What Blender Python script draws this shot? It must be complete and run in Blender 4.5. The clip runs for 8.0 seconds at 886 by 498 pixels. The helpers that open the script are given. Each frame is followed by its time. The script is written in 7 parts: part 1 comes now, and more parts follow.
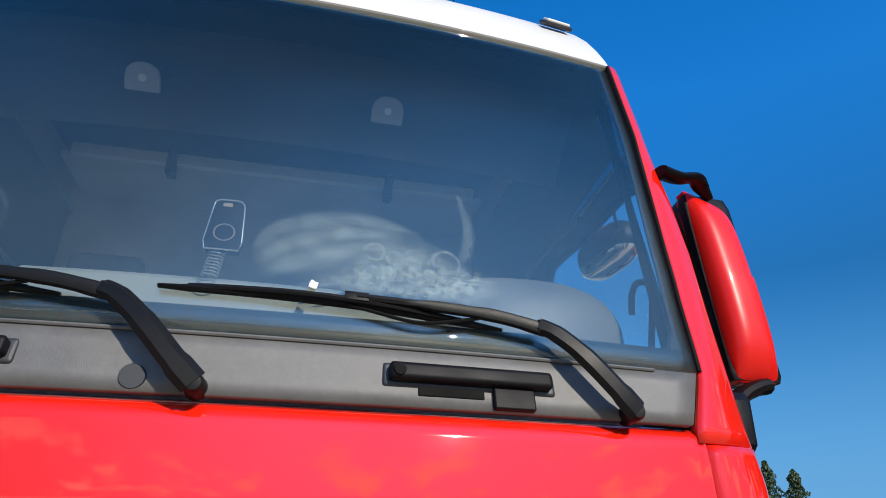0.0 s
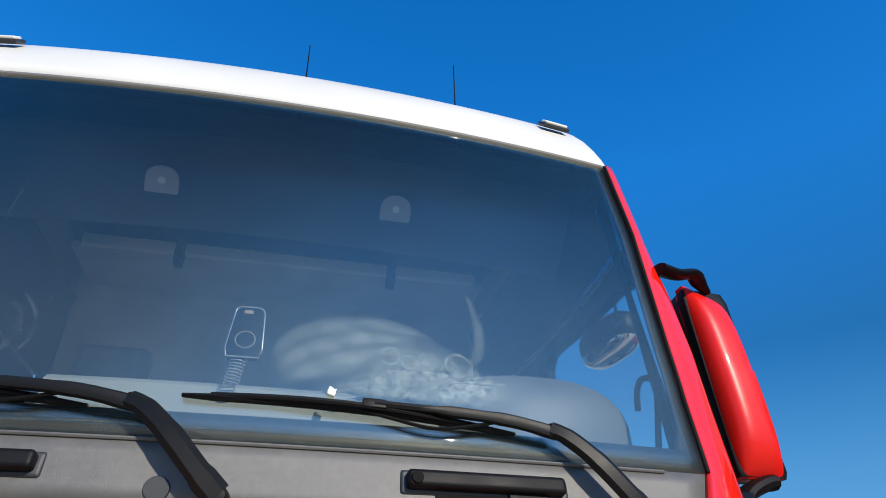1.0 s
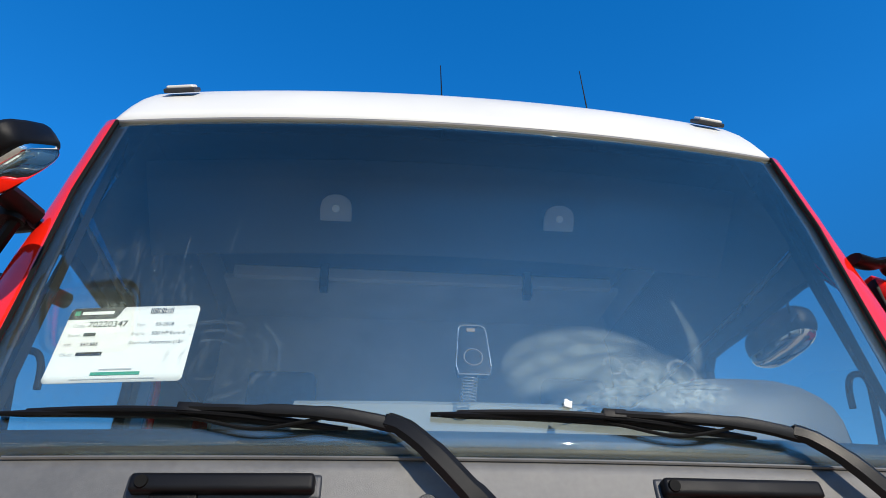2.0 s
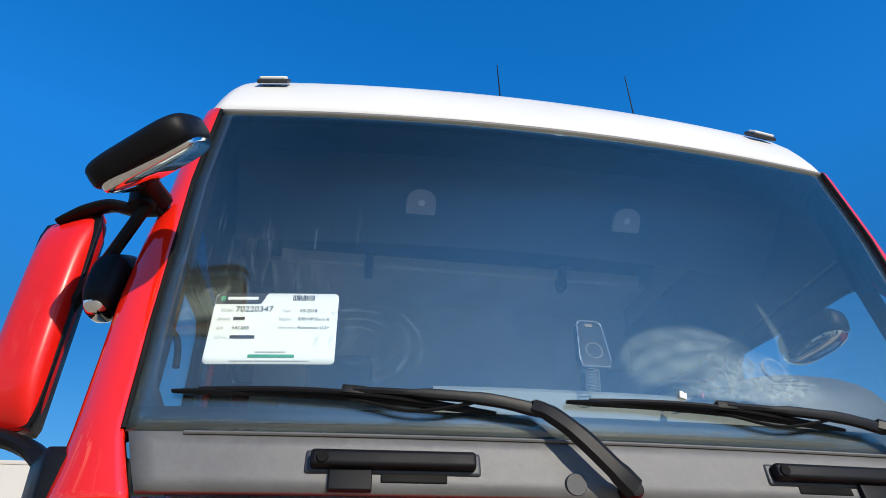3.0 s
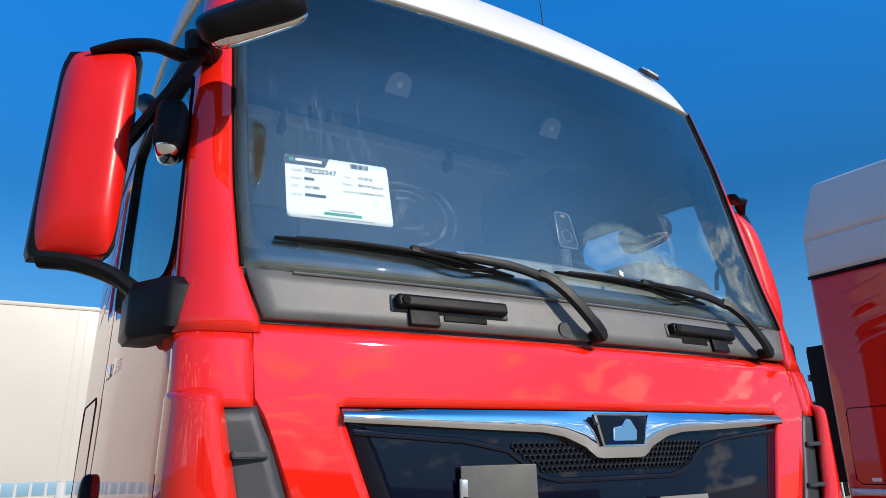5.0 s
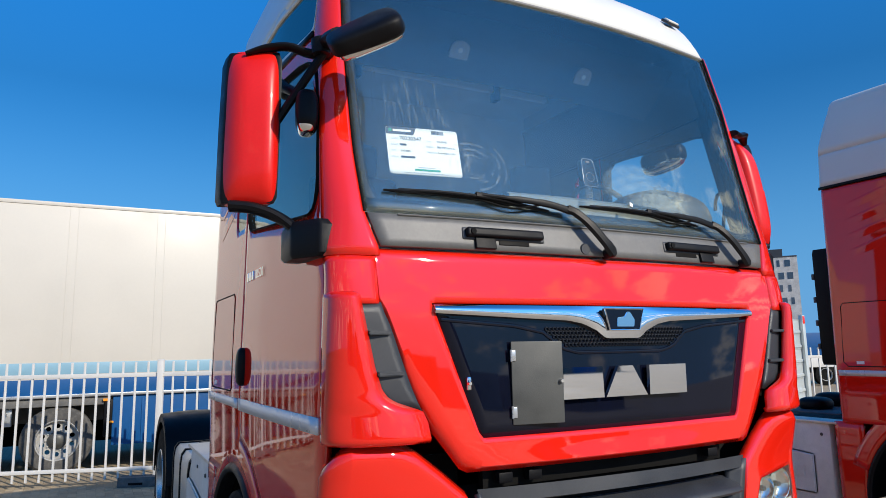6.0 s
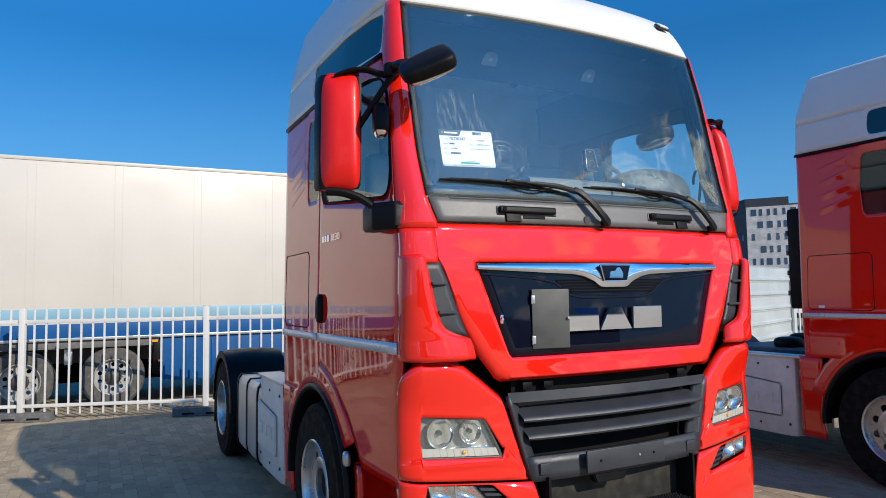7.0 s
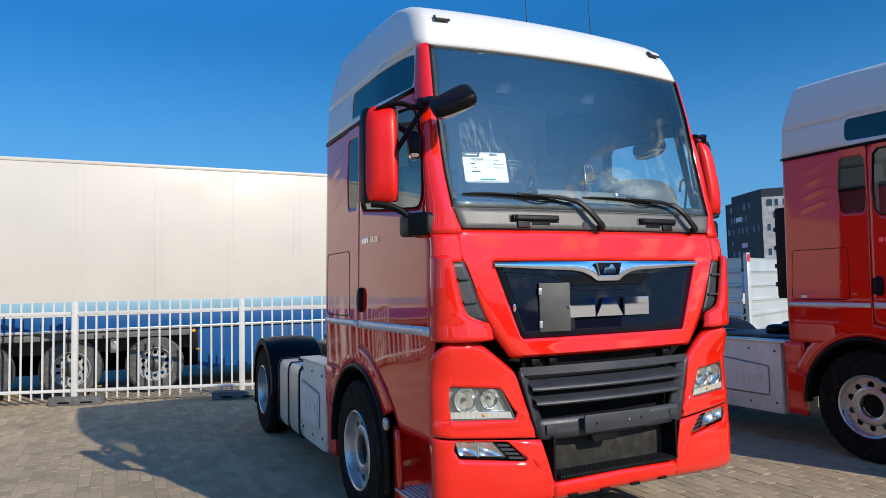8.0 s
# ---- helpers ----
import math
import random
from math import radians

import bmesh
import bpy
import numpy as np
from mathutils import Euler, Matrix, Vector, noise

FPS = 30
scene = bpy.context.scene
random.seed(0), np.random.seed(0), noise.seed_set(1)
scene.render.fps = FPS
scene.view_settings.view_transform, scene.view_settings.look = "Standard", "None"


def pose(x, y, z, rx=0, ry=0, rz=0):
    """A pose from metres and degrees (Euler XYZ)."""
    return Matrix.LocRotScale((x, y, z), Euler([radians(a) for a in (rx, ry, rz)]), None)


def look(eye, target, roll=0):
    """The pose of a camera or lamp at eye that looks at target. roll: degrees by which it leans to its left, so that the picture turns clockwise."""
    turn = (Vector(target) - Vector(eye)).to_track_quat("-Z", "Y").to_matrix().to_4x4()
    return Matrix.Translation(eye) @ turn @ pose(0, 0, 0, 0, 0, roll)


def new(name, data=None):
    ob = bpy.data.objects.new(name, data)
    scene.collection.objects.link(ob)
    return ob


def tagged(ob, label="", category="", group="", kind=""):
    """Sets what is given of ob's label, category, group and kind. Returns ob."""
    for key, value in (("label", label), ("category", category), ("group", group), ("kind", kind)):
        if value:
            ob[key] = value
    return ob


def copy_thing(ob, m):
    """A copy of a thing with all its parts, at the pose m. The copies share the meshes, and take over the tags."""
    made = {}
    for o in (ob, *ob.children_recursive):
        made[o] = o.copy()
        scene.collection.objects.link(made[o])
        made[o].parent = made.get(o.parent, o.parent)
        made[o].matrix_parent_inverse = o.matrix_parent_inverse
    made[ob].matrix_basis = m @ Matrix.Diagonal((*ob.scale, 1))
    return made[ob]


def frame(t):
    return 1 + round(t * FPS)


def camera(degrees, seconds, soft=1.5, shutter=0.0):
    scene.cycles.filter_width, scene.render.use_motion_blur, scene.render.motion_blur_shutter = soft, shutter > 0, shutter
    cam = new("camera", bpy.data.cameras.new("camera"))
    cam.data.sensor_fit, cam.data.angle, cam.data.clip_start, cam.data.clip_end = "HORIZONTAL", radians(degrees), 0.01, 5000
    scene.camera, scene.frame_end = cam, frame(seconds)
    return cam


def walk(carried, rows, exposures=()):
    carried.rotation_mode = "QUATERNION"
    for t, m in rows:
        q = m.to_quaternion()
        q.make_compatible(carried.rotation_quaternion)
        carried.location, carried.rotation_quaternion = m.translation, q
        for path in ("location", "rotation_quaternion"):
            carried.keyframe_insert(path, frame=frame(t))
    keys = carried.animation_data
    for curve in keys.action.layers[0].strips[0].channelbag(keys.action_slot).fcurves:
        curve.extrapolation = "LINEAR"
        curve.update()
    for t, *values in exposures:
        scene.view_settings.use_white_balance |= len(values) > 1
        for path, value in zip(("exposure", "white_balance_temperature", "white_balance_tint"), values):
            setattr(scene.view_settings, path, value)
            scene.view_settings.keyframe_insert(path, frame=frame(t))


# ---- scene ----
cam = camera(67.0, 8.0, soft=0.55)
# seconds, x, y, z, and turn about x, y, z
PATH = [
    (0.0, 0.167, -1.221, 1.860, 114.28, -0.58, -12.42),
    (0.5, 0.139, -1.262, 1.892, 116.74, -0.19, -12.86),
    (1.0, 0.101, -1.301, 1.902, 120.31, -0.04, -12.88),
    (1.5, -0.037, -1.286, 1.907, 121.02, 0.24, -13.68),
    (2.0, -0.233, -1.263, 1.903, 121.20, 0.58, -5.76),
    (2.2, -0.307, -1.250, 1.905, 121.19, 0.15, -4.48),
    (3.3, -0.783, -1.356, 1.862, 119.03, 0.24, -14.75),
    (3.5, -0.875, -1.344, 1.856, 118.61, 0.31, -18.81),
    (3.7, -0.968, -1.305, 1.838, 118.23, 0.58, -22.27),
    (3.8, -1.006, -1.282, 1.830, 117.84, 0.50, -24.48),
    (4.0, -1.099, -1.261, 1.832, 115.47, 0.57, -25.98),
    (4.2, -1.156, -1.260, 1.826, 115.05, 0.72, -28.29),
    (5.3, -1.569, -1.576, 1.780, 103.33, 0.85, -31.44),
    (5.5, -1.638, -1.697, 1.782, 100.79, 0.99, -30.77),
    (6.0, -1.915, -2.072, 1.749, 98.41, 1.00, -27.73),
    (6.5, -2.231, -2.431, 1.752, 95.64, 1.13, -27.09),
    (7.0, -2.495, -2.805, 1.749, 93.91, 1.02, -27.26),
    (7.5, -2.749, -3.155, 1.737, 93.63, 0.98, -27.37),
    (8.0, -2.890, -3.450, 1.762, 93.19, 1.26, -26.05),
]
EXPOSURES = [(0.0, 0.0), (8.0, 0.0)]
walk(cam, [(t, pose(x, y, z, rx, ry, rz)) for t, x, y, z, rx, ry, rz in PATH], EXPOSURES)

# ---- light ----
SUN_AZ, SUN_EL = 20.5, 29.8          # degrees right of the truck's nose, and above the ground
world = bpy.data.worlds.new("sky")
scene.world = world
world.use_nodes = True
wn = world.node_tree
sky = wn.nodes.new("ShaderNodeTexSky")
sky.sky_type = "NISHITA"
sky.sun_disc = False
sky.sun_elevation = radians(SUN_EL)
sky.sun_rotation = radians(180 - SUN_AZ)
sky.altitude, sky.air_density, sky.dust_density, sky.ozone_density = 200, 1.0, 0.0, 3.0
# thin cirrus low over the horizon
coord = wn.nodes.new("ShaderNodeTexCoord")
sep = wn.nodes.new("ShaderNodeSeparateXYZ")
squash = wn.nodes.new("ShaderNodeMapping")
squash.inputs["Scale"].default_value = (3.4, 3.4, 7.5)
squash.inputs["Location"].default_value = (1.7, 0.6, 0.9)
cloud = wn.nodes.new("ShaderNodeTexNoise")
cloud.inputs["Scale"].default_value, cloud.inputs["Detail"].default_value, cloud.inputs["Roughness"].default_value = 3.0, 7, 0.60
ramp = wn.nodes.new("ShaderNodeValToRGB")
ramp.color_ramp.elements[0].position, ramp.color_ramp.elements[1].position = 0.53, 0.62
band = wn.nodes.new("ShaderNodeMapRange")
band.inputs["From Min"].default_value, band.inputs["From Max"].default_value = 0.49, 0.42
band.clamp = True
mul = wn.nodes.new("ShaderNodeMath")
mul.operation = "MULTIPLY"
mix = wn.nodes.new("ShaderNodeMixRGB")
mix.inputs["Color2"].default_value = (13.0, 13.0, 13.0, 1)
wn.links.new(coord.outputs["Generated"], sep.inputs[0])
wn.links.new(coord.outputs["Generated"], squash.inputs[0])
wn.links.new(squash.outputs[0], cloud.inputs["Vector"])
wn.links.new(cloud.outputs["Fac"], ramp.inputs[0])
wn.links.new(sep.outputs["Z"], band.inputs["Value"])
wn.links.new(ramp.outputs["Color"], mul.inputs[0])
wn.links.new(band.outputs[0], mul.inputs[1])
# the clouds stand over the horizon that the trucks face
ahead = wn.nodes.new("ShaderNodeMapRange")
ahead.inputs["From Min"].default_value, ahead.inputs["From Max"].default_value = 0.25, -0.25
ahead.inputs["To Min"].default_value, ahead.inputs["To Max"].default_value = 0.0, 1.0
mul2 = wn.nodes.new("ShaderNodeMath")
mul2.operation = "MULTIPLY"
wn.links.new(sep.outputs["Y"], ahead.inputs["Value"])
wn.links.new(mul.outputs[0], mul2.inputs[0])
wn.links.new(ahead.outputs[0], mul2.inputs[1])
wn.links.new(mul2.outputs[0], mix.inputs["Fac"])
deep = wn.nodes.new("ShaderNodeHueSaturation")
# paler on the sun's side, deep blue away from it
toward = wn.nodes.new("ShaderNodeVectorMath")
toward.operation = "DOT_PRODUCT"
toward.inputs[1].default_value = (math.sin(radians(SUN_AZ)) * math.cos(radians(SUN_EL)), -math.cos(radians(SUN_AZ)) * math.cos(radians(SUN_EL)), math.sin(radians(SUN_EL)))
pale = wn.nodes.new("ShaderNodeMapRange")
pale.inputs["From Min"].default_value, pale.inputs["From Max"].default_value = 0.25, 1.0
pale.inputs["To Min"].default_value, pale.inputs["To Max"].default_value = 1.36, 1.18
wn.links.new(coord.outputs["Generated"], toward.inputs[0])
wn.links.new(toward.outputs["Value"], pale.inputs["Value"])
wn.links.new(pale.outputs[0], deep.inputs["Saturation"])
tone = wn.nodes.new("ShaderNodeMixRGB")
tone.blend_type, tone.inputs["Fac"].default_value = "MULTIPLY", 1.0
tone.inputs["Color2"].default_value = (0.96, 1.56, 1.78, 1)
plain = wn.nodes.new("ShaderNodeMapRange")
plain.inputs["From Min"].default_value, plain.inputs["From Max"].default_value = 0.45, 1.0
plain.inputs["To Min"].default_value, plain.inputs["To Max"].default_value = 1.0, 0.55
wn.links.new(toward.outputs["Value"], plain.inputs["Value"])
wn.links.new(plain.outputs[0], tone.inputs["Fac"])
wn.links.new(sky.outputs[0], deep.inputs["Color"])
wn.links.new(deep.outputs[0], tone.inputs["Color1"])
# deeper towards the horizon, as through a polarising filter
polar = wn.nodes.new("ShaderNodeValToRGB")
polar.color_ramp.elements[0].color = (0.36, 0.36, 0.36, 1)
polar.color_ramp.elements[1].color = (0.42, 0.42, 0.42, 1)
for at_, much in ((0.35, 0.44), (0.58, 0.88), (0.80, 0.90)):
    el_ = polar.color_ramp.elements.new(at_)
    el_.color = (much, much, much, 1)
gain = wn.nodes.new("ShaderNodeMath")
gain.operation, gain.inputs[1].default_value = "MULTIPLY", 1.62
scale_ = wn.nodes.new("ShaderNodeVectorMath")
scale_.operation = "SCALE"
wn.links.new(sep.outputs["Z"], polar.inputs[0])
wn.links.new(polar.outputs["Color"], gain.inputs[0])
# brighter on the sun's side
bright = wn.nodes.new("ShaderNodeMapRange")
bright.interpolation_type = "SMOOTHSTEP"
bright.inputs["From Min"].default_value, bright.inputs["From Max"].default_value = 0.74, 1.0
bright.inputs["To Min"].default_value, bright.inputs["To Max"].default_value = 1.0, 2.05
both_ = wn.nodes.new("ShaderNodeMath")
both_.operation = "MULTIPLY"
wn.links.new(toward.outputs["Value"], bright.inputs["Value"])
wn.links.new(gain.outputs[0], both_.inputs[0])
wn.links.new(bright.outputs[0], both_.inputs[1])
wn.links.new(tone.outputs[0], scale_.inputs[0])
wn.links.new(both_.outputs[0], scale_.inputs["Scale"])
# paler blue towards the horizon
pale_band = wn.nodes.new("ShaderNodeMapRange")
pale_band.interpolation_type = "SMOOTHSTEP"
pale_band.inputs["From Min"].default_value, pale_band.inputs["From Max"].default_value = 0.36, -0.02
pale_band.inputs["To Min"].default_value, pale_band.inputs["To Max"].default_value = 0.0, 0.92
horizon = wn.nodes.new("ShaderNodeMixRGB")
horizon.inputs["Color2"].default_value = (1.15, 3.5, 7.4, 1)
wn.links.new(sep.outputs["Z"], pale_band.inputs["Value"])
wn.links.new(pale_band.outputs[0], horizon.inputs["Fac"])
wn.links.new(scale_.outputs[0], horizon.inputs["Color1"])
wn.links.new(horizon.outputs[0], mix.inputs["Color1"])
wn.links.new(mix.outputs[0], wn.nodes["Background"].inputs["Color"])
wn.nodes["Background"].inputs["Strength"].default_value = 0.098

sun_lamp = bpy.data.lights.new("sun", "SUN")
sun_lamp.energy, sun_lamp.angle, sun_lamp.color = 5.0, radians(0.53), (1.0, 0.90, 0.74)
sun = new("sun", sun_lamp)
sdir = Vector((math.sin(radians(SUN_AZ)) * math.cos(radians(SUN_EL)), -math.cos(radians(SUN_AZ)) * math.cos(radians(SUN_EL)), math.sin(radians(SUN_EL))))
sun.matrix_world = look(sdir * 40, (0, 0, 0))


# ---- materials ----
def material(name, colour, rough=0.5, metal=0.0, coat=0.0, vary=0.12, scale=6.0, bump=0.0, bump_scale=200.0, fine=80.0, dust=0.0, spec=0.5, coat_ior=1.5):
    """A surface with colour that drifts at a large and a small scale, uneven gloss, fine relief, and dust of its own shape."""
    m = bpy.data.materials.new(name)
    m.use_nodes = True
    nt = m.node_tree
    b = nt.nodes["Principled BSDF"]
    b.inputs["Metallic"].default_value = metal
    b.inputs["Specular IOR Level"].default_value = spec
    b.inputs["Coat Weight"].default_value = coat
    b.inputs["Coat Roughness"].default_value = 0.03
    b.inputs["Coat IOR"].default_value = coat_ior
    tc = nt.nodes.new("ShaderNodeTexCoord")
    big = nt.nodes.new("ShaderNodeTexNoise")
    big.inputs["Scale"].default_value, big.inputs["Detail"].default_value = scale, 6
    small = nt.nodes.new("ShaderNodeTexNoise")
    small.inputs["Scale"].default_value, small.inputs["Detail"].default_value = fine, 4
    nt.links.new(tc.outputs["Object"], big.inputs["Vector"])
    nt.links.new(tc.outputs["Object"], small.inputs["Vector"])
    add = nt.nodes.new("ShaderNodeMath")
    add.operation = "MULTIPLY_ADD"
    add.inputs[1].default_value = 0.45
    nt.links.new(small.outputs["Fac"], add.inputs[0])
    nt.links.new(big.outputs["Fac"], add.inputs[2])
    rng = nt.nodes.new("ShaderNodeMapRange")
    rng.inputs["From Min"].default_value, rng.inputs["From Max"].default_value = 0.45, 1.0
    rng.inputs["To Min"].default_value, rng.inputs["To Max"].default_value = 1 - vary, 1 + vary
    nt.links.new(add.outputs[0], rng.inputs["Value"])
    tint = nt.nodes.new("ShaderNodeVectorMath")
    tint.operation = "SCALE"
    tint.inputs[0].default_value = colour
    nt.links.new(rng.outputs[0], tint.inputs["Scale"])
    last = tint.outputs[0]
    if dust:
        spots = nt.nodes.new("ShaderNodeTexNoise")
        spots.inputs["Scale"].default_value, spots.inputs["Detail"].default_value = 14, 8
        nt.links.new(tc.outputs["Object"], spots.inputs["Vector"])
        dr = nt.nodes.new("ShaderNodeMapRange")
        dr.inputs["From Min"].default_value, dr.inputs["From Max"].default_value = 0.45, 0.8
        dr.inputs["To Max"].default_value = dust
        nt.links.new(spots.outputs["Fac"], dr.inputs["Value"])
        dm = nt.nodes.new("ShaderNodeMixRGB")
        dm.inputs["Color2"].default_value = (0.30, 0.28, 0.25, 1)
        nt.links.new(dr.outputs[0], dm.inputs["Fac"])
        nt.links.new(last, dm.inputs["Color1"])
        last = dm.outputs[0]
    nt.links.new(last, b.inputs["Base Color"])
    rr = nt.nodes.new("ShaderNodeMapRange")
    rr.inputs["From Min"].default_value, rr.inputs["From Max"].default_value = 0.3, 0.7
    rr.inputs["To Min"].default_value, rr.inputs["To Max"].default_value = max(rough * 0.8, 0.0), min(rough * 1.25, 1)
    nt.links.new(big.outputs["Fac"], rr.inputs["Value"])
    nt.links.new(rr.outputs[0], b.inputs["Roughness"])
    if bump:
        grain = nt.nodes.new("ShaderNodeTexNoise")
        grain.inputs["Scale"].default_value, grain.inputs["Detail"].default_value = bump_scale, 3
        nt.links.new(tc.outputs["Object"], grain.inputs["Vector"])
        bp = nt.nodes.new("ShaderNodeBump")
        bp.inputs["Strength"].default_value, bp.inputs["Distance"].default_value = bump, 0.002
        nt.links.new(grain.outputs["Fac"], bp.inputs["Height"])
        nt.links.new(bp.outputs[0], b.inputs["Normal"])
    return m


def glass_material(name, tint, gloss=0.04, rough=0.0, dusty=0.0, low=None):
    """A thin pane: tinted see-through, with mirror gloss that grows at a slant, and a dust film; low: heights between which it thins to a share."""
    m = bpy.data.materials.new(name)
    m.use_nodes = True
    nt = m.node_tree
    nt.nodes.remove(nt.nodes["Principled BSDF"])
    out = nt.nodes["Material Output"]
    clear = nt.nodes.new("ShaderNodeBsdfTransparent")
    clear.inputs["Color"].default_value = (*tint, 1)
    mirror = nt.nodes.new("ShaderNodeBsdfGlossy")
    mirror.inputs["Roughness"].default_value = rough
    mirror.inputs["Color"].default_value = (0.95, 1.0, 0.93, 1)
    lw = nt.nodes.new("ShaderNodeLayerWeight")
    lw.inputs["Blend"].default_value = 0.5
    power = nt.nodes.new("ShaderNodeMath")
    power.operation, power.inputs[1].default_value = "POWER", 5.0
    rng = nt.nodes.new("ShaderNodeMapRange")
    rng.inputs["To Min"].default_value, rng.inputs["To Max"].default_value = gloss, 0.9
    mx = nt.nodes.new("ShaderNodeMixShader")
    nt.links.new(lw.outputs["Facing"], power.inputs[0])
    nt.links.new(power.outputs[0], rng.inputs["Value"])
    nt.links.new(rng.outputs[0], mx.inputs["Fac"])
    nt.links.new(clear.outputs[0], mx.inputs[1])
    nt.links.new(mirror.outputs[0], mx.inputs[2])
    last = mx.outputs[0]
    if dusty:
        film = nt.nodes.new("ShaderNodeBsdfDiffuse")
        film.inputs["Color"].default_value = (0.62, 0.72, 0.67, 1)
        tc = nt.nodes.new("ShaderNodeTexCoord")
        n = nt.nodes.new("ShaderNodeTexNoise")
        n.inputs["Scale"].default_value, n.inputs["Detail"].default_value = 2.5, 7
        r = nt.nodes.new("ShaderNodeMapRange")
        r.inputs["From Min"].default_value, r.inputs["From Max"].default_value = 0.3, 0.75
        r.inputs["To Min"].default_value, r.inputs["To Max"].default_value = dusty * 0.6, dusty * 1.5
        m2 = nt.nodes.new("ShaderNodeMixShader")
        nt.links.new(tc.outputs["Object"], n.inputs["Vector"])
        nt.links.new(n.outputs["Fac"], r.inputs["Value"])
        amount = r.outputs[0]
        if low:
            sz, rz = nt.nodes.new("ShaderNodeSeparateXYZ"), nt.nodes.new("ShaderNodeMapRange")
            rz.interpolation_type = "SMOOTHSTEP"
            rz.inputs["From Min"].default_value, rz.inputs["From Max"].default_value = low[0], low[1]
            rz.inputs["To Min"].default_value, rz.inputs["To Max"].default_value = 1.0, low[2]
            both = nt.nodes.new("ShaderNodeMath")
            both.operation = "MULTIPLY"
            nt.links.new(tc.outputs["Object"], sz.inputs[0])
            nt.links.new(sz.outputs["Z"], rz.inputs["Value"])
            nt.links.new(r.outputs[0], both.inputs[0])
            nt.links.new(rz.outputs[0], both.inputs[1])
            amount = both.outputs[0]
        nt.links.new(amount, m2.inputs["Fac"])
        nt.links.new(last, m2.inputs[1])
        nt.links.new(film.outputs[0], m2.inputs[2])
        last = m2.outputs[0]
    nt.links.new(last, out.inputs["Surface"])
    return m


def film_material(name, colour, amount, scale, seedv=0.0, streak=(1, 1, 1), low=0.45, high=0.75, rough=0.8, spec=0.5):
    """A patchy see-through film of dried dirt; it thins out as the attribute "film" falls."""
    m = bpy.data.materials.new(name)
    m.use_nodes = True
    nt = m.node_tree
    b = nt.nodes["Principled BSDF"]
    b.inputs["Base Color"].default_value = (*colour, 1)
    b.inputs["Roughness"].default_value = rough
    b.inputs["Specular IOR Level"].default_value = spec
    tc = nt.nodes.new("ShaderNodeTexCoord")
    mp = nt.nodes.new("ShaderNodeMapping")
    mp.inputs["Scale"].default_value = streak
    mp.inputs["Location"].default_value = (seedv, seedv, seedv)
    n = nt.nodes.new("ShaderNodeTexNoise")
    n.inputs["Scale"].default_value, n.inputs["Detail"].default_value, n.inputs["Roughness"].default_value = scale, 8, 0.65
    n.inputs["Distortion"].default_value = 0.5
    r = nt.nodes.new("ShaderNodeMapRange")
    r.inputs["From Min"].default_value, r.inputs["From Max"].default_value = low, high
    r.inputs["To Min"].default_value, r.inputs["To Max"].default_value = 0.0, amount
    nt.links.new(tc.outputs["Object"], mp.inputs[0])
    nt.links.new(mp.outputs[0], n.inputs["Vector"])
    nt.links.new(n.outputs["Fac"], r.inputs["Value"])
    thick = nt.nodes.new("ShaderNodeAttribute")
    thick.attribute_name = "film"
    cover = nt.nodes.new("ShaderNodeMath")
    cover.operation = "MULTIPLY"
    nt.links.new(r.outputs[0], cover.inputs[0])
    nt.links.new(thick.outputs["Fac"], cover.inputs[1])
    nt.links.new(cover.outputs[0], b.inputs["Alpha"])
    return m


def slanted_coat(m, straight, slant):
    """Clear coat that gains gloss towards a slanting view."""
    nt = m.node_tree
    lw = nt.nodes.new("ShaderNodeLayerWeight")
    lw.inputs["Blend"].default_value = 0.5
    r = nt.nodes.new("ShaderNodeMapRange")
    r.inputs["From Min"].default_value, r.inputs["From Max"].default_value = 0.28, 0.62
    r.inputs["To Min"].default_value, r.inputs["To Max"].default_value = straight, slant
    nt.links.new(lw.outputs["Facing"], r.inputs["Value"])
    nt.links.new(r.outputs[0], nt.nodes["Principled BSDF"].inputs["Coat Weight"])
    return m


RED = slanted_coat(material("red_paint", (0.70, 0.014, 0.005), 0.4, coat=1.0, vary=0.04, scale=3, fine=300, spec=0.0, coat_ior=2.3, bump=0.10, bump_scale=3.5), 0.42, 1.0)
REDPLASTIC = material("scuffed_red_plastic", (0.66, 0.010, 0.006), 0.34, coat=0.25, vary=0.08, scale=5, fine=120, spec=0.3, bump=0.08, bump_scale=60)
WHITE = material("white_paint", (0.67, 0.66, 0.62), 0.42, coat=0.25, vary=0.03, scale=3, fine=200)
PANEL = material("grey_plastic", (0.112, 0.110, 0.107), 0.40, spec=0.5, vary=0.18, scale=5, bump=0.35, bump_scale=900, dust=0.10)
BLACK = material("black_plastic", (0.0055, 0.0055, 0.0065), 0.42, spec=0.15, vary=0.2, scale=8, bump=0.25, bump_scale=700)
DARK = material("dark_grey_plastic", (0.026, 0.0285, 0.034), 0.42, vary=0.15, scale=6, bump=0.3, bump_scale=800)
GLOSS = material("gloss_black", (0.004, 0.005, 0.012), 0.06, coat=0.68, vary=0.2, scale=4, spec=0.0)
WIPER = material("wiper_black", (0.007, 0.007, 0.0075), 0.42, spec=0.2, vary=0.2, scale=8, bump=0.2, bump_scale=700)
CERAMIC = material("black_glass_border", (0.012, 0.012, 0.013), 0.45, spec=0.2, vary=0.1)
CHROME = material("chrome", (0.82, 0.83, 0.85), 0.035, metal=1.0, vary=0.04)
SILVER = material("silver_paint", (0.50, 0.51, 0.52), 0.30, metal=0.7, vary=0.08)
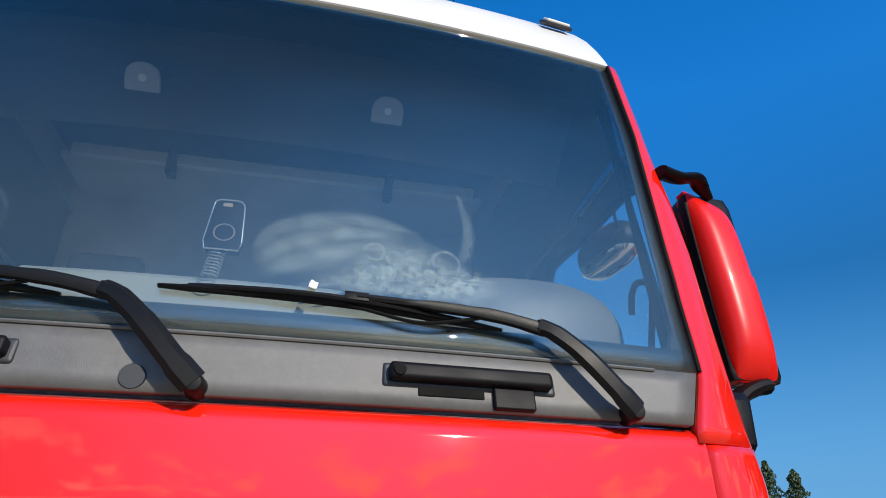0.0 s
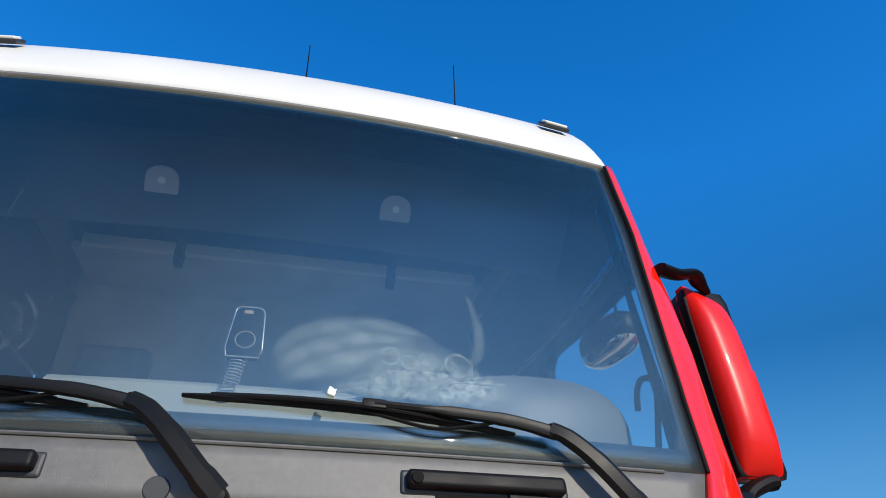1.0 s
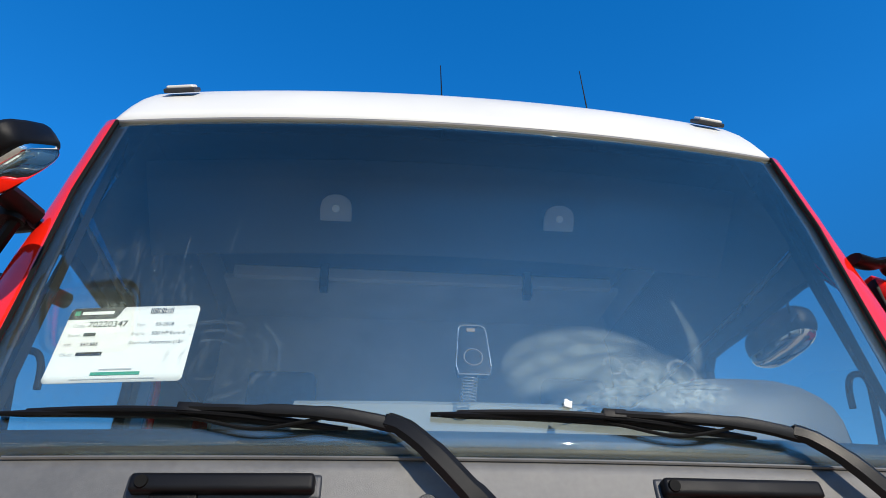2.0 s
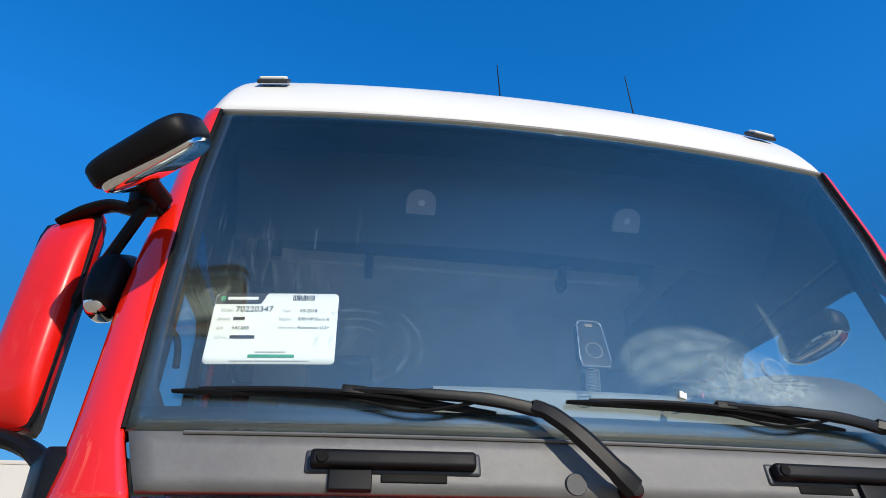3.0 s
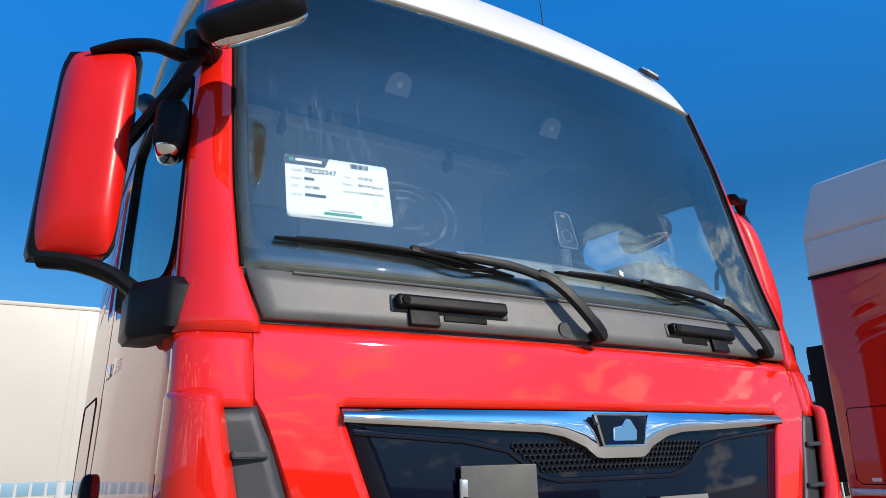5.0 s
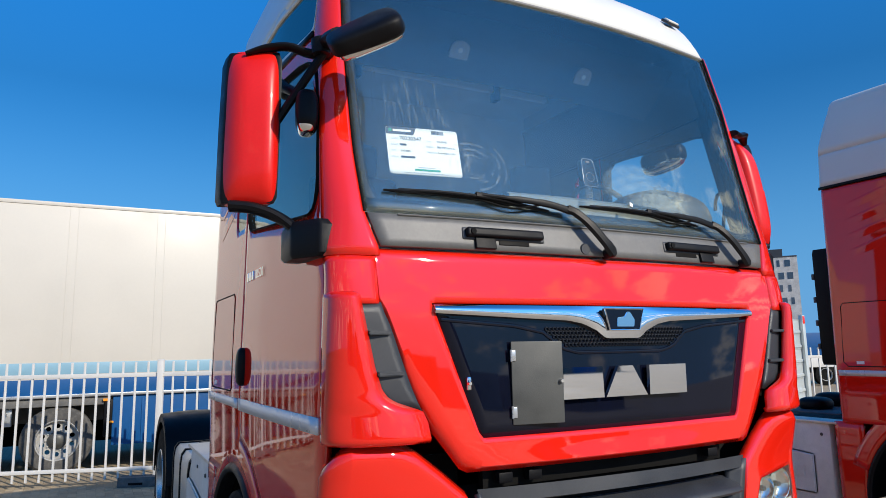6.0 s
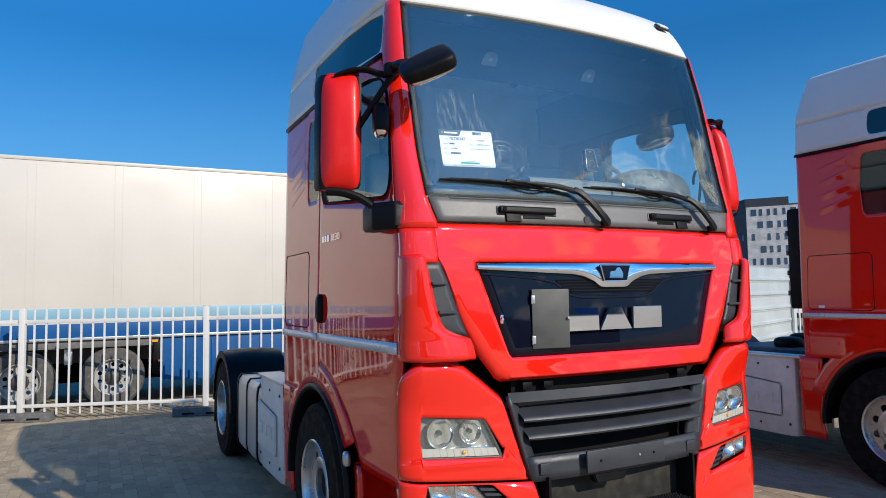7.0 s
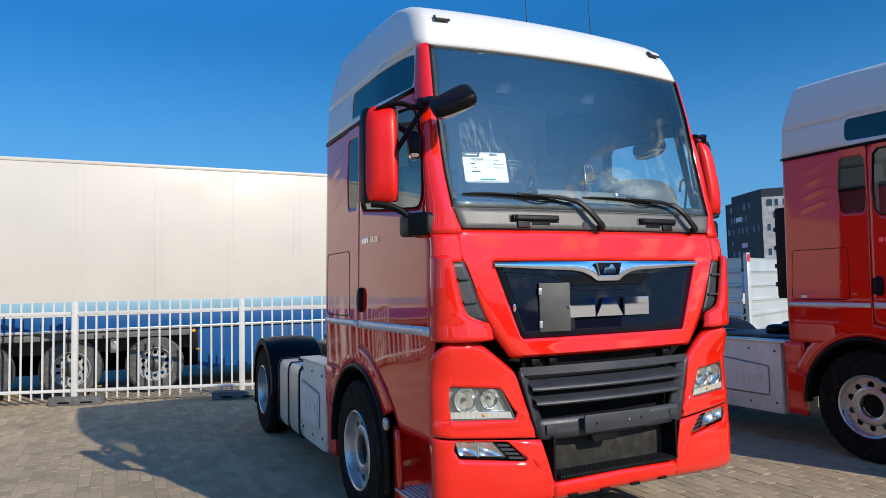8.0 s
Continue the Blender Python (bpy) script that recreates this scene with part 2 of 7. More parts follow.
STRIP = material("satin_silver_trim", (0.66, 0.66, 0.665), 0.3, metal=0.2, vary=0.05, scale=4)
ALU = material("aluminium", (0.66, 0.63, 0.58), 0.36, metal=0.6, vary=0.10, scale=4, bump=0.15, bump_scale=120, dust=0.15)
ALUPAINT = material("silver_grey_paint", (0.68, 0.655, 0.60), 0.45, metal=0.05, vary=0.10, scale=4, dust=0.2)
RIM = material("brushed_rim", (0.52, 0.515, 0.505), 0.30, metal=0.8, vary=0.10, scale=10)
# one tyre rubber twice: shade and sunlight are put into the two colours
RUBBER = material("tyre_rubber", (0.007, 0.0068, 0.0065), 0.85, spec=0.12, vary=0.25, scale=12, bump=0.4, bump_scale=150, dust=0.05)
SUNLITTYRE = material("sunlit_dusty_rubber", (0.060, 0.058, 0.055), 0.9, vary=0.25, scale=9, bump=0.4, bump_scale=150, dust=0.25)
SENSOR = material("matt_black_case", (0.004, 0.004, 0.006), 0.5, vary=0.1, spec=0.12)
GREYSEAL = material("grey_rubber", (0.16, 0.155, 0.15), 0.6, vary=0.12, scale=8)
TRAILERRIM = material("dull_steel_wheel", (0.33, 0.325, 0.31), 0.5, metal=0.2, vary=0.2, scale=8, dust=0.2)
RIBLENS = material("ribbed_clear_plastic", (0.66, 0.65, 0.60), 0.2, metal=0.2, vary=0.08)
SEAL = material("rubber_seal", (0.006, 0.006, 0.006), 0.7, vary=0.2, spec=0.12)
BOWL = material("lamp_reflector", (0.88, 0.88, 0.85), 0.12, metal=1.0, vary=0.03, bump=0.15, bump_scale=60)
LAMPBACK = material("lamp_backing", (0.46, 0.45, 0.41), 0.25, metal=0.4, vary=0.08)
GREYMETAL = material("grey_flap_metal", (0.066, 0.067, 0.063), 0.5, metal=0.3, vary=0.12, scale=10, bump=0.2, bump_scale=300)
RECESS = material("dusty_black_plastic", (0.020, 0.019, 0.017), 0.6, spec=0.2, vary=0.2, scale=9, dust=0.08)
# CABIN's lining again, darker: shade of the headliner and header put into colour
CABINDARK = material("shade_dark_lining", (0.075, 0.08, 0.08), 0.8, vary=0.15, scale=4, spec=0.2)
CABIN = material("cabin_plastic", (0.60, 0.62, 0.60), 0.6, vary=0.15, scale=4, bump=0.3, bump_scale=500)
CABINLIGHT = material("pale_cabin_trim", (0.85, 0.86, 0.84), 0.65, vary=0.08, scale=4)
HOODPAD = material("instrument_hood", (0.10, 0.105, 0.11), 0.6, vary=0.12, scale=5, bump=0.3, bump_scale=600)
CABINPAD = material("grey_cabin_pad", (0.33, 0.34, 0.34), 0.65, vary=0.08, scale=4)
DASHTOP = material("dash_pad", (0.22, 0.235, 0.225), 0.6, vary=0.10, scale=5, bump=0.3, bump_scale=600)
FABRIC = material("seat_fabric", (0.11, 0.115, 0.125), 0.9, vary=0.25, scale=20, bump=0.5, bump_scale=400)
GLASS = glass_material("windscreen_glass", (0.955, 0.975, 0.960), 0.078, 0.011, 0.021, (2.30, 2.95, 0.12))
SIDEGLASS = glass_material("side_glass", (0.95, 0.97, 0.97), 0.05, 0.01)
TINTGLASS = glass_material("tinted_glass", (0.10, 0.13, 0.16), 0.11)
QUARTERGLASS = glass_material("quarter_glass", (0.34, 0.39, 0.40), 0.05)
LENS = glass_material("lamp_lens", (0.90, 0.90, 0.88), 0.07, 0.03, 0.05)
MIRROR = material("mirror_glass", (0.86, 0.88, 0.88), 0.02, metal=1.0, vary=0.01)
AMBER = material("amber_plastic", (0.75, 0.28, 0.02), 0.25, vary=0.1)
PAPER = material("paper", (0.86, 0.86, 0.84), 0.6, vary=0.02)
INK = material("black_ink", (0.03, 0.03, 0.035), 0.6, vary=0.05)
GREYINK = material("grey_ink", (0.42, 0.42, 0.42), 0.6, vary=0.05)
GREENINK = material("green_ink", (0.03, 0.30, 0.16), 0.6, vary=0.05)
FENCEWHITE = material("white_coated_steel", (0.60, 0.585, 0.555), 0.45, vary=0.06, scale=3, dust=0.12)
CONCRETE = material("recycled_block", (0.10, 0.10, 0.10), 0.85, vary=0.2, scale=8, bump=0.6, bump_scale=90, dust=0.3)
TRAILERWHITE = material("trailer_panel_white", (0.50, 0.467, 0.41), 0.45, vary=0.03, scale=1.2, fine=30)
TRAILERBLUE = material("trailer_blue", (0.003, 0.068, 0.215), 0.5, coat=0.08, spec=0.25, vary=0.1, scale=3)
TRAILERSKY = material("trailer_light_blue", (0.19, 0.34, 0.43), 0.4, vary=0.06, scale=3)
TRAILERGREY = material("trailer_chassis_grey", (0.09, 0.09, 0.09), 0.6, vary=0.2, scale=4, dust=0.2)
CORRUGATED = material("galvanised_sheet", (0.52, 0.56, 0.555), 0.40, metal=0.35, vary=0.08, scale=2)
BRICKLIGHT = material("pale_brickwork", (0.52, 0.50, 0.47), 0.8, vary=0.30, scale=0.8, fine=6)
BRICKDARK = material("dark_brickwork", (0.04, 0.045, 0.055), 0.7, vary=0.25, scale=0.8, fine=6)
WINDOWFAR = material("far_window", (0.04, 0.06, 0.09), 0.08, vary=0.3, scale=0.5, spec=0.9)
SIGNWHITE = material("sign_white", (0.7, 0.72, 0.75), 0.5)
SIGNPINK = material("sign_pink", (0.8, 0.45, 0.62), 0.5)
BARK = material("bark", (0.10, 0.08, 0.06), 0.9, vary=0.3, bump=0.6, bump_scale=40)
LEAF = material("poplar_leaf", (0.045, 0.075, 0.025), 0.6, vary=0.4, scale=1.5, fine=8)
SMEAR = film_material("dried_wipe_marks", (0.70, 0.745, 0.66), 0.24, 15.0, 0.3, (1, 1, 2.0), 0.12, 0.95)
FOAM = film_material("dried_foam", (0.72, 0.755, 0.68), 0.30, 60.0, 4.3, (1, 1, 1), 0.30, 0.72)
RING = film_material("suction_ring_marks", (0.78, 0.78, 0.74), 0.32, 26.0, 1.7, (1, 1, 1), 0.38, 0.64)
STREAK = film_material("dried_run_marks", (0.22, 0.23, 0.23), 0.30, 14.0, 5.1, (5, 5, .55), 0.50, 0.80, rough=0.34, spec=1.0)
SWIRL = film_material("wash_swirls", (0.25, 0.265, 0.27), 0.24, 24.0, 2.4, (1, 1, 1), 0.42, 0.75, rough=0.34, spec=1.0)


def shade_band_material():
    """See-through blue tint that deepens upwards across the band."""
    m = bpy.data.materials.new("windscreen_shade_band")
    m.use_nodes = True
    nt = m.node_tree
    nt.nodes.remove(nt.nodes["Principled BSDF"])
    clear = nt.nodes.new("ShaderNodeBsdfTransparent")
    tc, sep_, cr = nt.nodes.new("ShaderNodeTexCoord"), nt.nodes.new("ShaderNodeSeparateXYZ"), nt.nodes.new("ShaderNodeValToRGB")
    r = nt.nodes.new("ShaderNodeMapRange")
    r.inputs["From Min"].default_value, r.inputs["From Max"].default_value = 3.04, 3.30
    cr.color_ramp.elements[0].color, cr.color_ramp.elements[1].color = (1, 1, 1, 1), (0.20, 0.34, 0.50, 1)
    nt.links.new(tc.outputs["Object"], sep_.inputs[0])
    nt.links.new(sep_.outputs["Z"], r.inputs["Value"])
    nt.links.new(r.outputs[0], cr.inputs[0])
    nt.links.new(cr.outputs["Color"], clear.inputs["Color"])
    nt.links.new(clear.outputs[0], nt.nodes["Material Output"].inputs["Surface"])
    return m


SHADEBAND = shade_band_material()


# ---- mesh helpers ----
def thing(name, label, category, group="", place=(0, 0, 0)):
    ob = new(name)
    ob.location = place
    return tagged(ob, label, category, group)


def finish(bm, mat_, name, smooth=True):
    me = bpy.data.meshes.new(name)
    bm.normal_update()
    bm.to_mesh(me)
    bm.free()
    me.materials.append(mat_)
    if smooth:
        me.polygons.foreach_set("use_smooth", [True] * len(me.polygons))
        me.set_sharp_from_angle(angle=radians(38))
    return me


def part(name, bm, mat_, parent, label="", smooth=True):
    """One mesh object under a thing or under a part."""
    if isinstance(bm, (list, tuple)):
        bm = joined(bm)
    ob = new(name, finish(bm, mat_, name, smooth))
    ob.parent = parent
    return tagged(ob, label)


def solid(ob, thick, offset=-1.0):
    md = ob.modifiers.new("thickness", "SOLIDIFY")
    md.thickness, md.offset = thick, offset
    return ob


def joined(bms):
    whole = bmesh.new()
    for b in bms:
        me = bpy.data.meshes.new("tmp")
        b.to_mesh(me)
        whole.from_mesh(me)
        b.free()
        bpy.data.meshes.remove(me)
    return whole


def rbox(x0, x1, y0, y1, z0, z1, bevel=0.006, seg=2, m=None):
    bm = bmesh.new()
    bmesh.ops.create_cube(bm, size=1.0, matrix=Matrix.Translation(((x0 + x1) / 2, (y0 + y1) / 2, (z0 + z1) / 2)) @ Matrix.Diagonal((abs(x1 - x0), abs(y1 - y0), abs(z1 - z0), 1)))
    if bevel:
        bevel = min(bevel, 0.45 * min(abs(x1 - x0), abs(y1 - y0), abs(z1 - z0)))
        bmesh.ops.bevel(bm, geom=bm.edges[:], offset=bevel, segments=seg, affect="EDGES", profile=0.6)
    if m:
        bmesh.ops.transform(bm, matrix=m, verts=bm.verts[:])
    return bm


def prism(points, axis, a, b, bevel=0.0, seg=2):
    """A flat outline pulled from a to b along an axis. The outline's two numbers are the other two axes in order."""
    def put(p, h):
        return {"x": (h, p[0], p[1]), "y": (p[0], h, p[1]), "z": (p[0], p[1], h)}[axis]
    bm = bmesh.new()
    lo = [bm.verts.new(put(p, a)) for p in points]
    hi = [bm.verts.new(put(p, b)) for p in points]
    n = len(points)
    bm.faces.new(lo)
    bm.faces.new(hi[::-1])
    for i in range(n):
        bm.faces.new((lo[i], hi[i], hi[(i + 1) % n], lo[(i + 1) % n]))
    bmesh.ops.recalc_face_normals(bm, faces=bm.faces[:])
    if bevel:
        bmesh.ops.bevel(bm, geom=bm.edges[:], offset=bevel, segments=seg, affect="EDGES", clamp_overlap=True)
    return bm


def grid(fn, nu, nv, out=None, weld=True):
    """A sheet fn(u, v), u and v from 0 to 1; its faces look towards out."""
    bm = bmesh.new()
    vs = [[bm.verts.new(fn(i / nu, j / nv)) for j in range(nv + 1)] for i in range(nu + 1)]
    for i in range(nu):
        for j in range(nv):
            bm.faces.new((vs[i][j], vs[i + 1][j], vs[i + 1][j + 1], vs[i][j + 1]))
    if weld:
        bmesh.ops.remove_doubles(bm, verts=bm.verts[:], dist=0.0004)
    bm.normal_update()
    if out is not None:
        o = Vector(out)
        if sum(f.normal.dot(o) * f.calc_area() for f in bm.faces) < 0:
            bmesh.ops.reverse_faces(bm, faces=bm.faces[:])
    return bm


def weld(bm, dist=0.001):
    bmesh.ops.remove_doubles(bm, verts=bm.verts[:], dist=dist)
    return bm


def sweep(points, rx, ry=None, n=10, up=(0, 0, 1), cap=True):
    """A tube along points; rx (sideways) and ry (upwards) may be lists."""
    ry = rx if ry is None else ry
    pts = [Vector(p) for p in points]
    bm = bmesh.new()
    rings = []
    for i, p in enumerate(pts):
        d = (pts[min(i + 1, len(pts) - 1)] - pts[max(i - 1, 0)]).normalized()
        side = d.cross(Vector(up))
        if side.length < 1e-4:
            side = d.cross(Vector((1, 0, 0)))
        side.normalize()
        top = side.cross(d).normalized()
        a = rx[i] if isinstance(rx, (list, tuple)) else rx
        b = ry[i] if isinstance(ry, (list, tuple)) else ry
        rings.append([bm.verts.new(p + side * (a * math.cos(2 * math.pi * k / n)) + top * (b * math.sin(2 * math.pi * k / n))) for k in range(n)])
    for r, s in zip(rings, rings[1:]):
        for k in range(n):
            bm.faces.new((r[k], r[(k + 1) % n], s[(k + 1) % n], s[k]))
    if cap:
        bm.faces.new(rings[0][::-1])
        bm.faces.new(rings[-1])
    bmesh.ops.recalc_face_normals(bm, faces=bm.faces[:])
    return bm


def smooth_path(points, steps=6):
    """Points on a soft curve through the given ones."""
    P = [Vector(p) for p in points]
    res = []
    for i in range(len(P) - 1):
        a, b, c, d = P[max(i - 1, 0)], P[i], P[i + 1], P[min(i + 2, len(P) - 1)]
        for k in range(steps):
            t = k / steps
            res.append(0.5 * ((2 * b) + (c - a) * t + (2 * a - 5 * b + 4 * c - d) * t * t + (3 * b - a - 3 * c + d) * t ** 3))
    res.append(P[-1])
    return res


def lathe(profile, n=40, axis="x", centre=(0, 0, 0)):
    """A profile of (along, radius) turned round an axis through centre."""
    bm = bmesh.new()
    rings = []
    for a, r in profile:
        ring = []
        for k in range(n):
            c, s = math.cos(2 * math.pi * k / n) * r, math.sin(2 * math.pi * k / n) * r
            co = {"x": (a, c, s), "y": (c, a, s), "z": (c, s, a)}[axis]
            ring.append(bm.verts.new(Vector(co) + Vector(centre)))
        rings.append(ring)
    for r, s in zip(rings, rings[1:]):
        for k in range(n):
            bm.faces.new((r[k], r[(k + 1) % n], s[(k + 1) % n], s[k]))
    bmesh.ops.remove_doubles(bm, verts=bm.verts[:], dist=1e-5)
    bmesh.ops.recalc_face_normals(bm, faces=bm.faces[:])
    return bm


def disc_with_holes(radius, inner, hole_at, hole_r, count, x0, x1, n=60):
    """A wheel disc in the y-z plane, with a ring of round holes."""
    bm = bmesh.new()
    loops = [[(radius * math.cos(2 * math.pi * k / n), radius * math.sin(2 * math.pi * k / n)) for k in range(n)],
             [(inner * math.cos(2 * math.pi * k / 30), inner * math.sin(2 * math.pi * k / 30)) for k in range(30)]]
    for j in range(count):
        cy, cz = hole_at * math.cos(2 * math.pi * (j + .5) / count), hole_at * math.sin(2 * math.pi * (j + .5) / count)
        loops.append([(cy + hole_r * math.cos(2 * math.pi * k / 14), cz + hole_r * math.sin(2 * math.pi * k / 14)) for k in range(14)])
    edges = []
    for lp in loops:
        vs = [bm.verts.new((x0, *p)) for p in lp]
        edges += [bm.edges.new((vs[i], vs[(i + 1) % len(vs)])) for i in range(len(vs))]
    bmesh.ops.triangle_fill(bm, use_beauty=True, use_dissolve=False, edges=edges)
    res = bmesh.ops.extrude_face_region(bm, geom=bm.faces[:])
    bmesh.ops.translate(bm, verts=[v for v in res["geom"] if isinstance(v, bmesh.types.BMVert)], vec=(x1 - x0, 0, 0))
    bmesh.ops.recalc_face_normals(bm, faces=bm.faces[:])
    return bm


def lerp(x, xs, ys):
    return float(np.interp(x, xs, ys))


def text_mesh(body, size, place, mat_, name, parent, bend=None):
    """Flat letters in the built-in font; place is the left end of the base line, bend maps (across, up) into the world."""
    cu = bpy.data.curves.new(name, "FONT")
    cu.body, cu.size, cu.resolution_u = body, size, 3
    ob = bpy.data.objects.new(name, cu)
    scene.collection.objects.link(ob)
    me = bpy.data.meshes.new_from_object(ob.evaluated_get(bpy.context.evaluated_depsgraph_get()))
    bpy.data.objects.remove(ob)
    for v in me.vertices:
        v.co = bend(place[0] + v.co.x, place[1] + v.co.y)
    me.materials.clear()
    me.materials.append(mat_)
    me.name = name
    res = new(name, me)
    res.parent = parent
    return res


def solid_sheet(fn, nu, nv, thick):
    """A closed slab: the sheet fn(u, v) and its twin behind it."""
    bm = grid(fn, nu, nv, None, False)
    bm.normal_update()
    if sum(f.normal.y * f.calc_area() for f in bm.faces) > 0:
        bmesh.ops.reverse_faces(bm, faces=bm.faces[:])
        bm.normal_update()
    bmesh.ops.solidify(bm, geom=bm.faces[:], thickness=thick)
    bmesh.ops.recalc_face_normals(bm, faces=bm.faces[:])
    return bm


def loft_box(levels, plan):
    """A body whose plan outline keeps its shape and swells by the level's factor; edges rounded."""
    cx, cy = sum(p[0] for p in plan) / len(plan), sum(p[1] for p in plan) / len(plan)
    n = len(plan)
    fine = []
    for i in range(n):
        a, b, c = plan[i - 1], plan[i], plan[(i + 1) % n]
        for t in (0.12, 0.03):
            fine.append((b[0] + (a[0] - b[0]) * t, b[1] + (a[1] - b[1]) * t))
        for t in (0.03, 0.12):
            fine.append((b[0] + (c[0] - b[0]) * t, b[1] + (c[1] - b[1]) * t))
    soft = []
    m = len(fine)
    for i in range(m):
        a, b, c = fine[i - 1], fine[i], fine[(i + 1) % m]
        near = i % 4 in (1, 2)
        o = plan[i // 4]
        soft.append((b[0] * .8 + (sum(p[0] for p in (fine[i - i % 4], fine[i - i % 4 + 3])) / 2) * .2, b[1] * .8 + (sum(p[1] for p in (fine[i - i % 4], fine[i - i % 4 + 3])) / 2) * .2) if near else b)
    bm = bmesh.new()
    rings = [[bm.verts.new((cx + (x - cx) * k, cy + (y - cy) * k, z)) for x, y in soft] for z, k in levels]
    for r, q in zip(rings, rings[1:]):
        for i in range(m):
            bm.faces.new((r[i], r[(i + 1) % m], q[(i + 1) % m], q[i]))
    bm.faces.new(rings[0][::-1])
    bm.faces.new(rings[-1])
    bmesh.ops.recalc_face_normals(bm, faces=bm.faces[:])
    return bm


def blob(centre, radii, power=1.0, m=None):
    """A rounded body between an egg (1) and a soft box (higher power)."""
    bm = bmesh.new()
    bmesh.ops.create_uvsphere(bm, u_segments=28, v_segments=16, radius=1.0)
    for v in bm.verts:
        c = [math.copysign(abs(a) ** (1 / power), a) for a in v.co]
        v.co = Vector((c[0] * radii[0], c[1] * radii[1], c[2] * radii[2]))
    bmesh.ops.transform(bm, matrix=Matrix.Translation(centre) @ (m or Matrix()), verts=bm.verts[:])
    return bm


def torus(centre, big, small, m):
    bm = bmesh.new()
    rings = []
    for i in range(40):
        a = 2 * math.pi * i / 40
        rings.append([bm.verts.new(((big + small * math.cos(b)) * math.cos(a), (big + small * math.cos(b)) * math.sin(a), small * math.sin(b))) for b in [2 * math.pi * k / 10 for k in range(10)]])
    for i in range(40):
        r, q = rings[i], rings[(i + 1) % 40]
        for k in range(10):
            bm.faces.new((r[k], r[(k + 1) % 10], q[(k + 1) % 10], q[k]))
    bmesh.ops.recalc_face_normals(bm, faces=bm.faces[:])
    bmesh.ops.transform(bm, matrix=Matrix.Translation(centre) @ m, verts=bm.verts[:])
    return bm


def loft_dash():
    """The dash body: a long moulded section."""
    prof = [(.13, 2.20), (.14, 2.27), (.22, 2.29), (.42, 2.30), (.52, 2.27), (.60, 2.15), (.58, 1.95), (.50, 1.75), (.30, 1.70), (.13, 1.9)]
    n_ = len(prof)
    def f(u, v):
        x = (2 * u - 1) * .99
        y, z = prof[round(v * n_) % n_]
        return Vector((x, y + .05 + .105 * x * x * (1 if y < .3 else .5), z))
    return grid(f, 20, n_)


# ---- ground ----
def paver_material():
    m = material("clay_pavers", (0.325, 0.253, 0.162), 0.85, vary=0.24, scale=0.8, bump=0.7, bump_scale=160, fine=40, dust=0.12)
    nt = m.node_tree
    b = nt.nodes["Principled BSDF"]
    src = b.inputs["Base Color"].links[0].from_socket
    geo, info = nt.nodes.new("ShaderNodeNewGeometry"), nt.nodes.new("ShaderNodeObjectInfo")
    s = nt.nodes.new("ShaderNodeMath")
    s.operation = "ADD"
    f = nt.nodes.new("ShaderNodeMath")
    f.operation = "FRACT"
    nt.links.new(geo.outputs["Random Per Island"], s.inputs[0])
    nt.links.new(info.outputs["Random"], s.inputs[1])
    nt.links.new(s.outputs[0], f.inputs[0])
    r = nt.nodes.new("ShaderNodeMapRange")
    r.inputs["To Min"].default_value, r.inputs["To Max"].default_value = 0.82, 1.15
    nt.links.new(f.outputs[0], r.inputs["Value"])
    v = nt.nodes.new("ShaderNodeVectorMath")
    v.operation = "SCALE"
    nt.links.new(src, v.inputs[0])
    nt.links.new(r.outputs[0], v.inputs["Scale"])
    nt.links.new(v.outputs[0], b.inputs["Base Color"])
    return m


def far_paving_material():
    m = material("worn_paving", (0.330, 0.258, 0.166), 0.85, vary=0.22, scale=0.6, fine=25, dust=0.15)
    nt = m.node_tree
    b = nt.nodes["Principled BSDF"]
    src = b.inputs["Base Color"].links[0].from_socket
    tc = nt.nodes.new("ShaderNodeTexCoord")
    br = nt.nodes.new("ShaderNodeTexBrick")
    br.inputs["Scale"].default_value = 1.0
    br.inputs["Brick Width"].default_value, br.inputs["Row Height"].default_value, br.inputs["Mortar Size"].default_value = 0.21, 0.105, 0.006
    br.inputs["Color1"].default_value, br.inputs["Color2"].default_value, br.inputs["Mortar"].default_value = (1.04, 1.04, 1.04, 1), (0.95, 0.95, 0.95, 1), (0.75, 0.74, 0.72, 1)
    mx = nt.nodes.new("ShaderNodeMixRGB")
    mx.blend_type, mx.inputs["Fac"].default_value = "MULTIPLY", 1.0
    turn = nt.nodes.new("ShaderNodeMapping")
    turn.inputs["Rotation"].default_value = (0, 0, radians(90))
    nt.links.new(tc.outputs["Object"], turn.inputs[0])
    nt.links.new(turn.outputs[0], br.inputs["Vector"])
    nt.links.new(src, mx.inputs["Color1"])
    nt.links.new(br.outputs["Color"], mx.inputs["Color2"])
    nt.links.new(mx.outputs[0], b.inputs["Base Color"])
    bp = nt.nodes.new("ShaderNodeBump")
    bp.inputs["Strength"].default_value, bp.inputs["Distance"].default_value = 0.5, 0.006
    nt.links.new(br.outputs["Color"], bp.inputs["Height"])
    nt.links.new(bp.outputs[0], b.inputs["Normal"])
    return m


